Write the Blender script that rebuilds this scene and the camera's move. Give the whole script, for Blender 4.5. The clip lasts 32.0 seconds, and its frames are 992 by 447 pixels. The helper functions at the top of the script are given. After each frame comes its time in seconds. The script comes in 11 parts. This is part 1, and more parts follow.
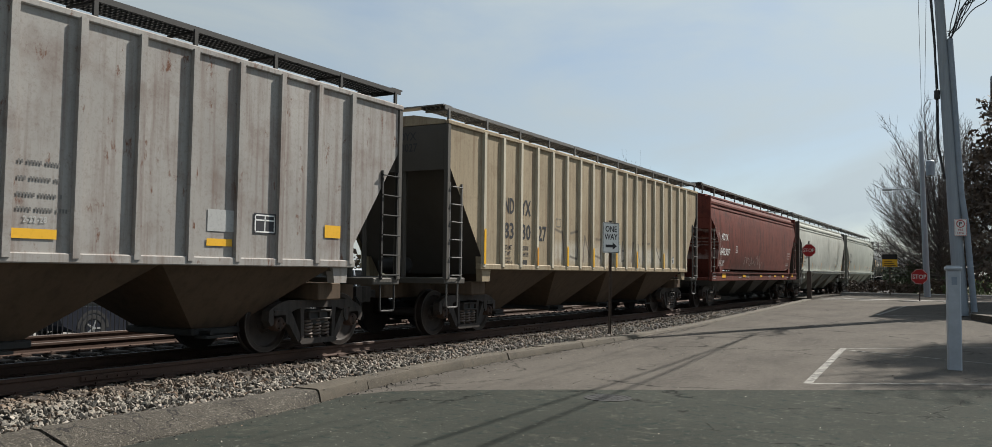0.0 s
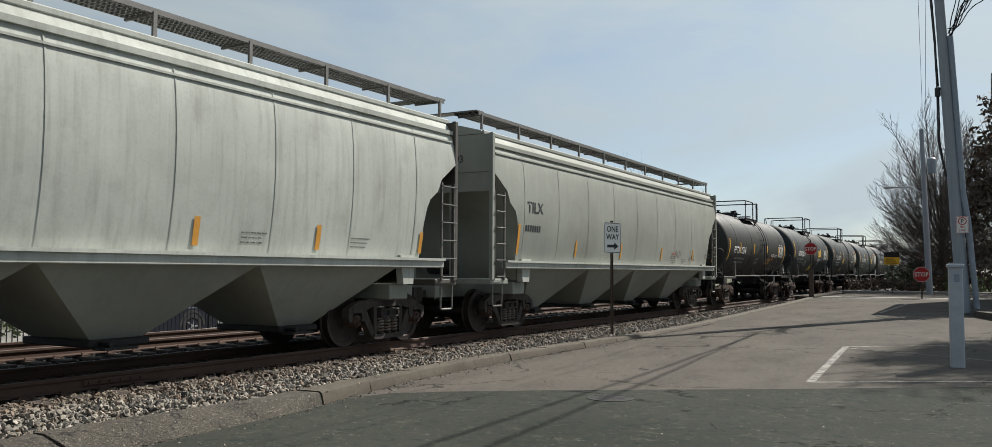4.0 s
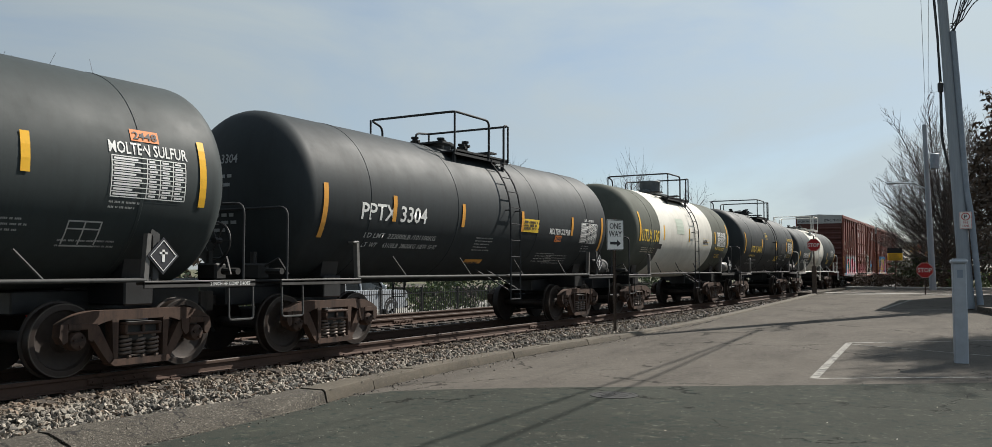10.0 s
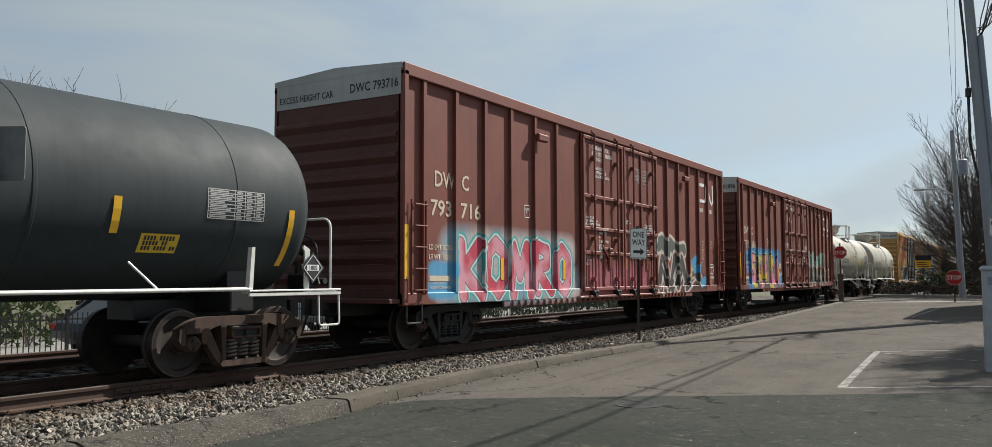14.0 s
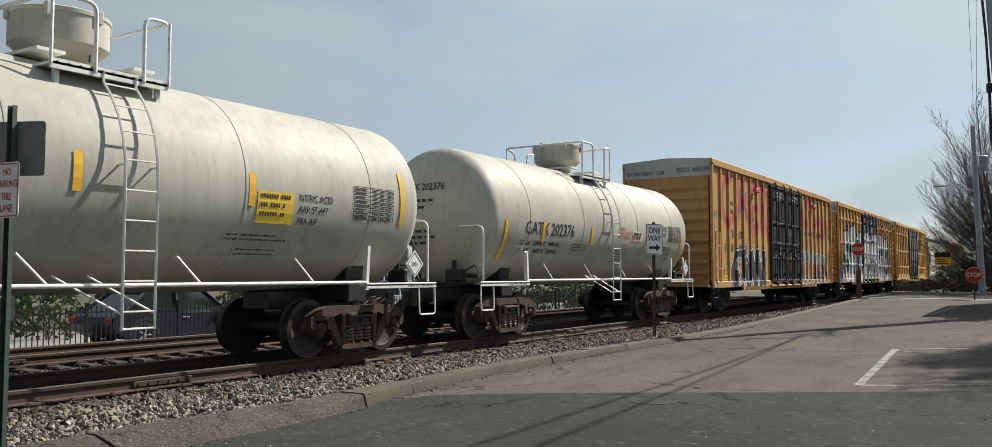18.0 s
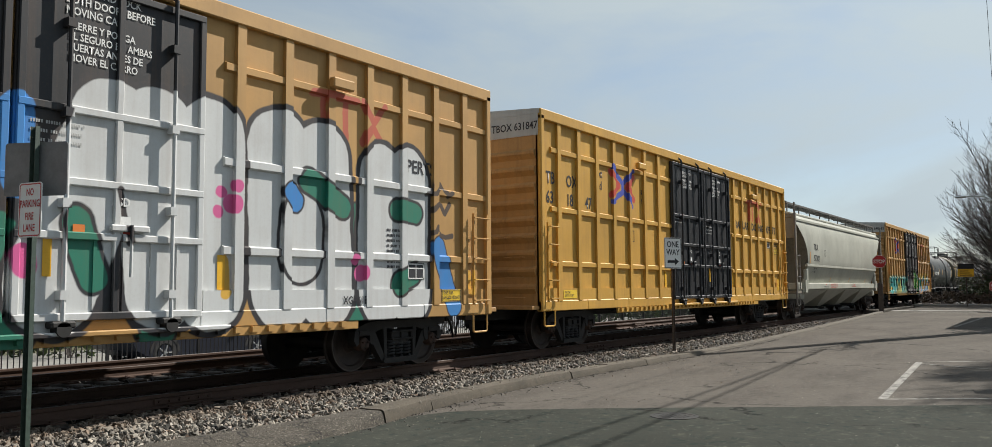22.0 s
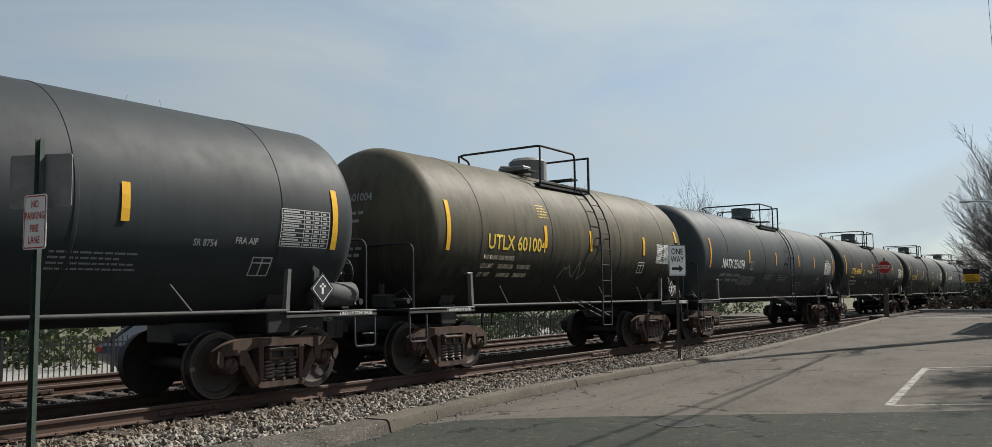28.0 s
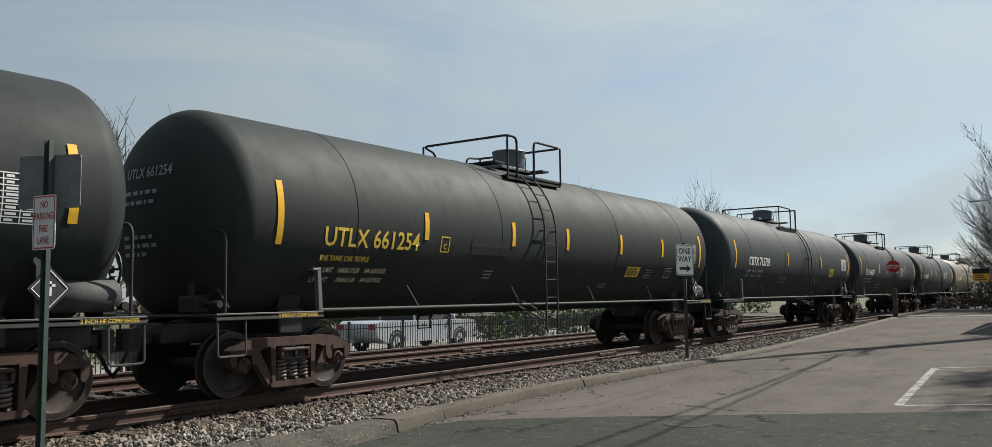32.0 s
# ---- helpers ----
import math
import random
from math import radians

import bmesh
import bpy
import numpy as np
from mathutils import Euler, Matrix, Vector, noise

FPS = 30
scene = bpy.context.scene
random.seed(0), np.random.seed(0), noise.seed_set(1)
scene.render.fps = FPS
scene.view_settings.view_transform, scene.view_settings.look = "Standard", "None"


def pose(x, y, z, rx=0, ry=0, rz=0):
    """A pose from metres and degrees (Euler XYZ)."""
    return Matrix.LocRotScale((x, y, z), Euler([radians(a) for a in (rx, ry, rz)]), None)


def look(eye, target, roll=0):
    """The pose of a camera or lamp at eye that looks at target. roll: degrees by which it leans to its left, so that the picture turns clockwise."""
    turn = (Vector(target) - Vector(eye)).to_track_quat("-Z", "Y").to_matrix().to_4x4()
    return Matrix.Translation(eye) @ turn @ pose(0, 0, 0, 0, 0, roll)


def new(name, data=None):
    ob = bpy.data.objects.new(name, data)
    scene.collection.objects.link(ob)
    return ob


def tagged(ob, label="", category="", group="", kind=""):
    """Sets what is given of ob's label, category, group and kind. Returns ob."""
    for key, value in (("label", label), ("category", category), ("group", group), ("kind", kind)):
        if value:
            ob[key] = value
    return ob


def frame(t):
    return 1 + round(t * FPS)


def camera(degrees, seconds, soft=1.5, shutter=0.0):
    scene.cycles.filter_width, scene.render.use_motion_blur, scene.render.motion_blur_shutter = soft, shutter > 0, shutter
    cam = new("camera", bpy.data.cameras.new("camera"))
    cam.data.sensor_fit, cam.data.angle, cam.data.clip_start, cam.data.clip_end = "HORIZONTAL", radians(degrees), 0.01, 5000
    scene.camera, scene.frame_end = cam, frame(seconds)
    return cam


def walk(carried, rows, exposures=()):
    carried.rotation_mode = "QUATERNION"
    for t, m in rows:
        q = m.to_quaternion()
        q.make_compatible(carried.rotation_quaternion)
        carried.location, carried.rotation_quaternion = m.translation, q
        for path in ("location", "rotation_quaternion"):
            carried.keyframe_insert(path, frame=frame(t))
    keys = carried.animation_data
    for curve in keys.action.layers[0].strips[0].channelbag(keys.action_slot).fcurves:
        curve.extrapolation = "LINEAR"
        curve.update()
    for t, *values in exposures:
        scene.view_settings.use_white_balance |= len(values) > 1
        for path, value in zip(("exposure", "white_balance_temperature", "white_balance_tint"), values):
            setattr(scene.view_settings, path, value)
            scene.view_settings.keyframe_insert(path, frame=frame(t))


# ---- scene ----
EYE = (0.0, 0.0, 1.33)
VIEW = [(0, 93.14, -0.70, 29.80), (0.5, 93.26, -0.63, 29.80), (1, 93.35, -0.54, 29.82), (1.5, 93.39, -0.45, 29.79), (2, 93.38, -0.35, 29.75), (2.5, 93.32, -0.27, 29.74), (3, 93.27, -0.23, 29.79), (3.5, 93.22, -0.21, 29.86), (5.5, 93.20, -0.35, 30.04), (6, 93.24, -0.23, 30.11), (6.5, 93.26, -0.13, 30.22), (7, 93.25, -0.06, 30.31), (7.5, 93.24, 0.00, 30.40), (8, 93.22, 0.02, 30.48), (8.5, 93.18, 0.02, 30.51), (9, 93.12, -0.01, 30.48), (9.5, 93.07, -0.03, 30.33), (10, 93.04, -0.01, 30.10), (10.5, 93.05, -0.00, 29.92), (11, 93.14, 0.02, 29.86), (11.5, 93.26, 0.06, 29.92), (12, 93.39, 0.11, 30.07), (12.5, 93.54, 0.16, 30.33), (13, 93.64, 0.22, 30.71), (13.5, 93.73, 0.24, 31.20), (15.5, 93.28, -0.05, 32.55), (16, 93.22, -0.07, 32.71), (16.5, 93.19, -0.07, 32.72), (17, 93.23, -0.03, 32.66), (17.5, 93.29, -0.03, 32.65), (18, 93.35, -0.02, 32.65), (18.5, 93.44, -0.03, 32.82), (19, 93.53, -0.03, 33.06), (19.5, 93.61, 0.00, 33.25), (20, 93.70, 0.04, 33.43), (20.5, 93.83, 0.11, 33.57), (21, 93.98, 0.19, 33.69), (21.5, 94.16, 0.31, 33.77), (22, 94.37, 0.42, 33.85), (22.5, 94.52, 0.56, 33.93), (23, 94.64, 0.68, 33.96), (23.5, 94.74, 0.77, 33.99), (24, 94.81, 0.80, 34.01), (24.5, 94.87, 0.82, 34.07), (26.5, 94.95, 0.85, 34.11), (27, 94.95, 0.87, 34.10), (27.5, 94.94, 0.88, 34.09), (28, 94.94, 0.84, 34.14), (28.5, 94.94, 0.83, 34.21), (29, 94.95, 0.83, 34.28), (29.5, 94.95, 0.79, 34.33), (30, 94.96, 0.79, 34.36), (30.5, 94.97, 0.79, 34.39), (31, 94.96, 0.79, 34.45), (31.5, 94.95, 0.84, 34.53), (32, 94.94, 0.86, 34.62)]
# how far the train has run (seconds, metres)
RUN = [(0, 0.05), (1, 13.04), (2, 26.45), (3, 39.53), (4.5, 59.26), (5.5, 72.18), (6, 79.21), (7, 92.10), (8, 105.47), (9, 118.18), (10, 131.49), (11, 144.59), (12, 157.69), (13, 170.82), (13.5, 177.27), (14.5, 190.41), (15.5, 203.26), (16, 210.27), (17.5, 229.74), (18, 236.00), (19, 249.37), (20, 262.36), (21, 275.43), (22, 288.36), (23, 301.66), (24, 314.81), (25.5, 334.48), (27, 354.43), (28, 367.26), (29, 380.90), (30, 394.20), (31, 407.69), (32, 421.05)]
cam = camera(60.0, 32.0, soft=0.3)
walk(cam, [(t, pose(*EYE, rx, ry, rz)) for t, rx, ry, rz in VIEW], exposures=[(0, 0.66, 6260, 9), (32, 0.66, 6260, 9)])

# ---- world, sun ----
SUN_EL, SUN_AZ = 43.0, 21.0     # azimuth: degrees to the right of the track's far end
world = bpy.data.worlds.new("World")
scene.world = world
world.use_nodes = True
wn, wl = world.node_tree.nodes, world.node_tree.links
wn.clear()
sky = wn.new("ShaderNodeTexSky")
sky.sky_type = "NISHITA"
sky.sun_disc = False
sky.sun_elevation, sky.sun_rotation = radians(SUN_EL), radians(SUN_AZ)
sky.air_density, sky.dust_density, sky.ozone_density = 1.0, 0.6, 1.5
tc = wn.new("ShaderNodeTexCoord")
mp = wn.new("ShaderNodeMapping")
mp.inputs["Scale"].default_value = (1.0, 0.55, 2.9)
mp.inputs["Rotation"].default_value = (0, radians(20), radians(25))
n1 = wn.new("ShaderNodeTexNoise")
n1.inputs["Scale"].default_value, n1.inputs["Detail"].default_value, n1.inputs["Roughness"].default_value = 2.0, 7.0, 0.56
n1.inputs["Distortion"].default_value = 0.6
cr = wn.new("ShaderNodeValToRGB")
cr.color_ramp.elements[0].position, cr.color_ramp.elements[0].color = 0.36, (0.42, 0.42, 0.42, 1)
cr.color_ramp.elements[1].position, cr.color_ramp.elements[1].color = 0.60, (1.0, 1.0, 1.0, 1)
mixs = wn.new("ShaderNodeMixRGB")
# thin cloud is brightest round the sun and dullest away from it
toward = wn.new("ShaderNodeVectorMath")
toward.operation = "DOT_PRODUCT"
toward.inputs[1].default_value = (math.sin(radians(SUN_AZ)) * math.cos(radians(SUN_EL)), math.cos(radians(SUN_AZ)) * math.cos(radians(SUN_EL)), math.sin(radians(SUN_EL)))
wl.new(tc.outputs["Generated"], toward.inputs[0])
half = wn.new("ShaderNodeMapRange")
half.inputs[1].default_value, half.inputs[2].default_value = -1.0, 1.0
wl.new(toward.outputs["Value"], half.inputs[0])
square = wn.new("ShaderNodeMath")
square.operation = "POWER"
square.inputs[1].default_value = 2.0
wl.new(half.outputs[0], square.inputs[0])
glow = wn.new("ShaderNodeMath")
glow.operation = "MULTIPLY_ADD"
glow.inputs[1].default_value, glow.inputs[2].default_value = 0.80, 0.40
wl.new(square.outputs[0], glow.inputs[0])
cloud = wn.new("ShaderNodeVectorMath")
cloud.operation = "SCALE"
cloud.inputs[0].default_value = (5.45, 6.14, 6.40)
wl.new(glow.outputs[0], cloud.inputs["Scale"])
wl.new(cloud.outputs[0], mixs.inputs[2])
bg = wn.new("ShaderNodeBackground")
bg.inputs["Strength"].default_value = 0.064
wo = wn.new("ShaderNodeOutputWorld")
wl.new(tc.outputs["Generated"], mp.inputs[0])
wl.new(mp.outputs[0], n1.inputs["Vector"])
wl.new(n1.outputs["Fac"], cr.inputs[0])
wl.new(cr.outputs[0], mixs.inputs[0])
wl.new(sky.outputs[0], mixs.inputs[1])
wl.new(mixs.outputs[0], bg.inputs[0])
wl.new(bg.outputs[0], wo.inputs[0])

sun = new("sun", bpy.data.lights.new("sun", "SUN"))
sun.data.energy, sun.data.angle, sun.data.color = 4.9, radians(0.4), (1.0, 0.925, 0.82)
_e, _a = radians(SUN_EL), radians(SUN_AZ)
sun.matrix_world = look((math.sin(_a) * math.cos(_e) * 60, math.cos(_a) * math.cos(_e) * 60, math.sin(_e) * 60), (0, 0, 0))


# ---- materials ----
class Nodes:
    """A short hand for node materials."""

    def __init__(self, name):
        self.m = bpy.data.materials.new(name)
        self.m.use_nodes = True
        self.t = self.m.node_tree
        self.b = self.t.nodes["Principled BSDF"]
        self.co = self.t.nodes.new("ShaderNodeTexCoord").outputs["Object"]

    def n(self, kind, **ins):
        nd = self.t.nodes.new("ShaderNode" + kind)
        for k, v in ins.items():
            self.put(nd.inputs[k.replace("_", " ")], v)
        return nd

    def put(self, sock, v):
        if isinstance(v, bpy.types.NodeSocket):
            self.t.links.new(v, sock)
        else:
            sock.default_value = v

    def math(self, op, a, b=0.0, c=None, clamp=False):
        nd = self.t.nodes.new("ShaderNodeMath")
        nd.operation, nd.use_clamp = op, clamp
        self.put(nd.inputs[0], a)
        self.put(nd.inputs[1], b)
        if c is not None:
            self.put(nd.inputs[2], c)
        return nd.outputs[0]

    def mix(self, f, a, b):
        nd = self.t.nodes.new("ShaderNodeMixRGB")
        self.put(nd.inputs[0], f)
        self.put(nd.inputs[1], a if isinstance(a, bpy.types.NodeSocket) else (*a, 1))
        self.put(nd.inputs[2], b if isinstance(b, bpy.types.NodeSocket) else (*b, 1))
        return nd.outputs[0]

    def noise(self, scale, detail=4.0, rough=0.55, stretch=(1, 1, 1), dist=0.0, off=(0, 0, 0)):
        mpn = self.n("Mapping", Vector=self.co, Scale=stretch, Location=off)
        nd = self.n("TexNoise", Vector=mpn.outputs[0], Scale=scale, Detail=detail, Roughness=rough, Distortion=dist)
        return nd.outputs["Fac"]

    def ramp(self, f, lo, hi, a=0.0, b=1.0):
        nd = self.n("MapRange", Value=f)
        nd.inputs[1].default_value, nd.inputs[2].default_value = lo, hi
        nd.inputs[3].default_value, nd.inputs[4].default_value = a, b
        nd.clamp = True
        return nd.outputs[0]

    def bump(self, h, dist=0.01, strength=0.5):
        nd = self.n("Bump", Height=h, Strength=strength, Distance=dist)
        self.put(self.b.inputs["Normal"], nd.outputs[0])

    def done(self, col, rough=0.6, metal=0.0, spec=0.5):
        self.put(self.b.inputs["Base Color"], col if isinstance(col, bpy.types.NodeSocket) else (*col, 1))
        self.put(self.b.inputs["Roughness"], rough)
        self.put(self.b.inputs["Metallic"], metal)
        self.put(self.b.inputs["Specular IOR Level"], spec)
        return self.m


def mul(c, k):
    return tuple(min(1, v * k) for v in c)


def worn_paint(name, col, grime=(0.06, 0.05, 0.04), amount=0.5, rough=0.5, streak=1.0, rust=0.0, seed=0.0, spec=0.4, extra=None):
    """Weathered paint on steel: broad fading, streaks down the side, fine specks, a little rust."""
    q = Nodes(name)
    o = (seed * 7.3, seed * 3.1, seed * 5.7)
    broad = q.ramp(q.noise(0.55, 5, 0.6, off=o), 0.3, 0.72)
    c = q.mix(broad, mul(col, 0.82), mul(col, 1.12))
    if extra:
        c = extra(q, c)
    run = q.noise(2.6, 5, 0.6, stretch=(3.0, 3.2, 0.16), off=o)
    c = q.mix(q.math("MULTIPLY", q.ramp(run, 0.48, 0.75), 0.55 * amount * streak), c, grime)
    fine = q.noise(24, 4, 0.7, off=o)
    c = q.mix(q.math("MULTIPLY", q.ramp(fine, 0.5, 0.8), 0.35 * amount), c, grime)
    blot = q.noise(1.7, 6, 0.65, off=(o[2], o[0], o[1]))
    c = q.mix(q.math("MULTIPLY", q.ramp(blot, 0.52, 0.8), 0.5 * amount), c, grime)
    if rust:
        r = q.ramp(q.noise(5.5, 8, 0.72, stretch=(1, 1, 0.45), off=(o[1], o[2], o[0])), 0.60, 0.68)
        c = q.mix(q.math("MULTIPLY", r, rust), c, (0.13, 0.055, 0.03))
    q.bump(q.noise(7, 4, 0.6, off=o), 0.004, 0.25)
    return q.done(c, q.ramp(blot, 0.3, 0.8, rough - 0.03, rough + 0.09), 0.0, spec)


def plain(name, col, rough=0.6, metal=0.0, var=0.25, scale=6.0, bump=0.15, spec=0.5):
    q = Nodes(name)
    f = q.noise(scale, 5, 0.65)
    c = q.mix(q.ramp(f, 0.3, 0.7), mul(col, 1 - var), mul(col, 1 + var))
    if bump:
        q.bump(q.noise(scale * 5, 4, 0.6), 0.004, bump)
    return q.done(c, rough, metal, spec)


def marking(name, col, wear=0.25, rough=0.55):
    q = Nodes(name)
    f = q.ramp(q.noise(16, 6, 0.7), 0.5, 0.78)
    c = q.mix(q.math("MULTIPLY", f, wear), col, mul(col, 0.35))
    return q.done(c, rough, 0.0, 0.2)


M_IRON = worn_paint("truck_cast_iron", (0.056, 0.047, 0.041), (0.013, 0.012, 0.011), 1.4, 0.7, rust=0.25, seed=4.1, spec=0.3)
M_RUSTY = worn_paint("rusty_cast_steel", (0.078, 0.047, 0.034), (0.014, 0.011, 0.010), 1.5, 0.75, rust=0.5, seed=3.3, spec=0.3)
M_TREAD = plain("wheel_steel", (0.032, 0.0225, 0.018), 0.5, 0.35, 0.5, 5)
M_FLANGE = plain("polished_wheel_edge", (0.085, 0.075, 0.066), 0.4, 0.6, 0.2, 5)
M_WHEEL = plain("wheel_dark", (0.030, 0.021, 0.0165), 0.7, 0.0, 0.6, 3)
M_SPRING = plain("spring_steel", (0.12, 0.092, 0.076), 0.55, 0.15, 0.3)
M_BLACK = plain("black_steel", (0.014, 0.014, 0.015), 0.5, 0.0, 0.3)
M_UNDER = plain("under_steel", (0.0135, 0.0125, 0.0115), 0.7, 0.0, 0.35)
M_DKPIPE = plain("dark_pipe", (0.030, 0.031, 0.033), 0.72, 0.0, 0.25, spec=0.25)
M_MIDPIPE = plain("sooty_grey_pipe", (0.055, 0.055, 0.054), 0.72, 0.0, 0.25, spec=0.25)
M_DOME = plain("grey_dome_paint", (0.085, 0.098, 0.108), 0.5, 0.0, 0.2)
M_PIPE = plain("grey_pipe", (0.125, 0.12, 0.112), 0.5, 0.0, 0.2)
M_WPIPE = plain("white_pipe", (0.66, 0.65, 0.61), 0.5, 0.0, 0.15)
M_REFL = marking("yellow_reflector", (0.75, 0.42, 0.04), 0.25, 0.35)
M_ORANGE = marking("orange_reflector", (0.62, 0.30, 0.06), 0.3, 0.4)
M_FADED_SHADED = marking("faded_lettering", (0.30, 0.31, 0.315), 0.45)
M_BOARD = plain("sooty_walk_steel", (0.045, 0.042, 0.040), 0.65, 0.0, 0.35, 5)
M_WHITE = marking("white_lettering", (0.72, 0.72, 0.70), 0.45)
M_DIMW = marking("grey_lettering", (0.40, 0.40, 0.39), 0.5)
M_WORN = marking("worn_dark_lettering", (0.15, 0.145, 0.14), 0.8)
M_YEL = marking("yellow_lettering", (0.72, 0.50, 0.07), 0.4)
M_DKLET = marking("dark_lettering", (0.045, 0.045, 0.05), 0.3)
M_REDLET = marking("red_lettering", (0.50, 0.07, 0.05), 0.3)
M_ORPL = marking("orange_placard", (0.66, 0.20, 0.05), 0.3)
M_YPLATE = marking("yellow_plate", (0.74, 0.50, 0.05), 0.3)
M_SAGE = marking("pale_green_paint", (0.42, 0.47, 0.40), 0.2)
M_PALEBLUE = marking("pale_blue_lettering", (0.40, 0.48, 0.62), 0.3)
M_OLDGOLD = marking("brown_gold_lettering", (0.21, 0.14, 0.06), 0.4)
M_TAN = marking("tan_lettering", (0.62, 0.52, 0.40), 0.45)
M_GALV = plain("galvanised_steel", (0.42, 0.44, 0.45), 0.45, 0.55, 0.2, 12)
M_GREENPOST = plain("green_post", (0.035, 0.055, 0.042), 0.55, 0.0, 0.3, 20)


# ---- mesh helpers ----
class Geo:
    """Collects the faces of one mesh."""

    def __init__(self):
        self.v, self.f = [], []

    def add(self, vs, fs):
        k = len(self.v)
        self.v += [tuple(p) for p in vs]
        self.f += [tuple(i + k for i in f) for f in fs]
        return self

    def box(self, x0, x1, y0, y1, z0, z1, bev=0.0):
        x0, x1, y0, y1, z0, z1 = min(x0, x1), max(x0, x1), min(y0, y1), max(y0, y1), min(z0, z1), max(z0, z1)
        b = min(bev, (x1 - x0) * 0.45, (y1 - y0) * 0.45, (z1 - z0) * 0.45)
        if b <= 0:
            vs = [(x, y, z) for x in (x0, x1) for y in (y0, y1) for z in (z0, z1)]
            return self.add(vs, [(0, 1, 3, 2), (4, 6, 7, 5), (0, 4, 5, 1), (2, 3, 7, 6), (0, 2, 6, 4), (1, 5, 7, 3)])
        vs, idx = [], {}
        for i, x in enumerate((x0, x1)):
            for j, y in enumerate((y0, y1)):
                for k, z in enumerate((z0, z1)):
                    sx, sy, sz = (b, -b)[i], (b, -b)[j], (b, -b)[k]
                    idx[i, j, k] = (len(vs), len(vs) + 1, len(vs) + 2)
                    vs += [(x, y + sy, z + sz), (x + sx, y, z + sz), (x + sx, y + sy, z)]
        fs = []
        for i in (0, 1):
            q = [idx[i, 0, 0][0], idx[i, 1, 0][0], idx[i, 1, 1][0], idx[i, 0, 1][0]]
            fs.append(q if i else q[::-1])
            q = [idx[0, i, 0][1], idx[1, i, 0][1], idx[1, i, 1][1], idx[0, i, 1][1]]
            fs.append(q[::-1] if i else q)
            q = [idx[0, 0, i][2], idx[1, 0, i][2], idx[1, 1, i][2], idx[0, 1, i][2]]
            fs.append(q if i else q[::-1])
        for a in (0, 1):
            for c in (0, 1):
                fs.append((idx[a, c, 0][0], idx[a, c, 1][0], idx[a, c, 1][1], idx[a, c, 0][1]))
                fs.append((idx[a, 0, c][0], idx[a, 1, c][0], idx[a, 1, c][2], idx[a, 0, c][2]))
                fs.append((idx[0, a, c][1], idx[1, a, c][1], idx[1, a, c][2], idx[0, a, c][2]))
                for d in (0, 1):
                    fs.append(idx[a, c, d])
        return self.add(vs, fs)

    def cyl(self, p0, p1, r, n=12, r2=None, caps=True):
        p0, p1 = Vector(p0), Vector(p1)
        r2 = r if r2 is None else r2
        ax = (p1 - p0).normalized()
        a = ax.orthogonal().normalized()
        b = ax.cross(a)
        vs = []
        for p, q in ((p0, r), (p1, r2)):
            vs += [p + (a * math.cos(2 * math.pi * i / n) + b * math.sin(2 * math.pi * i / n)) * q for i in range(n)]
        fs = [(i, (i + 1) % n, n + (i + 1) % n, n + i) for i in range(n)]
        if caps:
            fs += [tuple(range(n))[::-1], tuple(range(n, 2 * n))]
        return self.add(vs, fs)

    def tube(self, pts, r, n=7, bend=0.0):
        """A bent bar through pts, its corners rounded by bend."""
        P = [Vector(p) for p in pts]
        if bend > 0 and len(P) > 2:
            out = [P[0]]
            for a, b, c in zip(P, P[1:], P[2:]):
                k = min(bend, (a - b).length * 0.45, (c - b).length * 0.45)
                s, e = b + (a - b).normalized() * k, b + (c - b).normalized() * k
                out += [s.lerp(b, u).lerp(b.lerp(e, u), u) for u in (0, 0.25, 0.5, 0.75, 1)]
            P = out + [P[-1]]
        vs, prev = [], None
        for i, p in enumerate(P):
            d = (P[min(i + 1, len(P) - 1)] - P[max(i - 1, 0)]).normalized()
            a = d.orthogonal().normalized() if prev is None else (prev - d * prev.dot(d)).normalized()
            prev = a
            b = d.cross(a)
            vs += [p + (a * math.cos(2 * math.pi * j / n) + b * math.sin(2 * math.pi * j / n)) * r for j in range(n)]
        fs = [(i * n + j, i * n + (j + 1) % n, (i + 1) * n + (j + 1) % n, (i + 1) * n + j) for i in range(len(P) - 1) for j in range(n)]
        fs += [tuple(range(n))[::-1], tuple((len(P) - 1) * n + j for j in range(n))]
        return self.add(vs, fs)

    def prism(self, poly, axis, a, b):
        """A flat outline pushed from a to b along x, y or z."""
        def at(p, w):
            return {"x": (w, p[0], p[1]), "y": (p[0], w, p[1]), "z": (p[0], p[1], w)}[axis]
        n = len(poly)
        vs = [at(p, a) for p in poly] + [at(p, b) for p in poly]
        return self.add(vs, [tuple(range(n))[::-1], tuple(range(n, 2 * n))] + [(i, (i + 1) % n, n + (i + 1) % n, n + i) for i in range(n)])

    def lathe(self, prof, n, cx=0.0, cz=0.0, axis="y", cy=0.0, a0=0.0, a1=360.0):
        """A profile of (along, radius) turned about an axis."""
        full = a1 - a0 >= 359.9
        m = n if full else n + 1
        vs = []
        for t, r in prof:
            for i in range(m):
                g = radians(a0 + (a1 - a0) * i / n)
                c, s = r * math.cos(g), r * math.sin(g)
                vs.append({"y": (cx + c, t, cz + s), "x": (t, cy + c, cz + s), "z": (cx + c, cy + s, t)}[axis])
        fs = []
        for k in range(len(prof) - 1):
            for i in range(n):
                j = (i + 1) % m
                fs.append((k * m + i, (k + 1) * m + i, (k + 1) * m + j, k * m + j))
        return self.add(vs, fs)

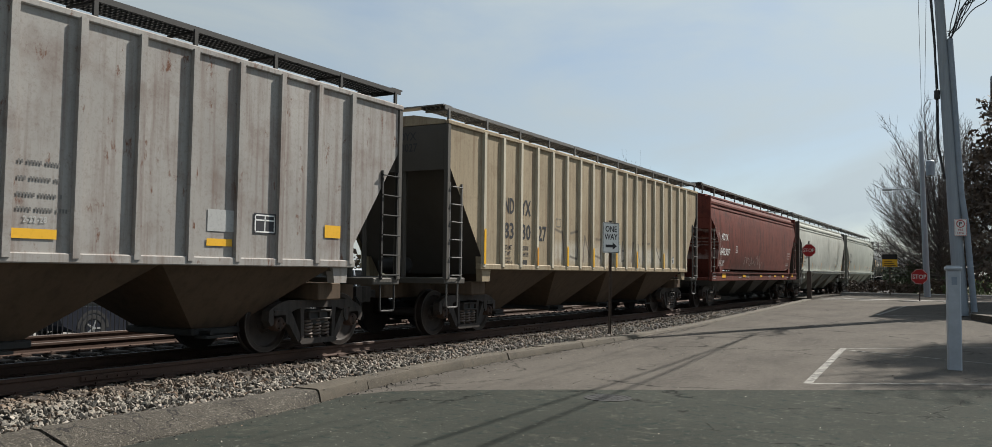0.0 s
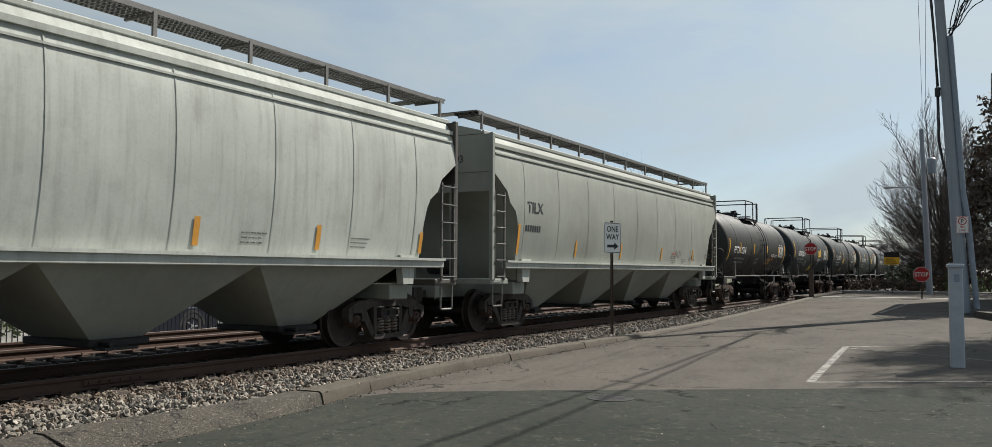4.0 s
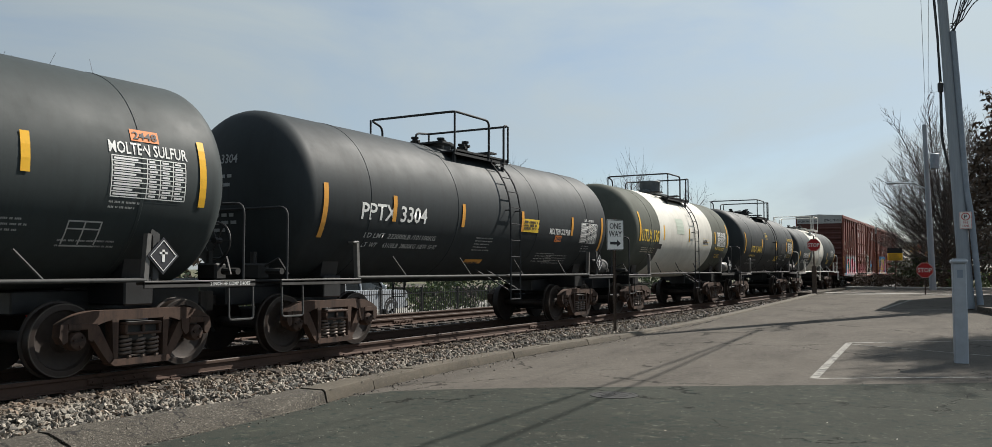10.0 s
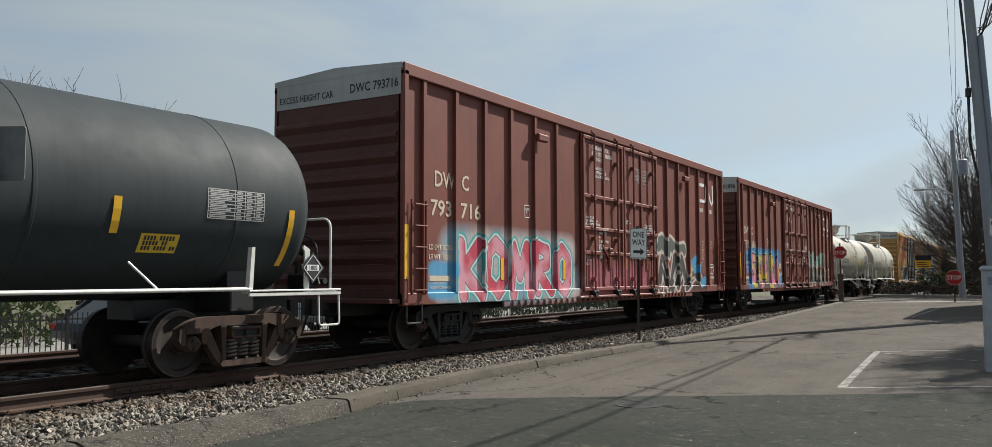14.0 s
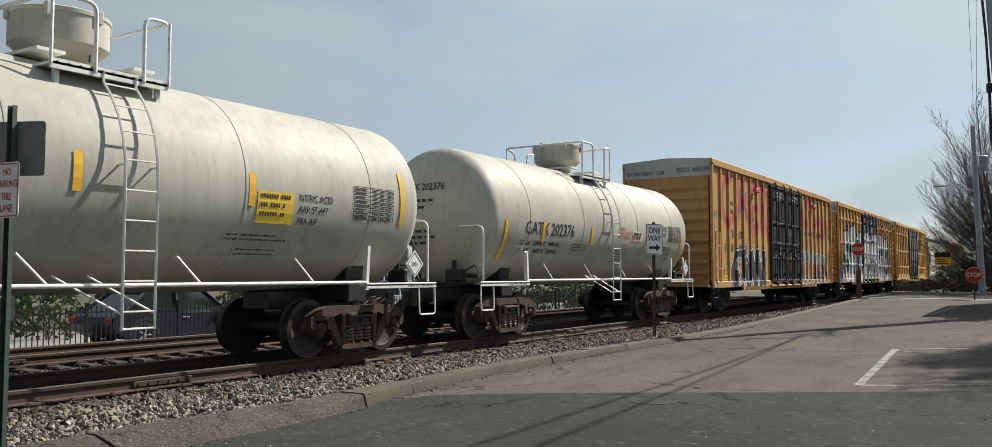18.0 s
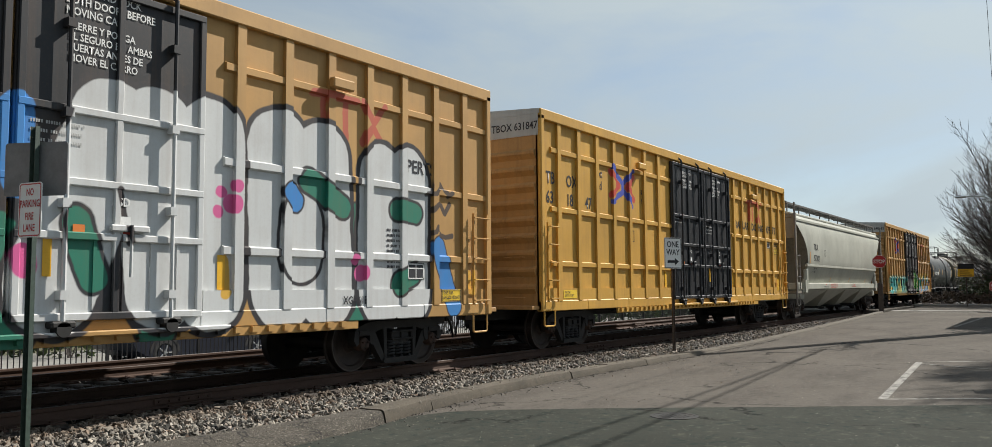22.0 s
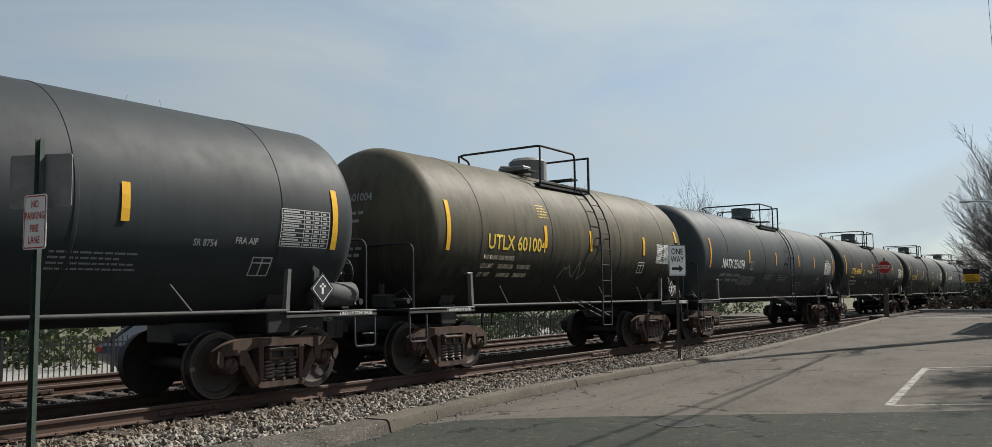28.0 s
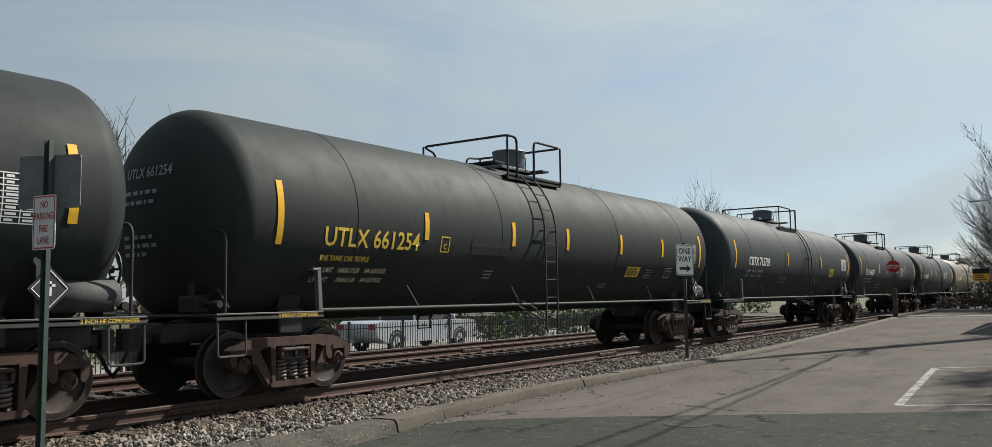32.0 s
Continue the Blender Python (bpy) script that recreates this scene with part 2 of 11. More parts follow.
    def mesh(self, name, material, smooth=0.0):
        me = bpy.data.meshes.new(name)
        me.from_pydata(self.v, [], self.f)
        bmx = bmesh.new()
        bmx.from_mesh(me)
        bmesh.ops.recalc_face_normals(bmx, faces=bmx.faces[:])
        if smooth:
            for e in bmx.edges:
                e.smooth = len(e.link_faces) == 2 and e.calc_face_angle(0) < radians(smooth)
            for f in bmx.faces:
                f.smooth = True
        bmx.to_mesh(me)
        bmx.free()
        me.materials.append(material)
        return me


def part(name, geo, material, parent, label="", smooth=0.0):
    """One mesh object under a thing or under a part; geo: a Geo or a ready mesh."""
    me = geo.mesh(name, material, smooth) if isinstance(geo, Geo) else geo
    ob = new(name, me)
    ob.parent = parent
    if label:
        tagged(ob, label)
    return ob


def thing(name, label, category, group="", kind="", at=(0, 0, 0), turn=0.0):
    ob = new(name)
    ob.empty_display_size = 0.3
    ob.matrix_basis = pose(*at, 0, 0, turn)
    return tagged(ob, label, category, group, kind)


def solid(name, geo, material, label, category="", group="", kind="", at=(0, 0, 0), turn=0.0, smooth=0.0):
    ob = new(name, geo.mesh(name, material, smooth))
    ob.matrix_basis = pose(*at, 0, 0, turn)
    return tagged(ob, label, category, group, kind)


LETTERS = {}


def text_mesh(body, size, material, squeeze=1.0, cuts=0, shear=0.0):
    """Flat lettering in the xy plane, its left foot at the origin."""
    key = (body, round(size, 3), material.name, round(squeeze, 2), cuts, shear)
    if key in LETTERS:
        return LETTERS[key].copy()
    cu = bpy.data.curves.new("lettering", "FONT")
    cu.body, cu.size, cu.resolution_u, cu.shear, cu.offset = body, size / 0.70, 2, shear, size * 0.022
    ob = bpy.data.objects.new("lettering", cu)
    me = bpy.data.meshes.new_from_object(ob)
    bpy.data.objects.remove(ob)
    bpy.data.curves.remove(cu)
    bmx = bmesh.new()
    bmx.from_mesh(me)
    for v in bmx.verts:
        v.co.x *= squeeze
    if cuts:
        lo = min((v.co.y for v in bmx.verts), default=0)
        hi = max((v.co.y for v in bmx.verts), default=0)
        for i in range(1, cuts):
            bmesh.ops.bisect_plane(bmx, geom=bmx.verts[:] + bmx.edges[:] + bmx.faces[:], plane_co=(0, lo + (hi - lo) * i / cuts, 0), plane_no=(0, 1, 0))
    bmx.to_mesh(me)
    bmx.free()
    me.materials.clear()
    me.materials.append(material)
    LETTERS[key] = me
    return me.copy()


# ---- ground, road, track ----
XC, XC2 = -10.70, -14.85        # centre lines of the two tracks
HALF = 0.755                    # centre of a rail from the centre line


def lerp_table(tab, t):
    for (a, va), (b, vb) in zip(tab, tab[1:]):
        if t <= b:
            k = max(0.0, (t - a) / (b - a))
            return va + (vb - va) * k
    return tab[-1][1]


def road_z(y):
    k = min(1.0, max(0.0, (y - 14.0) / 36.0))
    return -0.35 + 0.37 * k


FRONT = [(-40, -6.6), (0, -6.85), (4, -7.0), (5.6, -7.08), (7.4, -7.12), (8.3, -7.30), (9.8, -7.60), (11.5, -7.80), (14, -7.86), (16, -7.80), (18, -7.62), (25, -7.42), (33, -7.60), (40, -7.80), (48, -8.10)]
WIDTH = [(-40, 0.85), (5.6, 0.78), (7.2, 0.62), (8.3, 0.50), (9.2, 0.40), (10.6, 0.36), (16, 0.36), (48, 0.38)]


def curb_front(y):
    return lerp_table(FRONT, y)


def curb_back(y):
    return curb_front(y) - lerp_table(WIDTH, y)


q = Nodes("ground_grass")
q_f = q.noise(0.35, 6, 0.65)
q_c = q.mix(q.ramp(q_f, 0.35, 0.65), (0.049, 0.0595, 0.021), (0.091, 0.0805, 0.0455))
q.bump(q.noise(30, 4, 0.7), 0.05, 0.8)
M_GRASS = q.done(q_c, 0.95)

q = Nodes("old_asphalt")
q_c = q.mix(q.ramp(q.noise(0.28, 6, 0.62), 0.3, 0.7), (0.0781, 0.0694, 0.0603), (0.1107, 0.0992, 0.0857))
q_c = q.mix(q.math("MULTIPLY", q.ramp(q.noise(140, 3, 0.7), 0.35, 0.75), 0.5), q_c, (0.1635, 0.1494, 0.1332))
q_c = q.mix(q.math("MULTIPLY", q.ramp(q.noise(60, 3, 0.7), 0.5, 0.75), 0.5), q_c, (0.0453, 0.0406, 0.0359))
q_c = q.mix(q.math("MULTIPLY", q.ramp(q.noise(1.1, 6, 0.7, stretch=(1, 0.35, 1)), 0.46, 0.66), 0.5), q_c, (0.0566, 0.0514, 0.0463))
q_w = q.n("VectorMath")
q_w.operation = "MULTIPLY_ADD"
q.put(q_w.inputs[0], q.n("TexNoise", Vector=q.co, Scale=1.7, Detail=6.0, Roughness=0.65).outputs["Color"])
q_w.inputs[1].default_value = (1.1, 1.1, 0.0)
q.put(q_w.inputs[2], q.co)
q_v = q.n("TexVoronoi", Vector=q.n("Mapping", Vector=q_w.outputs[0], Scale=(0.28, 0.22, 1)).outputs[0], Scale=1.0)
q_v.feature = "DISTANCE_TO_EDGE"
q_crack = q.math("MULTIPLY", q.ramp(q_v.outputs["Distance"], 0.0035, 0.0075, 1.0, 0.0), q.ramp(q.noise(0.6, 3), 0.46, 0.52))
q_c = q.mix(q.math("MULTIPLY", q_crack, 0.85), q_c, (0.0224, 0.0202, 0.0182))
q.bump(q.noise(110, 3, 0.7), 0.01, 0.6)
q_c = q.mix(q.math("MULTIPLY", q.ramp(q.noise(17, 4, 0.8), 0.59, 0.65), 0.55), q_c, (0.2150, 0.1927, 0.1711))
q_c = q.mix(q.math("MULTIPLY", q.ramp(q.noise(9, 5, 0.75, off=(4, 7, 0)), 0.55, 0.65), 0.55), q_c, (0.0337, 0.0386, 0.0363))
M_ASPHALT = q.done(q_c, 0.95, 0, 0.06)

q = Nodes("dark_asphalt")
q_c = q.mix(q.ramp(q.noise(0.33, 6, 0.62, off=(3, 9, 0)), 0.3, 0.7), (0.0241, 0.0266, 0.0230), (0.0431, 0.0462, 0.0395))
q_c = q.mix(q.math("MULTIPLY", q.ramp(q.noise(120, 3, 0.7), 0.4, 0.8), 0.45), q_c, (0.0928, 0.0937, 0.0775))
q_w = q.n("VectorMath")
q_w.operation = "MULTIPLY_ADD"
q.put(q_w.inputs[0], q.n("TexNoise", Vector=q.co, Scale=1.7, Detail=6.0, Roughness=0.65).outputs["Color"])
q_w.inputs[1].default_value = (1.1, 1.1, 0.0)
q.put(q_w.inputs[2], q.co)
q_v = q.n("TexVoronoi", Vector=q.n("Mapping", Vector=q_w.outputs[0], Scale=(0.33, 0.25, 1)).outputs[0], Scale=1.0)
q_v.feature = "DISTANCE_TO_EDGE"
q_crack = q.math("MULTIPLY", q.ramp(q_v.outputs["Distance"], 0.0035, 0.0075, 1.0, 0.0), q.ramp(q.noise(0.55, 3), 0.46, 0.50))
q_c = q.mix(q.math("MULTIPLY", q_crack, 0.9), q_c, (0.0106, 0.0106, 0.0095))
q_c = q.mix(q.math("MULTIPLY", q.ramp(q.noise(4.0, 6, 0.75), 0.58, 0.66), 0.35), q_c, (0.1159, 0.1114, 0.0878))
q.bump(q.noise(120, 3, 0.7), 0.008, 0.5)
q_c = q.mix(q.math("MULTIPLY", q.ramp(q.noise(13, 4, 0.8, off=(1, 2, 0)), 0.61, 0.66), 0.6), q_c, (0.1576, 0.1554, 0.1344))
q_c = q.mix(q.math("MULTIPLY", q.ramp(q.noise(7, 5, 0.75, off=(4, 3, 0)), 0.54, 0.64), 0.6), q_c, (0.0148, 0.0263, 0.0241))
M_DARKASPH = q.done(q_c, 0.95, 0, 0.06)

q = Nodes("pale_concrete")
q_c = q.mix(q.ramp(q.noise(1.2, 6, 0.7), 0.3, 0.7), (0.22, 0.21, 0.19), (0.30, 0.29, 0.265))
q.bump(q.noise(60, 4, 0.7), 0.006, 0.5)
M_CONCRETE = q.done(q_c, 0.9)

q = Nodes("curb_aggregate")
q_c = q.mix(q.ramp(q.noise(1.5, 6, 0.7), 0.35, 0.65), (0.050, 0.043, 0.033), (0.088, 0.077, 0.060))
q_c = q.mix(q.ramp(q.noise(70, 3, 0.75), 0.42, 0.68), q_c, (0.02603, 0.01922, 0.01275))
q_c = q.mix(q.math("MULTIPLY", q.ramp(q.noise(38, 2, 0.6), 0.57, 0.66), 0.85), q_c, (0.20, 0.18, 0.145))
q_c = q.mix(q.math("MULTIPLY", q.ramp(q.noise(26, 3, 0.7, off=(3, 1, 5)), 0.56, 0.64), 0.85), q_c, (0.013, 0.0115, 0.0095))
q_v = q.n("TexVoronoi", Vector=q.n("VectorMath", **{}).outputs[0], Scale=1.6)
q_v.feature = "DISTANCE_TO_EDGE"
q_w = q_v.inputs["Vector"].links[0].from_node
q_w.operation = "MULTIPLY_ADD"
q.put(q_w.inputs[0], q.n("TexNoise", Vector=q.co, Scale=5.0, Detail=4.0).outputs["Color"])
q_w.inputs[1].default_value = (0.35, 0.35, 0.35)
q.put(q_w.inputs[2], q.co)
q_c = q.mix(q.math("MULTIPLY", q.ramp(q_v.outputs["Distance"], 0.008, 0.020, 1.0, 0.0), q.ramp(q.noise(1.1, 3), 0.45, 0.55)), q_c, (0.010, 0.008, 0.006))
q.bump(q.noise(60, 4, 0.75), 0.02, 1.0)
M_CURB = q.done(q_c, 0.92)

q = Nodes("curb_concrete")
q_c = q.mix(q.ramp(q.noise(1.3, 6, 0.7), 0.35, 0.65), (0.052, 0.042, 0.029), (0.088, 0.073, 0.052))
q_c = q.mix(q.math("MULTIPLY", q.ramp(q.noise(5.5, 6, 0.75, off=(2, 5, 1)), 0.50, 0.64), 0.55), q_c, (0.036, 0.030, 0.022))
q_c = q.mix(q.math("MULTIPLY", q.ramp(q.noise(60, 3, 0.75), 0.48, 0.70), 0.45), q_c, (0.030, 0.025, 0.018))
q_c = q.mix(q.math("MULTIPLY", q.ramp(q.noise(38, 2, 0.6, off=(7, 1, 2)), 0.62, 0.70), 0.6), q_c, (0.16, 0.14, 0.105))
q.bump(q.noise(70, 4, 0.75), 0.008, 0.8)
M_CURBCON = q.done(q_c, 0.92)

q = Nodes("ballast_bed")
q_v = q.n("TexVoronoi", Vector=q.co, Scale=17.0, Randomness=1.0)
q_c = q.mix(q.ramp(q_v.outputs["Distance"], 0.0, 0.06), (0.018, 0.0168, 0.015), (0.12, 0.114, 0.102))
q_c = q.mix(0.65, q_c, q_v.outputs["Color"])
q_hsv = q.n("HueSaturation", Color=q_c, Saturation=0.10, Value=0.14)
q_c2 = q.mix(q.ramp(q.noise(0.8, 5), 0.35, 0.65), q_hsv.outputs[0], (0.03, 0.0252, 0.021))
q.bump(q_v.outputs["Distance"], 0.06, 0.9)
M_BED = q.done(q_c2, 0.95)

q = Nodes("ballast_stone")
q_r = q.n("NewGeometry").outputs["Random Per Island"]
q_rm = q.n("ValToRGB", Fac=q_r)
q_rm.color_ramp.elements[0].color, q_rm.color_ramp.elements[1].color = (0.022, 0.020, 0.017, 1), (0.44, 0.40, 0.34, 1)
for q_p, q_k in ((0.22, (0.13, 0.118, 0.102, 1)), (0.5, (0.235, 0.212, 0.178, 1)), (0.72, (0.29, 0.262, 0.218, 1)), (0.86, (0.150, 0.100, 0.068, 1))):
    q_rm.color_ramp.elements.new(q_p).color = q_k
q_c = q.mix(q.math("MULTIPLY", q.ramp(q.noise(40, 4, 0.7), 0.45, 0.7), 0.25), q_rm.outputs[0], (0.05476, 0.04268, 0.02995))
q_x = q.math("ADD", q.n("SeparateXYZ", Vector=q.co).outputs[0], q.math("MULTIPLY", q.noise(1.4, 4, 0.6), 0.7))
q_c = q.mix(q.math("MULTIPLY", q.ramp(q_x, -8.95, -8.55, 1.0, 0.0), 0.42), q_c, (0.105, 0.062, 0.032))
q.bump(q.noise(60, 4, 0.7), 0.008, 0.6)
M_STONE = q.done(q_c, 0.9)

# darker stone: the train's shade between the rails is put in; also gutter dirt
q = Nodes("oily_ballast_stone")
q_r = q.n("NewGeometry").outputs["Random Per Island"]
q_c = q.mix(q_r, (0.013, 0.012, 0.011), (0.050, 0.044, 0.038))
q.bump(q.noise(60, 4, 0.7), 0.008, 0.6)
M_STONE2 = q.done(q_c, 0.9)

q = Nodes("rail_rust")
q_c = q.mix(q.ramp(q.noise(3, 6, 0.7, stretch=(1, 0.25, 1)), 0.3, 0.7), (0.0436, 0.0233, 0.0152), (0.0816, 0.0448, 0.0303))
q_c = q.mix(q.math("MULTIPLY", q.ramp(q.noise(30, 4, 0.7), 0.5, 0.75), 0.6), q_c, (0.0265, 0.0143, 0.0101))
q.bump(q.noise(50, 4, 0.7), 0.004, 0.5)
M_RAIL = q.done(q_c, 0.85)
M_RAILTOP = plain("rail_polished", (0.0792, 0.0648, 0.0576), 0.62, 0.35, 0.15, 4)
q = Nodes("tie_wood")
q_rnd = q.n("ObjectInfo").outputs["Random"]
q_c = q.mix(q.noise(5, 6, 0.7, stretch=(0.25, 3, 3)), (0.0178, 0.0135, 0.0107), (0.0594, 0.0475, 0.0388))
q_c = q.mix(q.math("MULTIPLY", q_rnd, 0.5), q_c, (0.0475, 0.0337, 0.0246))
q.bump(q.noise(14, 5, 0.7, stretch=(0.2, 3, 3)), 0.012, 0.8)
M_TIE = q.done(q_c, 0.92)
q = Nodes("road_line")
q_c = q.mix(q.ramp(q.noise(7, 6, 0.75), 0.44, 0.60), (0.24, 0.23, 0.205), (0.065, 0.06, 0.052))
M_LINE = q.done(q_c, 0.85)
M_MANHOLE = plain("manhole_iron", (0.0065, 0.0065, 0.0062), 0.85, 0.0, 0.45, 9, 0.4)

g = Geo()
xs = [-3000, -400, -60, -30, -18, 35, 80, 400, 3000]
ys = [-3000, -300, -60, 0, 60, 130, 400, 1000, 3000]
for i, x in enumerate(xs):
    g.v += [(x, y, -0.62) for y in ys]
for i in range(len(xs) - 1):
    for j in range(len(ys) - 1):
        g.f.append((i * len(ys) + j, (i + 1) * len(ys) + j, (i + 1) * len(ys) + j + 1, i * len(ys) + j + 1))
solid("ground", g, M_GRASS, "flat grassy and earthy ground reaching the horizon", kind="structure")

# the street beside the track, and the cross street that goes over the crossing
g = Geo()
ysr = [-60, -20, 0, 3, 5, 7, 9, 11, 13, 15, 18, 21, 25, 29, 33, 37, 41, 45, 48, 52, 64]
for y in ysr:
    xf = curb_front(min(y, 48))
    for x in (xf, -4.0, 0.0, 6.0, 30.0):
        g.v += [(x, y, road_z(y))]
for j in range(len(ysr) - 1):
    for i in range(4):
        g.f.append((j * 5 + i, j * 5 + i + 1, j * 5 + 5 + i + 1, j * 5 + 5 + i))
g.box(30.0, -8.2, -60, 64, -0.62, -0.60)
solid("road", g, M_ASPHALT, "grey worn asphalt street beside the railway with fine cracks", kind="structure")

g = Geo()
for y0, y1 in ((51.5, 63.5),):
    g.box(-8.9, XC + HALF + 0.12, y0, y1, -0.3, 0.0)
    g.box(XC + HALF - 0.12, XC - HALF + 0.12, y0, y1, -0.3, -0.004)
    g.box(XC - HALF - 0.12, XC2 + HALF + 0.12, y0, y1, -0.3, 0.0)
    g.box(XC2 + HALF - 0.12, XC2 - HALF + 0.12, y0, y1, -0.3, -0.004)
    g.box(XC2 - HALF - 0.12, -60, y0, y1, -0.5, 0.0)
solid("road_crossing", g, M_ASPHALT, "asphalt level crossing between the rails", kind="structure")
g = Geo()
g.box(-8.85, 30, 63.0, 64.2, -0.3, 0.14, 0.03)
solid("pavement", g, M_CONCRETE, "pale concrete pavement along the cross street", kind="structure")
g = Geo()
g.box(-8.2, 8, 50.2, 51.2, 0.0, 0.028)
solid("concrete_gutter", g, M_CONCRETE, "pale concrete strip at the edge of the cross street", kind="structure")

# the newer, darker asphalt nearest the camera
g = Geo()
edge = [(-7.35, 9.0), (-7.2, 9.55), (-6.6, 10.15), (-5.2, 11.2), (-2.85, 12.75), (0.0, 14.75), (6.0, 19.2), (14.0, 25.0)]
n_e = len(edge)
for x, y in edge:
    g.v += [(x, y, road_z(y) + 0.008), (x, y, road_z(y) - 0.02)]
near = [(curb_front(9.0) + 0.06, 8.9), (curb_front(8) + 0.05, 8.0), (curb_front(6) + 0.05, 6.0), (curb_front(4) + 0.05, 4.0), (curb_front(0) + 0.05, 0), (-6.0, -30), (14.0, -30)]
k0 = len(g.v)
g.v += [(x, y, road_z(y) + 0.008) for x, y in near]
g.f = [tuple(2 * i for i in range(n_e))[::-1] + tuple(range(k0, k0 + len(near)))] + [(2 * i, 2 * i + 1, 2 * i + 3, 2 * i + 2) for i in range(n_e - 1)]
solid("asphalt_patch", g, M_DARKASPH, "darker newer asphalt patch with a straight seam and thin cracks", kind="structure")

g = Geo()


def stripe(geo, p, r, w):
    p, r = Vector((*p, 0)), Vector((*r, 0))
    d = (r - p).normalized()
    s = Vector((-d.y, d.x, 0)) * w / 2
    n = max(1, int((r - p).length / 2))
    for i in range(n):
        a, b = p.lerp(r, i / n), p.lerp(r, (i + 1) / n)
        geo.add([(v.x, v.y, road_z(v.y) + 0.006) for v in (a - s, b - s, b + s, a + s)], [(0, 1, 2, 3)])


stripe(g, (-2.45, 13.95), (-2.80, 20.25), 0.13)
stripe(g, (-2.45, 13.95), (1.9, 16.6), 0.10)
stripe(g, (-2.80, 20.25), (1.0, 23.0), 0.10)
stripe(g, (-2.72, 19.95), (0.6, 18.4), 0.07)
solid("parking_lines", g, M_LINE, "worn white parking bay lines on the asphalt", kind="structure")
g = Geo()
stripe(g, (-7.75, 48.2), (2.0, 49.6), 0.30)
stripe(g, (-3.6, 34.5), (-3.3, 43.0), 0.13)
stripe(g, (-3.6, 34.5), (0.5, 36.0), 0.12)
solid("stop_lines", g, M_LINE, "white stop line and bay lines farther along the street", kind="structure")

# iron cover in the street
mh = thing("manhole_cover", "round cast iron manhole cover set in the asphalt", "manhole cover", at=(-4.42, 10.75, road_z(10) + 0.006))
g = Geo().lathe([(0.0, 0.315), (0.008, 0.315), (0.008, 0.27), (0.003, 0.27)], 32, axis="z")
part("frame_ring", g, M_MANHOLE, mh)
g = Geo().cyl((0, 0, 0), (0, 0, 0.005), 0.264, 32)
for i in range(-4, 5):
    for j in range(-4, 5):
        if i * i + j * j < 15:
            g.box(i * 0.056 - 0.016, i * 0.056 + 0.016, j * 0.056 - 0.016, j * 0.056 + 0.016, 0.005, 0.007)
part("cover_plate", g, M_MANHOLE, mh)

# track bed
g = Geo()
prof = [(-17.6, -0.60), (-16.6, -0.26), (-9.6, -0.235), (-9.0, -0.26), (-8.45, -0.30), (-7.95, -0.40), (-7.9, -0.62), (-17.6, -0.62)]
for a, b in ((-700, -40), (-40, 0), (0, 51.5), (63.5, 800)):
    m = max(1, int((b - a) / 6)) if abs(a) < 60 and b < 100 else 1
    for i in range(m):
        y0, y1 = a + (b - a) * i / m, a + (b - a) * (i + 1) / m
        n = len(prof)
        vs = [(x, y0, z) for x, z in prof] + [(x, y1, z) for x, z in prof]
        g.add(vs, [(k, (k + 1) % n, n + (k + 1) % n, n + k) for k in range(n)])
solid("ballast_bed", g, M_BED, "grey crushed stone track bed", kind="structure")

# rails: each rail a thing of the setting with its polished running band
RAIL_PROF = [(-0.070, -0.172), (0.070, -0.172), (0.070, -0.160), (0.016, -0.142), (0.010, -0.060), (0.014, -0.048), (0.036, -0.040), (0.037, -0.006), (0.030, 0.0), (-0.030, 0.0), (-0.037, -0.006), (-0.036, -0.040), (-0.014, -0.048), (-0.010, -0.060), (-0.016, -0.142), (-0.070, -0.160)]
for cx in (XC, XC2):
    for sgn in (1, -1):
        g = Geo().prism([(cx + sgn * HALF + px, pz - 0.002) for px, pz in RAIL_PROF], "y", -700, 800)
        r_ob = solid("rail", g, M_RAIL, "rust-brown steel rail with a polished running surface", kind="structure")
        g = Geo().prism([(cx + sgn * HALF - 0.029, -0.004), (cx + sgn * HALF + 0.029, -0.004), (cx + sgn * HALF + 0.026, 0.001), (cx + sgn * HALF - 0.026, 0.001)], "y", -700, 800)
        part("running_surface", g, M_RAILTOP, r_ob)
        if sgn == 1:
            for jy in (7.3, 19.2, 31.0):
                g = Geo().box(cx + HALF + 0.012, cx + HALF + 0.042, jy - 0.45, jy + 0.45, -0.135, -0.055, 0.012)
                for k in range(6):
                    g.cyl((cx + HALF + 0.04, jy - 0.38 + k * 0.152, -0.095), (cx + HALF + 0.066, jy - 0.38 + k * 0.152, -0.095), 0.017, 6)
                part("joint_bar", g, M_RAIL, r_ob, "rusty bolted joint bar")

# ballast stones along the near shoulder and between the tracks
rng = np.random.default_rng(4)
TEMPL = []
for k in range(10):
    bmx = bmesh.new()
    bmesh.ops.create_icosphere(bmx, subdivisions=1, radius=1.0)
    vv = np.array([v.co for v in bmx.verts])
    ff = np.array([[v.index for v in f.verts] for f in bmx.faces])
    bmx.free()
    vv *= (1 + rng.uniform(-0.28, 0.28, (len(vv), 1)))
    for _ in range(5):
        d = rng.normal(size=3)
        d /= np.linalg.norm(d)
        h = vv @ d
        vv -= np.outer(np.maximum(h - 0.52, 0), d)
    TEMPL.append((vv * [1.12, 0.80, 0.50], ff))


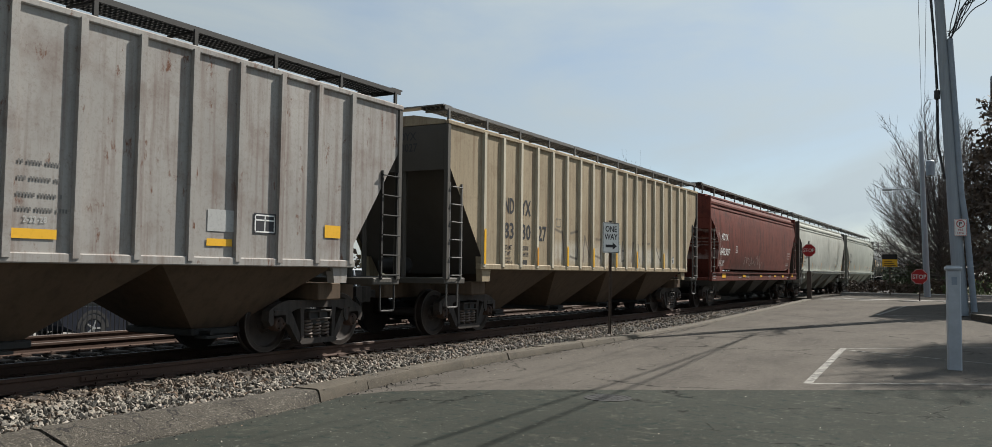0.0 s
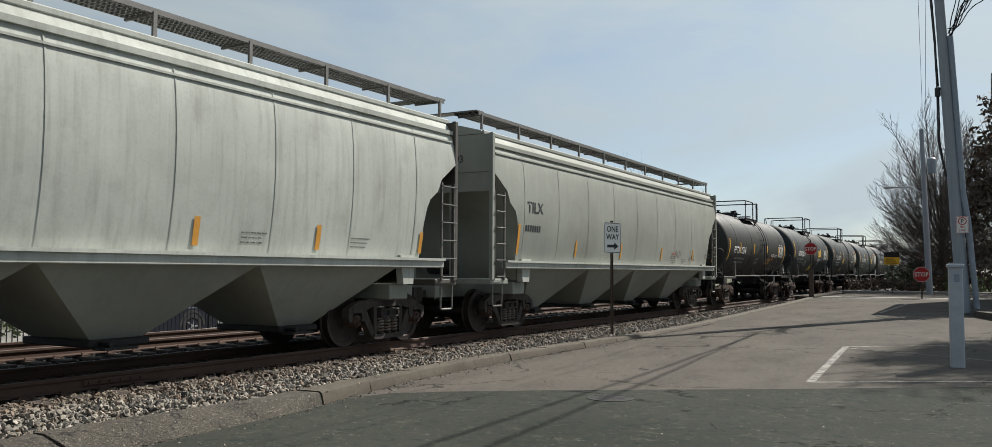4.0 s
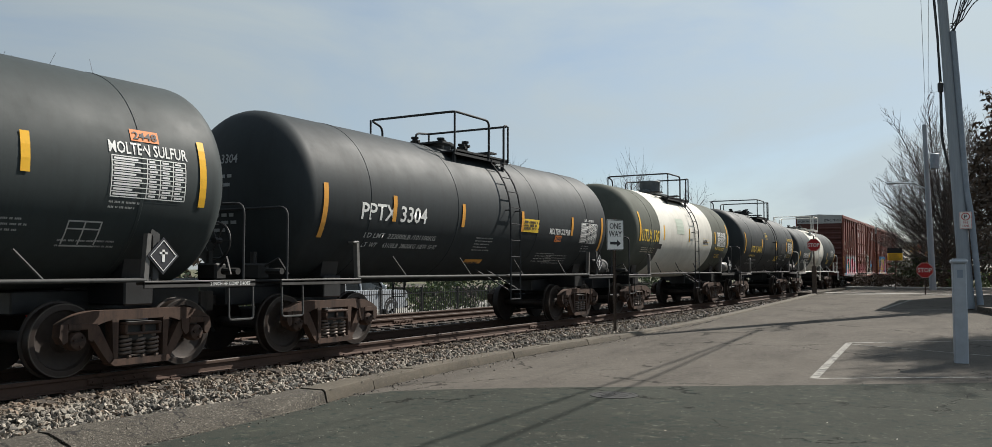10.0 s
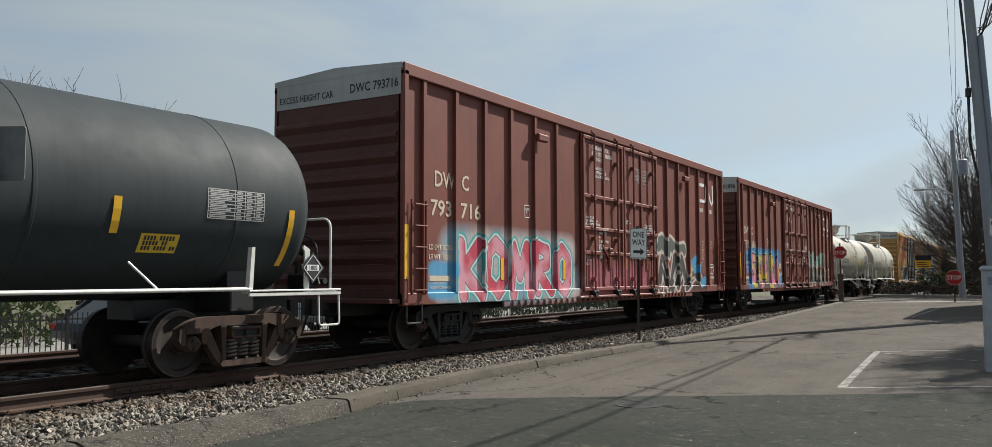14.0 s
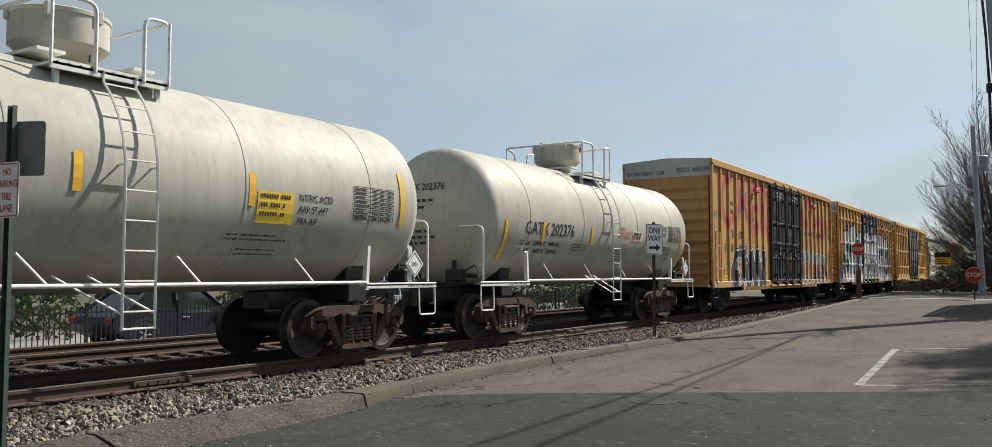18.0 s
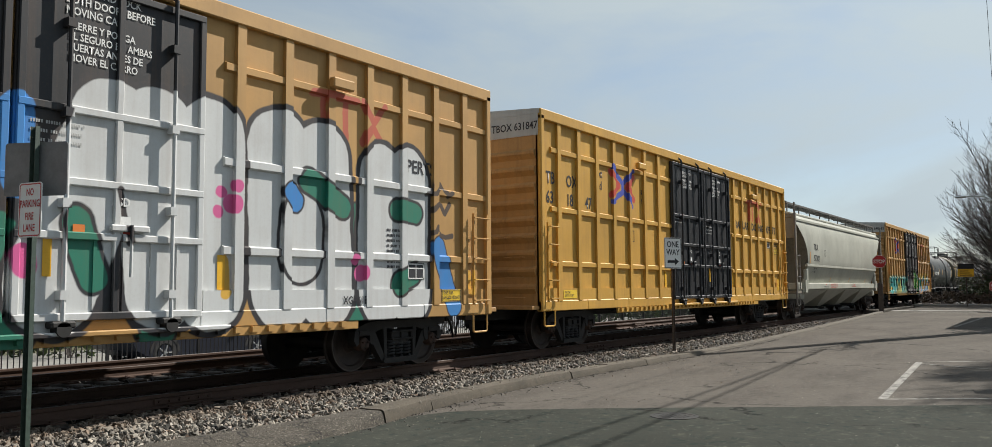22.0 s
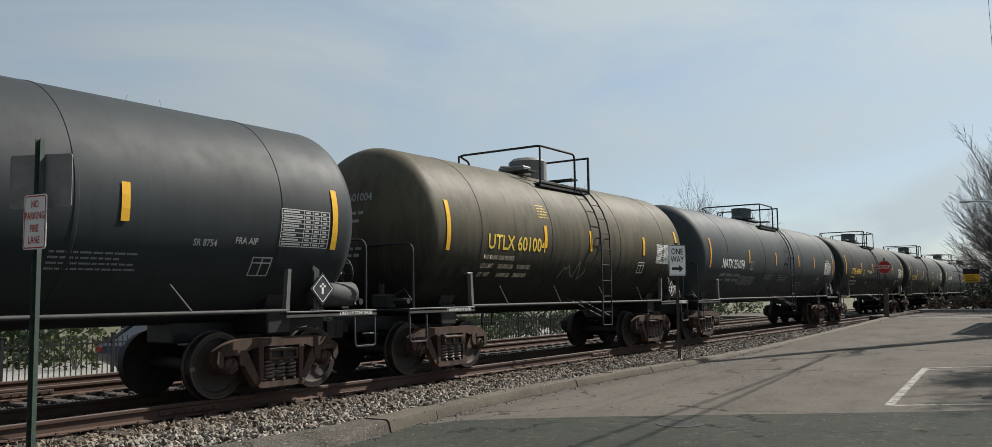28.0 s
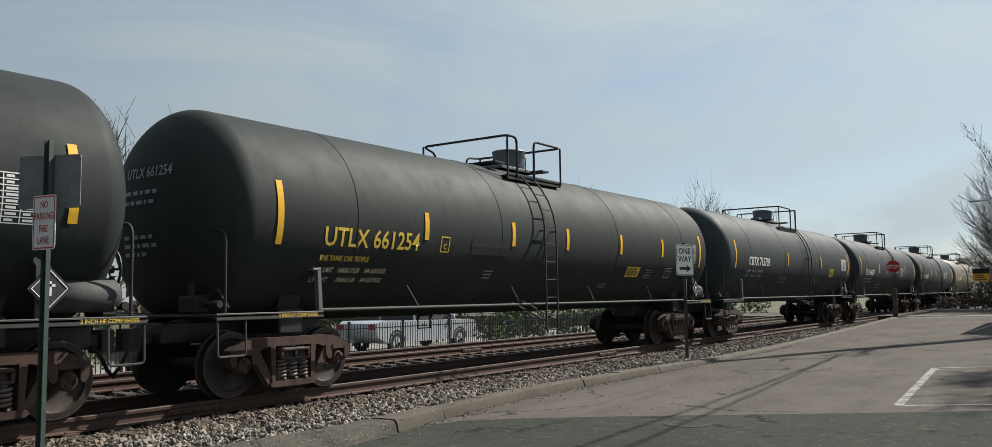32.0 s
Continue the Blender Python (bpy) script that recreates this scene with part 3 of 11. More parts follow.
def stones(name, spots, lo, hi, label, material=None):
    """spots: rows of x, y, z."""
    vs, fs, k = [], [], 0
    which = rng.integers(0, len(TEMPL), len(spots))
    size = rng.uniform(lo, hi, len(spots)) ** 1.0
    qs = rng.normal(size=(len(spots), 4))
    qs /= np.linalg.norm(qs, axis=1)[:, None]
    for p, w, s, (a, b, c, d) in zip(spots, which, size, qs):
        R = np.array([[1 - 2 * (c * c + d * d), 2 * (b * c - a * d), 2 * (b * d + a * c)], [2 * (b * c + a * d), 1 - 2 * (b * b + d * d), 2 * (c * d - a * b)], [2 * (b * d - a * c), 2 * (c * d + a * b), 1 - 2 * (b * b + c * c)]])
        vv, ff = TEMPL[w]
        vs.append(vv @ R.T * s + p)
        fs.append(ff + k)
        k += len(vv)
    vs, fs = np.concatenate(vs), np.concatenate(fs)
    me = bpy.data.meshes.new(name)
    me.vertices.add(len(vs))
    me.vertices.foreach_set("co", vs.astype(np.float32).ravel())
    me.loops.add(fs.size)
    me.loops.foreach_set("vertex_index", fs.astype(np.int32).ravel())
    me.polygons.add(len(fs))
    me.polygons.foreach_set("loop_start", np.arange(0, fs.size, 3, dtype=np.int32))
    me.update(calc_edges=True)
    me.materials.append(material or M_STONE)
    me.shade_flat()
    return tagged(new(name, me), label, "gravel", "", "stuff")


def shoulder_z(x, y):
    return lerp_table([(-17.6, -0.60), (-16.6, -0.26), (-9.6, -0.235), (-9.0, -0.255), (-8.45, -0.29), (-7.9, -0.36)], x)


spots = []
for y0, y1, dens in ((3.4, 9, 620), (9, 14, 450), (14, 22, 270), (22, 34, 140), (34, 51, 60)):
    n = int((y1 - y0) * 2.2 * dens)
    yy = rng.uniform(y0, y1, n)
    xx = rng.uniform(-10.05, -7.7, n)
    for x, y in zip(xx, yy):
        back = curb_back(y)
        if x > back - 0.02 + rng.normal() * 0.05 or (abs(x - (XC + HALF)) < 0.09):
            continue
        spots.append((x, y, shoulder_z(x, y) + rng.uniform(-0.012, 0.035)))
stones("ballast_shoulder", np.array(spots), 0.022, 0.054, "grey and tan crushed ballast stones along the rail")
spots = []
for y0, y1, dens in ((4, 16, 60), (16, 30, 40)):
    n = int((y1 - y0) * 6.5 * dens)
    yy, xx = rng.uniform(y0, y1, n), rng.uniform(-16.8, -10.0, n)
    spots += [(x, y, shoulder_z(x, y) + rng.uniform(-0.01, 0.03)) for x, y in zip(xx, yy) if min(abs(x - XC - HALF), abs(x - XC + HALF), abs(x - XC2 - HALF), abs(x - XC2 + HALF)) > 0.1]
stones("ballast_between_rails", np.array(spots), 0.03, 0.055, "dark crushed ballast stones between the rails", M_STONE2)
# stray bits of gravel on the curb and street
spots = [(curb_front(y) + abs(rng.normal()) * 0.5 - 0.35, y, 0) for y in rng.uniform(3.5, 22, 420)]
spots = [(x, y, (road_z(y) + 0.008) if x > curb_front(y) else -0.205) for x, y, _ in spots]
stones("loose_gravel", np.array(spots), 0.006, 0.02, "small loose gravel and grit along the curb")

# dark crumbs, dirt and leaf bits gathered at the foot of the curb
spots = [(curb_front(y) + abs(rng.normal()) * 0.10 + 0.01, y, road_z(y) + 0.004) for y in rng.uniform(4.2, 26, 900)]
stones("gutter_dirt", np.array(spots), 0.005, 0.020, "dark crumbs and dirt gathered at the foot of the curb", M_STONE2)

# specks of grit and pale chips lying about the street
spots = [(rng.uniform(-6.3, 1.0), 5.0 + 17 * rng.random() ** 1.6, 0) for _ in range(420)]
spots = [(x, y, road_z(y) + 0.006) for x, y, _ in spots if x > curb_front(y) + 0.1]
stones("street_grit", np.array(spots), 0.004, 0.015, "scattered pale chips and grit on the street")

# the curb, stone by stone: a rough sloping apron near the camera, then cast concrete with an upright face
CURB = tagged(new("curb"), "weathered low concrete curb between street and ballast", "curb", "", "structure")
joints = [-30, -20, -12, -6, -2.0, 1.2, 4.88, 8.38, 9.66, 10.92, 12.6, 14.25, 15.76, 17.3, 18.9, 20.5, 22.6, 24.8, 27.2, 29.6, 32, 34.5, 37, 39.5, 42, 44.5, 47.5]
for a, b in zip(joints, joints[1:]):
    g = Geo()
    apron = b < 8.5
    gap = 0.022 if abs(b - 4.88) < 0.01 else 0.007
    n = max(1, int((b - a) / (0.16 if apron and b > 1 else 0.5)))
    dz, dx = rng.uniform(-0.012, 0.012), rng.uniform(-0.012, 0.012)
    for i in range(n + 1):
        y = a + 0.007 + (b - a - 0.007 - gap) * i / n
        xf, xb, z0 = curb_front(y) + dx, curb_back(y) + dx, road_z(y)
        w = xf - xb
        j = rng.uniform(-1, 1, 6) * (1.0 if apron else 0.25)
        top = max(z0 + 0.06, -0.20 + dz + 0.006 * j[1])
        rough = [(0.03, z0 - 0.06), (0.03 * j[0], z0 + 0.006), (-0.12 * w, z0 + 0.045 + 0.010 * j[2]), (-0.42 * w, z0 + 0.095 + 0.012 * j[3]), (-0.72 * w, top + 0.008 * j[4]), (-w + 0.05, top), (-w, top - 0.05), (-w, z0 - 0.1)]
        cast = [(0.006, z0 - 0.06), (0.004 * j[0], z0 + 0.01), (-0.025, top - 0.05), (-0.04, top - 0.018), (-0.075, top), (-w + 0.05, top - 0.006), (-w, top - 0.04), (-w, z0 - 0.1)]
        f = min(1.0, max(0.0, (y - 6.9) / 1.5))
        g.v += [(xf + p[0] + (r[0] - p[0]) * f, y, p[1] + (r[1] - p[1]) * f) for p, r in zip(rough, cast)]
    m = 8
    for i in range(n):
        g.f += [(i * m + k, i * m + k + 1, (i + 1) * m + k + 1, (i + 1) * m + k) for k in range(m - 1)]
    g.f += [tuple(range(m)), tuple(n * m + k for k in range(m))[::-1]]
    part("curb_apron" if apron else "curb_stone", g, M_CURB if apron else M_CURBCON, CURB, "broken brown aggregate apron" if apron and a > 0 else "", smooth=32)


# ---- freight cars ----
TRAIN = []          # (car, place in the train)
WHEELS = []         # (wheelset, place of its axle in the train, its seat on the truck)
SHARED = {}
WR = 0.457          # wheel radius


def shared(key, make, material, smooth=0.0):
    """A mesh that several alike parts use."""
    key = (key, material.name)
    if key not in SHARED:
        SHARED[key] = make().mesh(key[0], material, smooth)
    return SHARED[key]


def g_sideframe():
    """Cast side frame: arched top member, hooded pedestals, struts down to the spring seat, an open spring window."""
    g = Geo()
    x0, x1 = 0.96, 1.10
    ys = [-1.12 + 2.24 * k / 28 for k in range(29)]
    top = [(y, 0.815 - 0.15 * (max(0.0, abs(y) - 0.62) / 0.50) ** 2.2) for y in ys]
    low = [(y, 0.69 - 0.10 * min(1.0, max(0.0, (abs(y) - 0.42) / 0.3)) ** 1.5) for y in ys[::-1]]
    g.prism(top + low, "x", x0, x1)
    for s in (1, -1):
        # pedestal jaws either side of the bearing
        g.prism([(s * 0.63, 0.66), (s * 0.77, 0.66), (s * 0.755, 0.47), (s * 0.70, 0.44), (s * 0.64, 0.52)], "x", x0 + 0.004, x1 + 0.016)
        g.prism([(s * 1.02, 0.66), (s * 1.12, 0.665), (s * 1.135, 0.52), (s * 1.08, 0.43), (s * 1.025, 0.46)], "x", x0 + 0.004, x1 + 0.016)
        g.prism([(s * 0.76, 0.60), (s * 1.03, 0.60), (s * 1.02, 0.67), (s * 0.77, 0.67)], "x", x0 - 0.012, x1 + 0.028)
        # diagonal strut, then the column beside the spring window
        outer = [(s * y, z) for y, z in ((0.76, 0.60), (0.66, 0.44), (0.55, 0.28), (0.43, 0.13))]
        inner = [(s * y, z) for y, z in ((0.34, 0.16), (0.44, 0.33), (0.51, 0.46), (0.60, 0.62))]
        g.prism(outer + inner, "x", x0 + 0.012, x1 - 0.004)
        g.prism([(s * 0.335, 0.205), (s * 0.40, 0.205), (s * 0.43, 0.70), (s * 0.335, 0.70)], "x", x0 + 0.006, x1 + 0.010)
    g.prism([(-0.45, 0.15), (-0.40, 0.115), (0.40, 0.115), (0.45, 0.15), (0.41, 0.20), (-0.41, 0.20)], "x", x0 - 0.02, x1 + 0.034)
    # bolster end with its two pockets
    for z0, z1 in ((0.49, 0.525), (0.615, 0.655)):
        g.box(x0 + 0.02, x1 + 0.07, -0.27, 0.27, z0, z1, 0.012)
    for y in (-0.255, 0.0, 0.255):
        g.box(x0 + 0.02, x1 + 0.06, y - 0.022, y + 0.022, 0.52, 0.62, 0.008)
    return g


def g_springs():
    pts = [(0.074 * math.cos(a), 0.074 * math.sin(a), 0.215 + 0.265 * a / (2 * math.pi * 5)) for a in [2 * math.pi * k / 10 for k in range(51)]]
    return Geo().tube(pts, 0.0195, 6)


def g_wheelset():
    g = Geo()
    for s in (1, -1):
        p = [(0.66, 0.10), (0.66, WR + 0.026), (0.695, WR + 0.026), (0.705, WR), (0.82, WR - 0.004), (0.828, WR - 0.02), (0.828, WR - 0.085), (0.79, WR - 0.105), (0.755, 0.25), (0.775, 0.15), (0.83, 0.12), (0.83, 0.085)]
        g.lathe([(s * a, r) for a, r in p], 40, axis="x")
    g.cyl((-1.0, 0, 0), (1.0, 0, 0), 0.085, 16)
    return g


def g_rim():
    g = Geo()
    for s in (1, -1):
        g.lathe([(s * 0.704, WR + 0.001), (s * 0.829, WR - 0.003), (s * 0.8295, WR - 0.075)], 40, axis="x")
    return g


def g_cap():
    g = Geo()
    for s in (1, -1):
        g.lathe([(s * 0.97, 0.115), (s * 1.09, 0.115), (s * 1.12, 0.10), (s * 1.135, 0.05), (s * 1.135, 0.001)], 20, axis="x")
        for k in range(3):
            a = 2 * math.pi * k / 3
            g.cyl((s * 1.125, 0.065 * math.cos(a), 0.065 * math.sin(a)), (s * 1.16, 0.065 * math.cos(a), 0.065 * math.sin(a)), 0.02, 6)
    return g


def truck(car, u0, yc, frame_mat, spring_mat=None):
    """A two-axle truck: bolster, side frames, springs, wheelsets with bearing caps."""
    def bolster():
        g = Geo().box(-1.12, 1.12, -0.24, 0.24, 0.40, 0.66, 0.03)
        g.box(-0.42, 0.42, -0.32, 0.32, 0.62, 0.80, 0.03)
        for s in (1, -1):
            g.box(-0.75, 0.75, s * 0.36, s * 0.44, 0.30, 0.38)
            g.tube([(-0.7, s * 0.42, 0.34), (-0.3, s * 0.66, 0.30), (0.3, s * 0.66, 0.30), (0.7, s * 0.42, 0.34)], 0.025, 6)
            for x in (0.74, -0.74):
                g.box(x - 0.06, x + 0.06, s * 0.38, s * 0.46, 0.24, 0.60)
        return g
    t = part("truck", shared("truck", bolster, M_UNDER), None, car)
    t.location.y = yc
    for s in (1, -1):
        f = part("side_frame", shared("side_frame", g_sideframe, frame_mat, 35), None, t)
        if s < 0:
            f.rotation_euler.z = math.pi
        for j in (-0.2, 0.0, 0.2):
            c = part("spring", shared("spring", g_springs, spring_mat or M_SPRING, 60), None, t)
            c.location = (s * 1.055, j * 1.02, 0)
    for s in (1, -1):
        w = part("wheelset", shared("wheelset", g_wheelset, M_WHEEL, 40), None, t)
        seat = (0.0, s * 0.89, WR)
        w.location = seat
        WHEELS.append((w, u0 + yc + s * 0.89, seat))
    return t


def wheelset_mesh():
    """Wheelset with its rim and caps as material slots of one mesh."""
    edge = Geo()
    for s in (1, -1):
        edge.lathe([(s * 0.822, WR - 0.001), (s * 0.8305, WR - 0.008), (s * 0.8305, WR - 0.020)], 40, axis="x")
    gs = [(g_wheelset(), M_WHEEL), (g_rim(), M_TREAD), (g_cap(), M_RUSTY), (edge, M_FLANGE)]
    tot, idx = Geo(), []
    for k, (g, m) in enumerate(gs):
        tot.add(g.v, g.f)
        idx += [k] * len(g.f)
    me = tot.mesh("wheelset", M_WHEEL, 40)
    for m in (M_TREAD, M_RUSTY, M_FLANGE):
        me.materials.append(m)
    me.polygons.foreach_set("material_index", idx)
    return me


SHARED["wheelset", M_WHEEL.name] = wheelset_mesh()


def coupler(car, y, s):
    """Coupler at the end y; s: -1 at the leading end, 1 at the trailing end. It reaches reach metres out."""
    def make():
        g = Geo().box(-0.08, 0.08, -0.05, 0.30, -0.08, 0.08, 0.02)
        g.prism([(-0.16, 0.26), (0.16, 0.26), (0.18, 0.42), (0.05, 0.50), (-0.02, 0.40), (-0.14, 0.52), (-0.2, 0.45)], "z", -0.15, 0.15)
        return g
    ob = part("coupler", shared("coupler", make, M_IRON), None, car)
    ob.location = (0, y, 0.84)
    if s < 0:
        ob.rotation_euler.z = math.pi

    def hose():
        return Geo().tube([(0.35, 0.0, 0.0), (0.35, 0.12, -0.1), (0.30, 0.28, -0.35), (0.2, 0.42, -0.42)], 0.025, 6, 0.1)
    h = part("air_hose", shared("air_hose", hose, M_BLACK, 60), None, car)
    h.location = (0, y, 0.80)
    if s < 0:
        h.rotation_euler.z = math.pi


def brake_wheel(car, x, y, z, material):
    def make():
        g = Geo()
        pts = [(0.27 * math.cos(a), 0, 0.27 * math.sin(a)) for a in [2 * math.pi * k / 24 for k in range(25)]]
        g.tube(pts, 0.018, 6)
        for k in range(6):
            a = math.pi * k / 3
            g.tube([(0, 0, 0), (0.27 * math.cos(a), 0, 0.27 * math.sin(a))], 0.011, 5)
        g.cyl((0, -0.06, 0), (0, 0.06, 0), 0.05, 10)
        return g
    ob = part("brake_wheel", shared("brake_wheel", make, material), None, car)
    ob.location = (x, y, z)


class Skin:
    """Maps flat lettering and panels on to the camera-facing side of a body: y along it, z up."""

    def __init__(self, kind, **k):
        self.kind, self.k = kind, k

    def point(self, y, z0, dv, lift):
        if self.kind == "flat":
            return (self.k["x"] + lift, y, z0 + dv)
        if self.kind == "barrel":
            r, zc = self.k["r"], self.k["zc"]
            a = math.asin(max(-0.99, min(0.99, (z0 - zc) / r))) + dv / r
            return ((r + lift) * math.cos(a), y, zc + (r + lift) * math.sin(a))
        x = self.k["fn"](z0 + dv)
        return (x + lift, y, z0 + dv)

    def letters(self, car, body, y, z, size, material, squeeze=0.85, label="", lift=0.006, shear=0.0, width=None):
        cuts = 1 if self.kind == "flat" or size < 0.1 else max(2, int(size / 0.07))
        me = text_mesh(body, size, material, squeeze, cuts, shear)
        k = 1.0
        if width:
            k = width / max(0.01, max(v.co.x for v in me.vertices))
        for v in me.vertices:
            v.co = self.point(y + v.co.x * k, z, v.co.y, lift)
        return part("lettering", me, material, car, label or "painted lettering " + body.replace("\n", " ").lower()[:40])

    def patch(self, geo, y0, y1, z0, z1, lift=0.005):
        n = 1 if self.kind == "flat" else max(1, int((z1 - z0) / 0.12))
        vs = []
        zm = (z0 + z1) / 2
        for i in range(n + 1):
            for y in (y0, y1):
                vs.append(self.point(y, zm, (z1 - z0) * (i / n - 0.5), lift))
        geo.add(vs, [(2 * i, 2 * i + 1, 2 * i + 3, 2 * i + 2) for i in range(n)])
        return geo

    def bars(self, car, y, z, w, lines, pitch, height, material, seed=0, name="small_print", label="rows of small print too worn to read"):
        """Small print that cannot be read, as bars of its size."""
        g, rg = Geo(), random.Random(seed)
        for i in range(lines):
            x, zz = y, z - i * pitch
            end = y + w * rg.uniform(0.75, 1.0)
            h, n = height * 0.72, rg.randint(2, 7)
            while x < end:
                self.patch(g, x, x + h * 0.52, zz, zz + h)
                n -= 1
                x += h * (0.78 if n > 0 else 1.5)
                n = n if n > 0 else rg.randint(2, 7)
        return tagged(part(name, g, material, car), label, kind="stuff")

    def table(self, car, y0, y1, z0, z1, rows, cols, material, seed=0, back=None):
        """A stencilled inspection table: rules with print in its cells."""
        if back:
            part("panel_ground", self.patch(Geo(), y0 - 0.03, y1 + 0.03, z0 - 0.03, z1 + 0.03, 0.004), back, car)
        g, rg = Geo(), random.Random(seed)
        for i in range(rows + 1):
            z = z0 + (z1 - z0) * i / rows
            self.patch(g, y0, y1, z - 0.006, z + 0.006, 0.008)
        ys = [y0, y0 + (y1 - y0) * 0.46] + [y0 + (y1 - y0) * (0.46 + 0.54 * k / (cols - 1)) for k in range(1, cols)]
        for y in ys:
            self.patch(g, y - 0.006, y + 0.006, z0, z1, 0.009)
        h = (z1 - z0) / rows
        for i in range(rows):
            for a, b in zip(ys, ys[1:]):
                self.patch(g, a + 0.03, a + 0.03 + (b - a - 0.06) * rg.uniform(0.6, 1), z0 + h * (i + 0.3), z0 + h * (i + 0.7), 0.008)
        return part("data_table", g, material, car, "stencilled inspection table")

    def outline(self, car, y0, y1, z0, z1, w, material, mid=True):
        g = Geo()
        for a, b, c, d in ((y0, y1, z0, z0 + w), (y0, y1, z1 - w, z1), (y0, y0 + w, z0, z1), (y1 - w, y1, z0, z1)):
            self.patch(g, a, b, c, d, 0.007)
        if mid:
            self.patch(g, (y0 + y1) / 2 - w / 2, (y0 + y1) / 2 + w / 2, z0, z1, 0.008)
            self.patch(g, y0, y1, z1 - (z1 - z0) * 0.35, z1 - (z1 - z0) * 0.35 + w, 0.008)
        return part("stencil_box", g, material, car)


def placard(car, x, y, z, code, dark=False):
    """A hazard diamond in its bracket."""
    s = 0.24
    g = Geo()
    g.prism([(y - s, z), (y, z - s), (y + s, z), (y, z + s)], "x", x, x + 0.012)
    ob = part("placard", g, M_DKLET if dark else M_WHITE, car, "diamond hazard placard")
    g = Geo()
    k = s * 0.82
    for (a, b), (c, d) in zip(((y - k, z), (y, z - k), (y + k, z), (y, z + k)), ((y, z - k), (y + k, z), (y, z + k), (y - k, z))):
        g.tube([(x + 0.013, a, b), (x + 0.013, c, d)], 0.006, 4)
    part("placard_border", g, M_WHITE if dark else M_DKLET, ob)
    if code:
        if dark:
            g = Geo().box(x + 0.012, x + 0.015, y - 0.13, y + 0.13, z - 0.045, z + 0.045)
            part("number_panel", g, M_WHITE, ob)
        me = text_mesh(code, 0.07, M_DKLET, 0.9)
        for v in me.vertices:
            v.co = (x + 0.017, y - 0.095 + v.co.x, z - 0.035 + v.co.y)
        part("lettering", me, M_DKLET, ob)
    else:
        g = Geo().box(x + 0.012, x + 0.016, y - 0.02, y + 0.02, z - 0.08, z + 0.08).box(x + 0.012, x + 0.016, y - 0.06, y + 0.06, z + 0.02, z + 0.05)
        part("symbol", g, M_WHITE if dark else M_DKLET, ob)


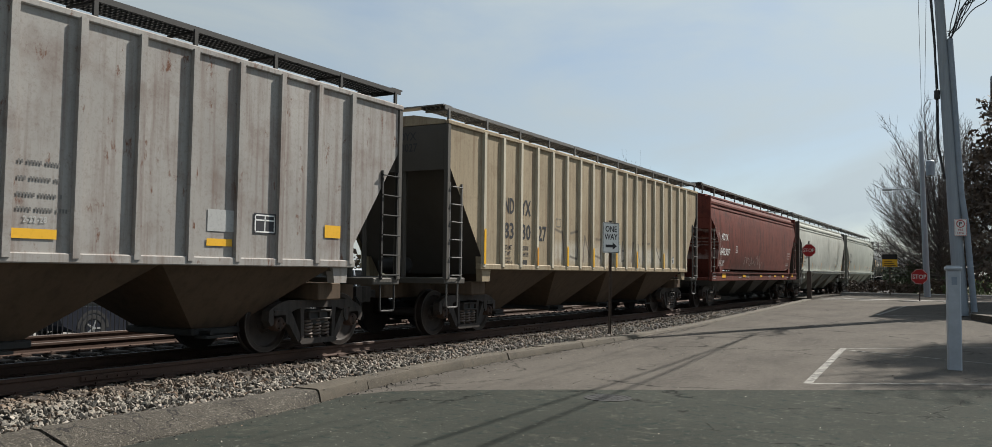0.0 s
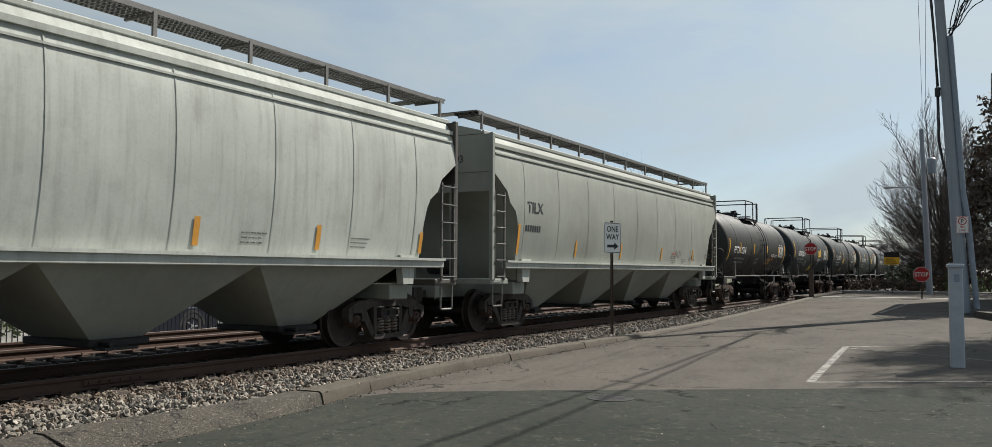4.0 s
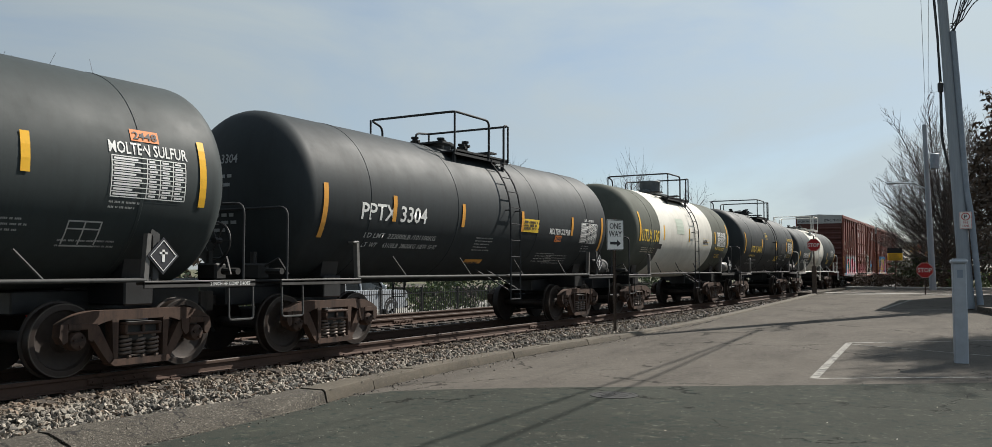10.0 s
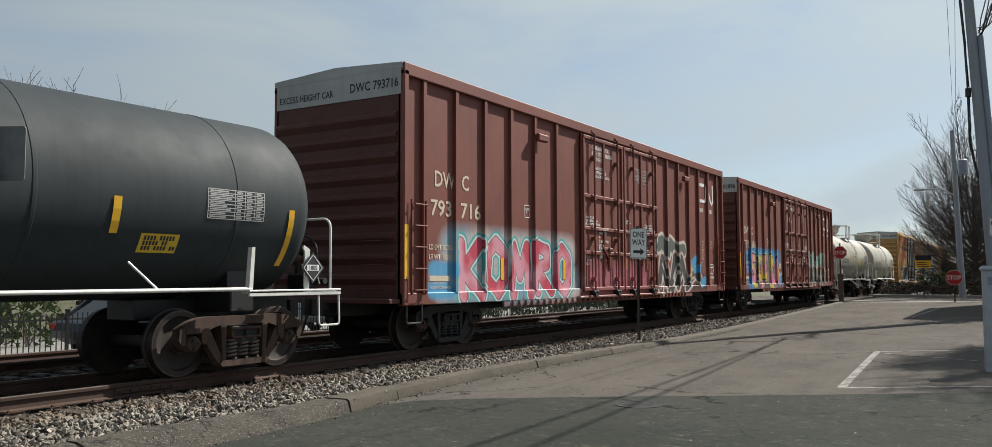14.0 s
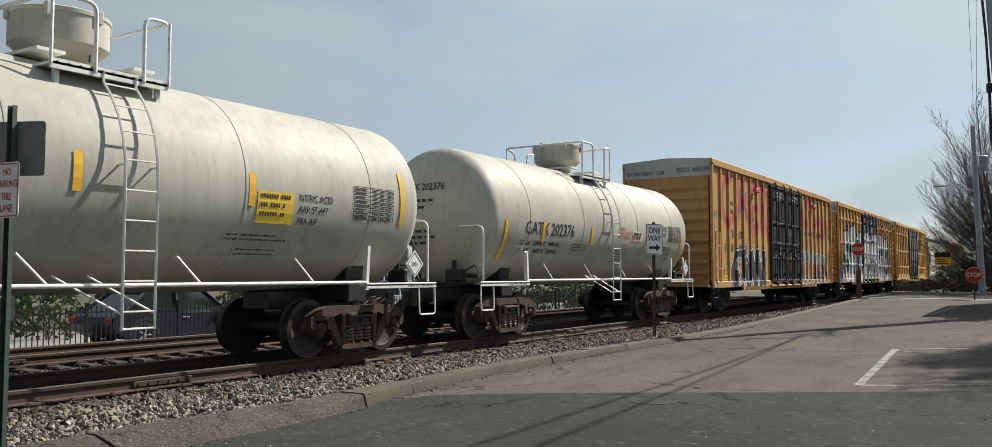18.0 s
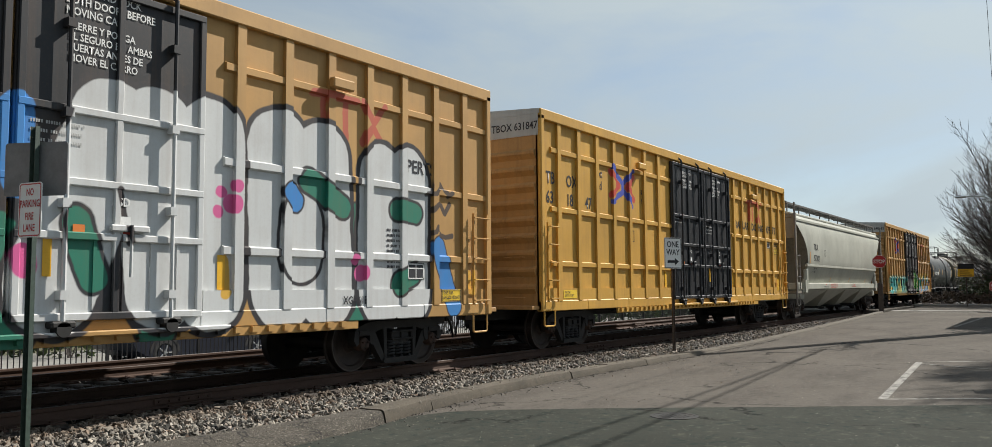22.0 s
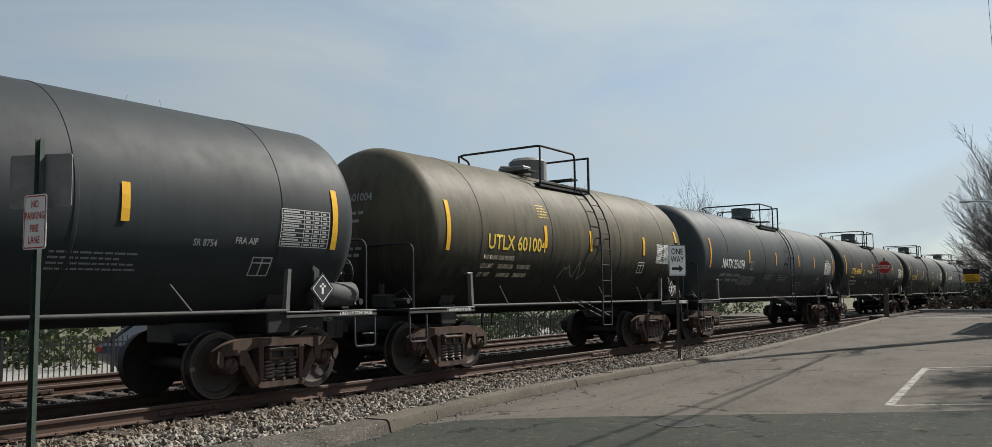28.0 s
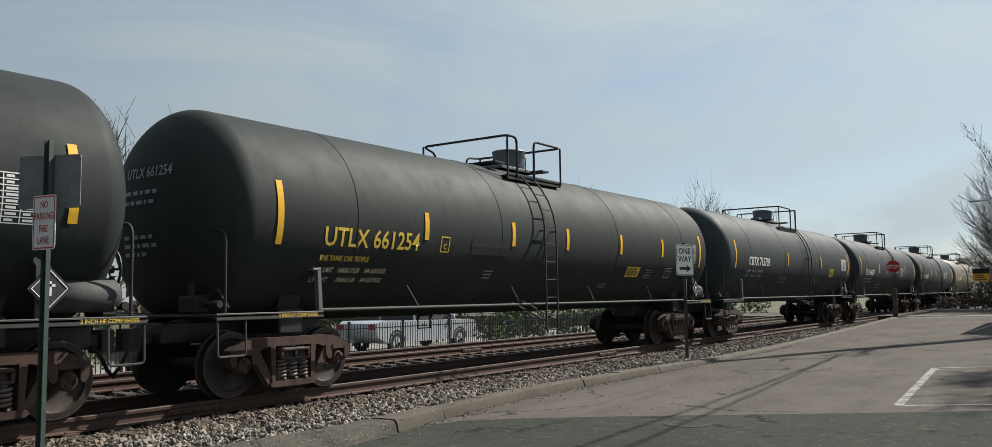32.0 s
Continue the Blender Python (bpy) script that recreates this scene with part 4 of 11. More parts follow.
def tank_car(u, L, col_mat, rail_mat, label, mark, mark_mat, r=1.46, zc=2.52, dome="valves", band=None, band_mat=None, mark_at=None, mark_w=2.05, size=0.28, stripes=None, sz=(2.62, 2.58), refl=None, code=None, bracket=True, frame_mat=None, tank_air=True, air_mat=None, smallmat=None, endmark=True, top_mat=None, lad=-0.58, plat=None, head_pow=2.7, shell_y=0.20, head=0.55, seams=(0.12, 0.36, 0.66, 0.9), dome_dy=0.0, pl=-0.2, shoes=None):
    """A tank car. y runs from 0 at the leading reflector stripe to L at the trailing one."""
    refl = refl or M_REFL
    top_mat = top_mat or (M_DKPIPE if rail_mat in (M_PIPE, M_MIDPIPE) else rail_mat)
    smallmat = smallmat or M_DIMW
    car = thing("tank_car", label, "tank car", "cars of the freight train", at=(XC, u - RUN[0][1], 0))
    TRAIN.append((car, u))
    y0, y1 = -shell_y, L + shell_y

    def head_off(rho):
        return head * (1 - (1 - min(1, (rho / r)) ** head_pow) ** 0.5) if rho < r else head
    prof = []
    for k in range(0, 15):
        rho = r * math.sin(math.pi / 2 * k / 14)
        prof.append((y0 - head + head_off(rho), max(rho, 0.001)))
    prof[-1] = (y0, r)
    for sfr in seams:
        ys = y0 + (y1 - y0) * sfr
        prof += [(ys - 0.03, r), (ys - 0.022, r + 0.007), (ys + 0.022, r + 0.007), (ys + 0.03, r)]
    prof += [(y0 + y1 - a, b) for a, b in prof[:15]][::-1]
    part("tank", Geo().lathe(prof, 72, 0, zc), col_mat, car, smooth=38)
    skin = Skin("barrel", r=r, zc=zc)
    if band:
        b0, b1 = band
        part("band", Geo().lathe([(b0, r + 0.001), (b0 + 0.003, r + 0.009), (b1 - 0.003, r + 0.009), (b1, r + 0.001)], 72, 0, zc), band_mat, car, "broad white painted band", smooth=38)
    # reflector stripes
    for y, zz, h in [(0.0, sz[0], 0.90), (L, sz[0], 0.90)] + [(v, sz[1], 0.46) for v in stripes or (L * 0.28, L * 0.42, L * 0.62, L * 0.78)]:
        part("reflector", skin.patch(Geo(), y - 0.055, y + 0.055, zz - h / 2, zz + h / 2, 0.012), refl, car)
    # sills, saddles, end platforms
    for ty in (0.65, L - 0.65):
        g = Geo().box(-1.05, 1.05, ty - 0.22, ty + 0.22, 0.86, 1.22, 0.02)
        g.prism([(-0.95, 1.2), (0.95, 1.2), (r * 0.70, zc - r * 0.66), (-r * 0.70, zc - r * 0.66)], "y", ty - 0.2, ty + 0.2)
        part("saddle", g, M_BLACK, car)
        truck(car, u, ty, frame_mat or M_RUSTY)
    for s, e in ((-1, 0.0), (1, L)):
        g = Geo().box(-0.30, 0.30, e + s * 0.98, e - s * 1.9, 0.76, 1.06, 0.02)
        part("draft_sill", g, M_BLACK, car)
        coupler(car, e + s * 0.93, s)
        g = Geo().box(-1.44, 1.44, e + s * 0.98, e + s * 0.62, 1.13, 1.17, 0.01)
        part("end_platform", g, M_BLACK, car)
        for x in (1, -1):
            g = Geo().box(x * 1.30, x * 1.47, e + s * 0.98, e - s * 0.90, 1.125, 1.165, 0.008).box(x * 1.435, x * 1.47, e + s * 0.98, e - s * 0.90, 1.085, 1.18, 0.008)
            board = part("side_board", g, M_WPIPE if rail_mat is M_WPIPE else M_BOARD, car)
            if shoes and x > 0:
                me = text_mesh("2 INCH HF COMP SHOES", 0.048, shoes, 0.95)
                for v in me.vertices:
                    v.co = (1.4715, (0.05 if s < 0 else e + 0.15) + v.co.x, 1.108 + v.co.y)
                part("lettering", me, shoes, board)
            if bracket:
                yb0 = e - s * 0.86
                g = Geo().prism([(yb0 - 0.035, 1.16), (yb0 + 0.035, 1.16), (yb0 + 0.03 + s * 0.04, 1.78), (yb0 - 0.03 + s * 0.04, 1.78)], "x", x * 1.37, x * 1.45)
                if s < 0:
                    g.box(x * 1.33, x * 1.45, yb0 + 0.0, yb0 - 0.16, 1.765, 1.80, 0.006)
                part("bracket", g, M_PIPE if rail_mat is M_MIDPIPE else rail_mat, car)
            g = Geo().tube([(x * 1.44, e + s * 0.95, 1.15), (x * 1.46, e + s * 0.95, 0.62), (x * 1.46, e + s * 0.50, 0.62), (x * 1.44, e + s * 0.50, 1.15)], 0.016, 6, 0.06)
            part("sill_step", g, rail_mat, car)
        g = Geo().tube([(1.40, e + s * 0.80, 1.15), (1.40, e + s * 0.80, 2.28), (-1.40, e + s * 0.80, 2.28), (-1.40, e + s * 0.80, 1.15)], 0.02, 7, 0.16)
        part("end_handrail", g, top_mat if rail_mat in (M_PIPE, M_MIDPIPE) else rail_mat, car, smooth=60)
        # valve gear on the end platform
        g = Geo().box(0.55, 0.95, e + s * 0.70, e + s * 0.92, 1.17, 1.42, 0.03).cyl((1.0, e + s * 0.8, 1.3), (1.3, e + s * 0.8, 1.3), 0.05, 8).cyl((0.7, e + s * 0.8, 1.4), (0.7, e + s * 0.8, 1.6), 0.05, 8)
        g.tube([(0.9, e + s * 0.82, 1.35), (1.15, e + s * 0.72, 1.5), (1.3, e + s * 0.66, 1.25)], 0.02, 5)
        part("valve_gear", g, M_UNDER, car)
        part("draft_gusset", Geo().prism([(e + s * 0.9, 1.06), (e - s * 1.2, 1.06), (e - s * 1.2, 1.5), (e - s * 0.4, 1.35)], "x", -0.28, 0.28), M_BLACK, car)
    for x in (1, -1):
        g = Geo().tube([(x * 1.43, 0.85, 1.19), (x * 1.43, L - 0.85, 1.19)], 0.028, 7)
        part("side_rail", g, rail_mat, car, smooth=60)
        for k in range(4):
            yy = L * (0.2 + 0.2 * k)
            if abs(yy - L * 0.5) < 0.5:
                continue
            g = Geo().tube([(x * 1.43, yy, 1.19), (x * (r * 0.93), yy - 0.33, 1.55)], 0.016, 5)
            part("rail_brace", g, rail_mat, car)
    brake_wheel(car, 0.75, L + 0.9, 1.75, M_BLACK)
    if tank_air:
        g = Geo().lathe([(L - 0.12, 0.001), (L - 0.11, 0.15), (L - 0.07, 0.19), (L + 0.72, 0.19), (L + 0.76, 0.15), (L + 0.77, 0.001)], 20, 1.14, 1.42)
        part("air_reservoir", g, air_mat or rail_mat, car, smooth=50)
    yq = L + pl
    g = Geo().prism([(yq - 0.13, 1.17), (yq - 0.04, 1.17), (yq - 0.03, 1.78), (yq - 0.15, 1.84), (yq - 0.17, 1.80), (yq - 0.13, 1.74)], "x", 1.40, 1.43).box(1.38, 1.44, yq - 0.16, yq + 0.1, 1.48, 1.56, 0.006)
    part("placard_bracket", g, rail_mat, car)
    placard(car, 1.455, yq, 1.50, code, dark=smallmat is not M_DKLET)
    # top platform, its railing and the ladder
    pc, pw, pz = L / 2, 1.10, 3.76 + (zc + r - 3.98) * 0.25
    plat = plat or ((-1.25, 1.0) if lad > 0.2 else ((-1.1, 1.2) if lad < -0.2 else (-0.88, 0.70)))
    ya, yb = pc + plat[0], pc + plat[1]
    yl = pc + lad
    g = Geo()
    for x in (1, -1):
        g.box(x * 0.74, x * pw, ya, yb, pz, pz + 0.03)
        for k in range(11):
            yy = ya + 0.08 + k * (yb - ya - 0.16) / 10
            g.box(x * 0.74, x * pw, yy - 0.012, yy + 0.012, pz + 0.03, pz + 0.045)
        g.box(x * (pw - 0.03), x * pw, ya, yb, pz - 0.05, pz + 0.07)
    g.box(-0.8, 0.8, ya, ya + 0.35, zc + r - 0.01, zc + r + 0.03)
    g.box(-0.8, 0.8, yb - 0.3, yb, zc + r - 0.01, zc + r + 0.03)
    part("top_platform", g, top_mat, car)
    for x in (1, -1):
        for yy in (ya + 0.08, yb - 0.14):
            part("platform_support", Geo().box(x * 0.98, x * 1.04, yy, yy + 0.06, zc + max(0.1, r * r - 1.1) ** 0.5 - 0.05, pz), top_mat, car)
    zt = pz + 0.84
    g = Geo().tube([(-pw, ya + 0.42, pz), (-pw, ya + 0.42, zt - 0.1), (-pw, ya, zt), (pw, ya, zt), (pw, yl - 0.33, zt), (pw, yl - 0.33, pz)], 0.026, 7, 0.14)
    g.tube([(pw, ya, pz), (pw, ya, zt)], 0.022, 6).tube([(-pw, ya, pz), (-pw, ya, zt)], 0.022, 6)
    part("platform_railing", g, top_mat, car, smooth=60)
    g = Geo().tube([(pw, yl + 0.33, pz), (pw, yl + 0.33, zt), (pw, yb, zt), (-pw, yb, zt), (-pw, yb - 0.55, zt - 0.05), (-pw, yb - 0.55, pz)], 0.026, 7, 0.14)
    g.tube([(pw, yb, pz), (pw, yb, zt)], 0.022, 6).tube([(-pw, yb, pz), (-pw, yb, zt)], 0.022, 6)
    part("platform_railing", g, top_mat, car, smooth=60)
    zt0 = zc + r
    if dome == "pan":
        g = Geo().lathe([(zt0 - 0.1, 0.30), (zt0 + 0.10, 0.30), (zt0 + 0.11, 0.36), (zt0 + 0.46, 0.37), (zt0 + 0.49, 0.385), (zt0 + 0.51, 0.37), (zt0 + 0.52, 0.001)], 28, 0, 0, axis="z", cy=pc + dome_dy)
        g.box(-0.5, 0.5, pc - 0.75, pc + 0.6, zt0 - 0.02, zt0 + 0.05, 0.01).box(-0.2, 0.15, pc - 0.6, pc - 0.3, zt0 + 0.04, zt0 + 0.17, 0.02)
        if smallmat is M_DKLET:
            g = Geo().lathe([(zt0 - 0.05, 0.34), (zt0 + 0.07, 0.34), (zt0 + 0.09, 0.42), (zt0 + 0.22, 0.56), (zt0 + 0.25, 0.60), (zt0 + 0.60, 0.60), (zt0 + 0.61, 0.615), (zt0 + 0.66, 0.615), (zt0 + 0.68, 0.58), (zt0 + 0.69, 0.001)], 36, 0, 0, axis="z", cy=pc - 0.15)
            for a in range(6):
                ca, sa = math.cos(a * 1.047 + 0.3), math.sin(a * 1.047 + 0.3)
                g.box(0.61 * ca - 0.04, 0.61 * ca + 0.04, pc - 0.15 + 0.61 * sa - 0.04, pc - 0.15 + 0.61 * sa + 0.04, zt0 + 0.52, zt0 + 0.70, 0.012)
        part("manway_housing", g, col_mat if smallmat is M_DKLET else M_DOME, car, smooth=40)
        g = Geo().tube([(0.38, pc + dome_dy, zt0 + 0.35), (0.46, pc + dome_dy, zt0 + 0.3), (0.44, pc + dome_dy, zt0 + 0.05)], 0.012, 5)
        part("chain", g, M_UNDER, car)
    elif dome == "box":
        g = Geo().lathe([(zt0 - 0.05, 0.45), (zt0 + 0.40, 0.45), (zt0 + 0.47, 0.36), (zt0 + 0.48, 0.001)], 12, 0, 0, axis="z", cy=pc)
        g.box(-0.35, 0.35, pc - 0.75, pc - 0.4, zt0 - 0.02, zt0 + 0.22, 0.03)
        part("manway_housing", g, M_PIPE if rail_mat in (M_PIPE, M_MIDPIPE) else col_mat, car, smooth=30)
    else:
        g = Geo().lathe([(zt0 - 0.05, 0.30), (zt0 + 0.08, 0.30), (zt0 + 0.09, 0.36), (zt0 + 0.14, 0.36), (zt0 + 0.18, 0.2), (zt0 + 0.19, 0.001)], 20, 0, 0, axis="z", cy=pc - 0.25)
        part("manway_cover", g, M_BLACK, car, smooth=30)
        for k, (x, y) in enumerate(((0.25, 0.35), (-0.2, 0.55), (0.1, 0.75), (0.35, -0.65), (-0.3, -0.7))):
            h = 0.16 + 0.06 * (k % 3)
            g = Geo().cyl((x, pc + y, zt0 - 0.06), (x, pc + y, zt0 + h), 0.06, 8).cyl((x - 0.1, pc + y, zt0 + h * 0.7), (x + 0.12, pc + y, zt0 + h * 0.7), 0.035, 8).cyl((x, pc + y, zt0 + h), (x, pc + y, zt0 + h + 0.04), 0.085, 8)
            part("valve", g, M_UNDER, car)
    for side in (1, -1):
        R = r + 0.13
        path = [(pw, pz + 0.02)] + [(R * math.cos(radians(a)), zc + R * math.sin(radians(a))) for a in (46, 36, 26, 16, 6)] + [(R, zc - 0.25), (R, 0.66)]
        g, rungs = Geo(), []
        for dy in (-0.22, 0.22):
            g.tube([(side * px, yl + dy, pzz) for px, pzz in path], 0.019, 5)
        tot = [0.0]
        for a, b in zip(path, path[1:]):
            tot.append(tot[-1] + math.hypot(a[0] - b[0], a[1] - b[1]))
        d = 0.15
        while d < tot[-1]:
            k = max(i for i in range(len(tot) - 1) if tot[i] <= d)
            f = (d - tot[k]) / (tot[k + 1] - tot[k])
            px, pzz = path[k][0] + (path[k + 1][0] - path[k][0]) * f, path[k][1] + (path[k + 1][1] - path[k][1]) * f
            rungs.append(Geo().tube([(side * px, yl - 0.22, pzz), (side * px, yl + 0.22, pzz)], 0.012, 5))
            d += 0.36
        g.tube([(side * R, yl - 0.22, 0.68), (side * R, yl + 0.22, 0.68)], 0.014, 5)
        for dy in (-0.22, 0.22):
            g.tube([(side * r * 0.99, yl + dy, zc + 0.1), (side * R, yl + dy, zc + 0.1)], 0.014, 5)
            g.tube([(side * R, yl + dy, 0.85), (side * 1.05, yl + dy - 0.55, 1.30)], 0.016, 5)
        lad = part("ladder", g, top_mat, car, smooth=60)
        for rung in rungs:
            part("rung", rung, top_mat, lad)
    # markings
    my, mz = mark_at or (1.0, 2.2)
    skin.letters(car, mark, my, mz, size, mark_mat, 0.95, width=mark_w)
    k = 3 * int(u) + 1
    if endmark:
        # tank ends stand in shade: a dimmer ink puts that into their lettering
        end_ink = smallmat if smallmat is M_DKLET else M_FADED_SHADED
        me = text_mesh(mark, 0.145, end_ink, 0.9)
        for v in me.vertices:
            x, z = -0.62 + v.co.x, zc + 0.52 + v.co.y
            v.co = (x, y0 - head + head_off(math.hypot(x, z - zc)) - 0.012, z)
        part("end_lettering", me, end_ink, car, "lettering on the tank end")
        g, rg = Geo(), random.Random(k)
        for zrow, w in ((0.28, 0.8), (0.14, 0.7), (-0.35, 0.75), (-0.47, 0.8), (-0.59, 0.55)):
            x = -0.62
            while x < -0.62 + w:
                d = rg.uniform(0.06, 0.18)
                z = zc + zrow
                g.add([(xx, y0 - head + head_off(math.hypot(xx, zz - zc)) - 0.012, zz) for xx, zz in ((x, z), (x + d, z), (x + d, z + 0.055), (x, z + 0.055))], [(0, 1, 2, 3)])
                x += d + 0.05
        tagged(part("end_small_print", g, end_ink, car), kind="stuff")
    return car, skin


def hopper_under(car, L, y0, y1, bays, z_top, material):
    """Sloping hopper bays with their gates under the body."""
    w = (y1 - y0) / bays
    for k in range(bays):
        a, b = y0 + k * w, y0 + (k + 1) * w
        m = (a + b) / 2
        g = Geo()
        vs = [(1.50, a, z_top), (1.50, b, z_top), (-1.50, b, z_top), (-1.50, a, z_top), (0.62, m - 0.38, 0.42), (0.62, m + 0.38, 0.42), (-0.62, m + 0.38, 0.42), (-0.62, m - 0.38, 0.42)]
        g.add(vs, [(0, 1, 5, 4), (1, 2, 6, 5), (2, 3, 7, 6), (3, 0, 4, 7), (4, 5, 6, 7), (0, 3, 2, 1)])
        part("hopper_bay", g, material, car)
        g = Geo().box(-0.72, 0.72, m - 0.46, m + 0.46, 0.33, 0.43, 0.015).cyl((0.6, m - 0.3, 0.38), (0.95, m - 0.3, 0.38), 0.035, 8).box(0.7, 0.95, m - 0.4, m + 0.1, 0.30, 0.34)
        part("outlet_gate", g, M_UNDER, car)


def side_ladder(car, x, ya, yb, z0, z1, n, material, name="ladder"):
    g, rungs = Geo(), []
    for y in (ya, yb):
        g.box(x - 0.02, x + 0.02, y - 0.02, y + 0.02, z0, z1)
    for k in range(n):
        z = z0 + 0.08 + (z1 - z0 - 0.16) * k / (n - 1)
        rungs.append(Geo().tube([(x, ya, z), (x + 0.05, ya + 0.03, z), (x + 0.05, yb - 0.03, z), (x, yb, z)], 0.013, 5))
    lad = part(name, g, material, car)
    for r in rungs:
        part("rung", r, material, lad)


def grab_step(car, x, y0, y1, z0, z1, material):
    part("sill_step", Geo().tube([(x, y0, z1), (x, y0, z0), (x, y1, z0), (x, y1, z1)], 0.018, 6, 0.06), material, car)


def roof_walk(car, L, xin, xout, z, material, posts=9, support=None):
    """Grated running boards along the roof with their supports."""
    for s in (1, -1):
        g = Geo()
        n = int(L / 0.075)
        for k in range(n):
            y = 0.12 + (L - 0.24) * k / (n - 1)
            g.box(s * xin, s * xout, y - 0.014, y + 0.014, z, z + 0.03)
        for j in range(6):
            x = xin + (xout - xin) * j / 5
            g.box(s * x - 0.012, s * x + 0.012, 0, L, z - (0.035 if j == 5 else 0.01), z + 0.038)
        part("running_board", g, material, car)
        for k in range(posts):
            y = 0.15 + (L - 0.3) * k / (posts - 1)
            g = Geo().box(s * xout - 0.02, s * xout + 0.02, y - 0.03, y + 0.03, z - 0.34, z)
            g.box(s * xin, s * xout, y - 0.02, y + 0.02, z - 0.05, z - 0.02)
            part("board_support", g, support or material, car)
    for e in (0.0, L - 0.18):
        part("end_board", Geo().box(-xout, xout, e - 0.06, e + 0.24, z + 0.036, z + 0.06), material, car)


def covered_hopper(u, L, mat, label, style, mark, mark_mat, end_mat=None, walk_mat=None, under_mat=None, sill_mat=None, post_mat=None):
    """A covered hopper car; style 'ribbed' (flat sides with posts), 'curved' or 'pressure' (rounded sides)."""
    end_mat, walk_mat, under_mat = end_mat or mat, walk_mat or mat, under_mat or mat
    car = thing("hopper_car", label, "hopper car", "cars of the freight train", at=(XC, u - RUN[0][1], 0))
    TRAIN.append((car, u))
    zb, zt, X = 1.45, 4.22, 1.55
    if style == "ribbed":
        def side_x(z):
            return X
        cut, zcut = 1.5, 3.55
    else:
        def side_x(z):
            k = (z - 2.9) / 1.55
            low = 0.24 * max(0.0, 2.2 - z) if style == "pressure" else 0.0
            return 1.60 - 0.17 * k * k - (0.16 * max(0, (z - 3.75) / 0.6) ** 2) - low
        cut, zcut = (1.20, 3.3) if style == "curved" else (1.82, 3.55)
        # the cut-away lower corner of the side sheets: distance from the end, height
        edge = [(0.0, 3.48), (0.15, 3.40), (0.62, 3.09), (0.76, 2.84), (1.0, 2.68), (1.10, 2.50), (1.16, 2.25), (1.20, 1.50), (99, 1.45)]
        if style == "pressure":
            edge = [(0.0, 4.14), (0.2, 3.94), (0.73, 3.62), (1.22, 3.31), (1.5, 3.02), (1.66, 2.80), (1.79, 2.40), (1.82, 1.24), (99, 1.22)]
        zt = 4.30

    def z_low(y):
        d = min(y, L - y)
        if style == "ribbed":
            return zb if d >= cut else zcut + (zb - zcut) * d / cut
        return lerp_table(edge, d)
    # side sheets
    st = [0.02, 0.15, 0.38, 0.62, 0.76, 1.0, 1.10, 1.16, cut] if style == "curved" else [0.02, 0.2, 0.45, 0.73, 0.95, 1.1, 1.22, 1.36, cut] + [cut + (L - 2 * cut) * k / 24 for k in range(1, 24)] if style == "ribbed" else [0.02, 0.2, 0.45, 0.73, 1.22, 1.5, 1.66, 1.79, cut] + [cut + (L - 2 * cut) * k / 24 for k in range(1, 24)]
    st += [L - a for a in st[:9]][::-1]
    nz = 1 if style == "ribbed" else 12
    for s in (1, -1):
        g, k0 = Geo(), 0
        for y in st:
            zl = min(z_low(y), zt - 0.05)
            for j in range(nz + 1):
                z = zl + (zt - zl) * j / nz
                g.v.append((s * side_x(z), y, z))
        for i in range(len(st) - 1):
            for j in range(nz):
                a = k0 + i * (nz + 1) + j
                g.f.append((a, a + nz + 1, a + nz + 2, a + 1))
        part("side_sheet", g, mat, car, smooth=40)
    # roof
    xr = side_x(zt)
    roof = [(-xr, zt - 0.01), (xr, zt - 0.01), (xr * 0.97, zt + 0.06), (0.75, zt + 0.20), (-0.75, zt + 0.20), (-xr * 0.97, zt + 0.06)]
    part("roof", Geo().prism(roof, "y", 0.02, L - 0.02), mat, car)
    g = Geo()
    for s in (1, -1):
        g.box(s * (xr - 0.02), s * (xr + 0.04), 0.0, L, zt - 0.03, zt + 0.06, 0.015)
        if style != "ribbed":
            g.box(s * (side_x(zt - 0.22) + 0.0), s * (side_x(zt - 0.26) + 0.055), 0.1, L - 0.1, zt - 0.28, zt - 0.2)
            if style == "curved":
                g.box(s * (side_x(zt - 0.42) - 0.01), s * (side_x(zt - 0.42) + 0.03), 0.2, L - 0.2, zt - 0.44, zt - 0.41)
    part("roof_rail", g, mat, car)
    for k in range(6):
        y = L * (k + 0.7) / 6.4
        g = Geo().lathe([(zt + 0.18, 0.34), (zt + 0.27, 0.34), (zt + 0.31, 0.25), (zt + 0.31, 0.001)], 16, 0, 0, "z", cy=y)
        part("roof_hatch", g, mat, car, smooth=40)
    if style == "ribbed":
        roof_walk(car, L, 0.95, 1.5, zt + 0.30, walk_mat, 12)
    else:
        roof_walk(car, L, 0.62, 1.22, zt + 0.44, walk_mat, 11)
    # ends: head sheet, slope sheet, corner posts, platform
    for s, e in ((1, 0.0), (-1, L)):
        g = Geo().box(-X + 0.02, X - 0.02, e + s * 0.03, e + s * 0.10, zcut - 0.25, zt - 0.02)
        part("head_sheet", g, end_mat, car)
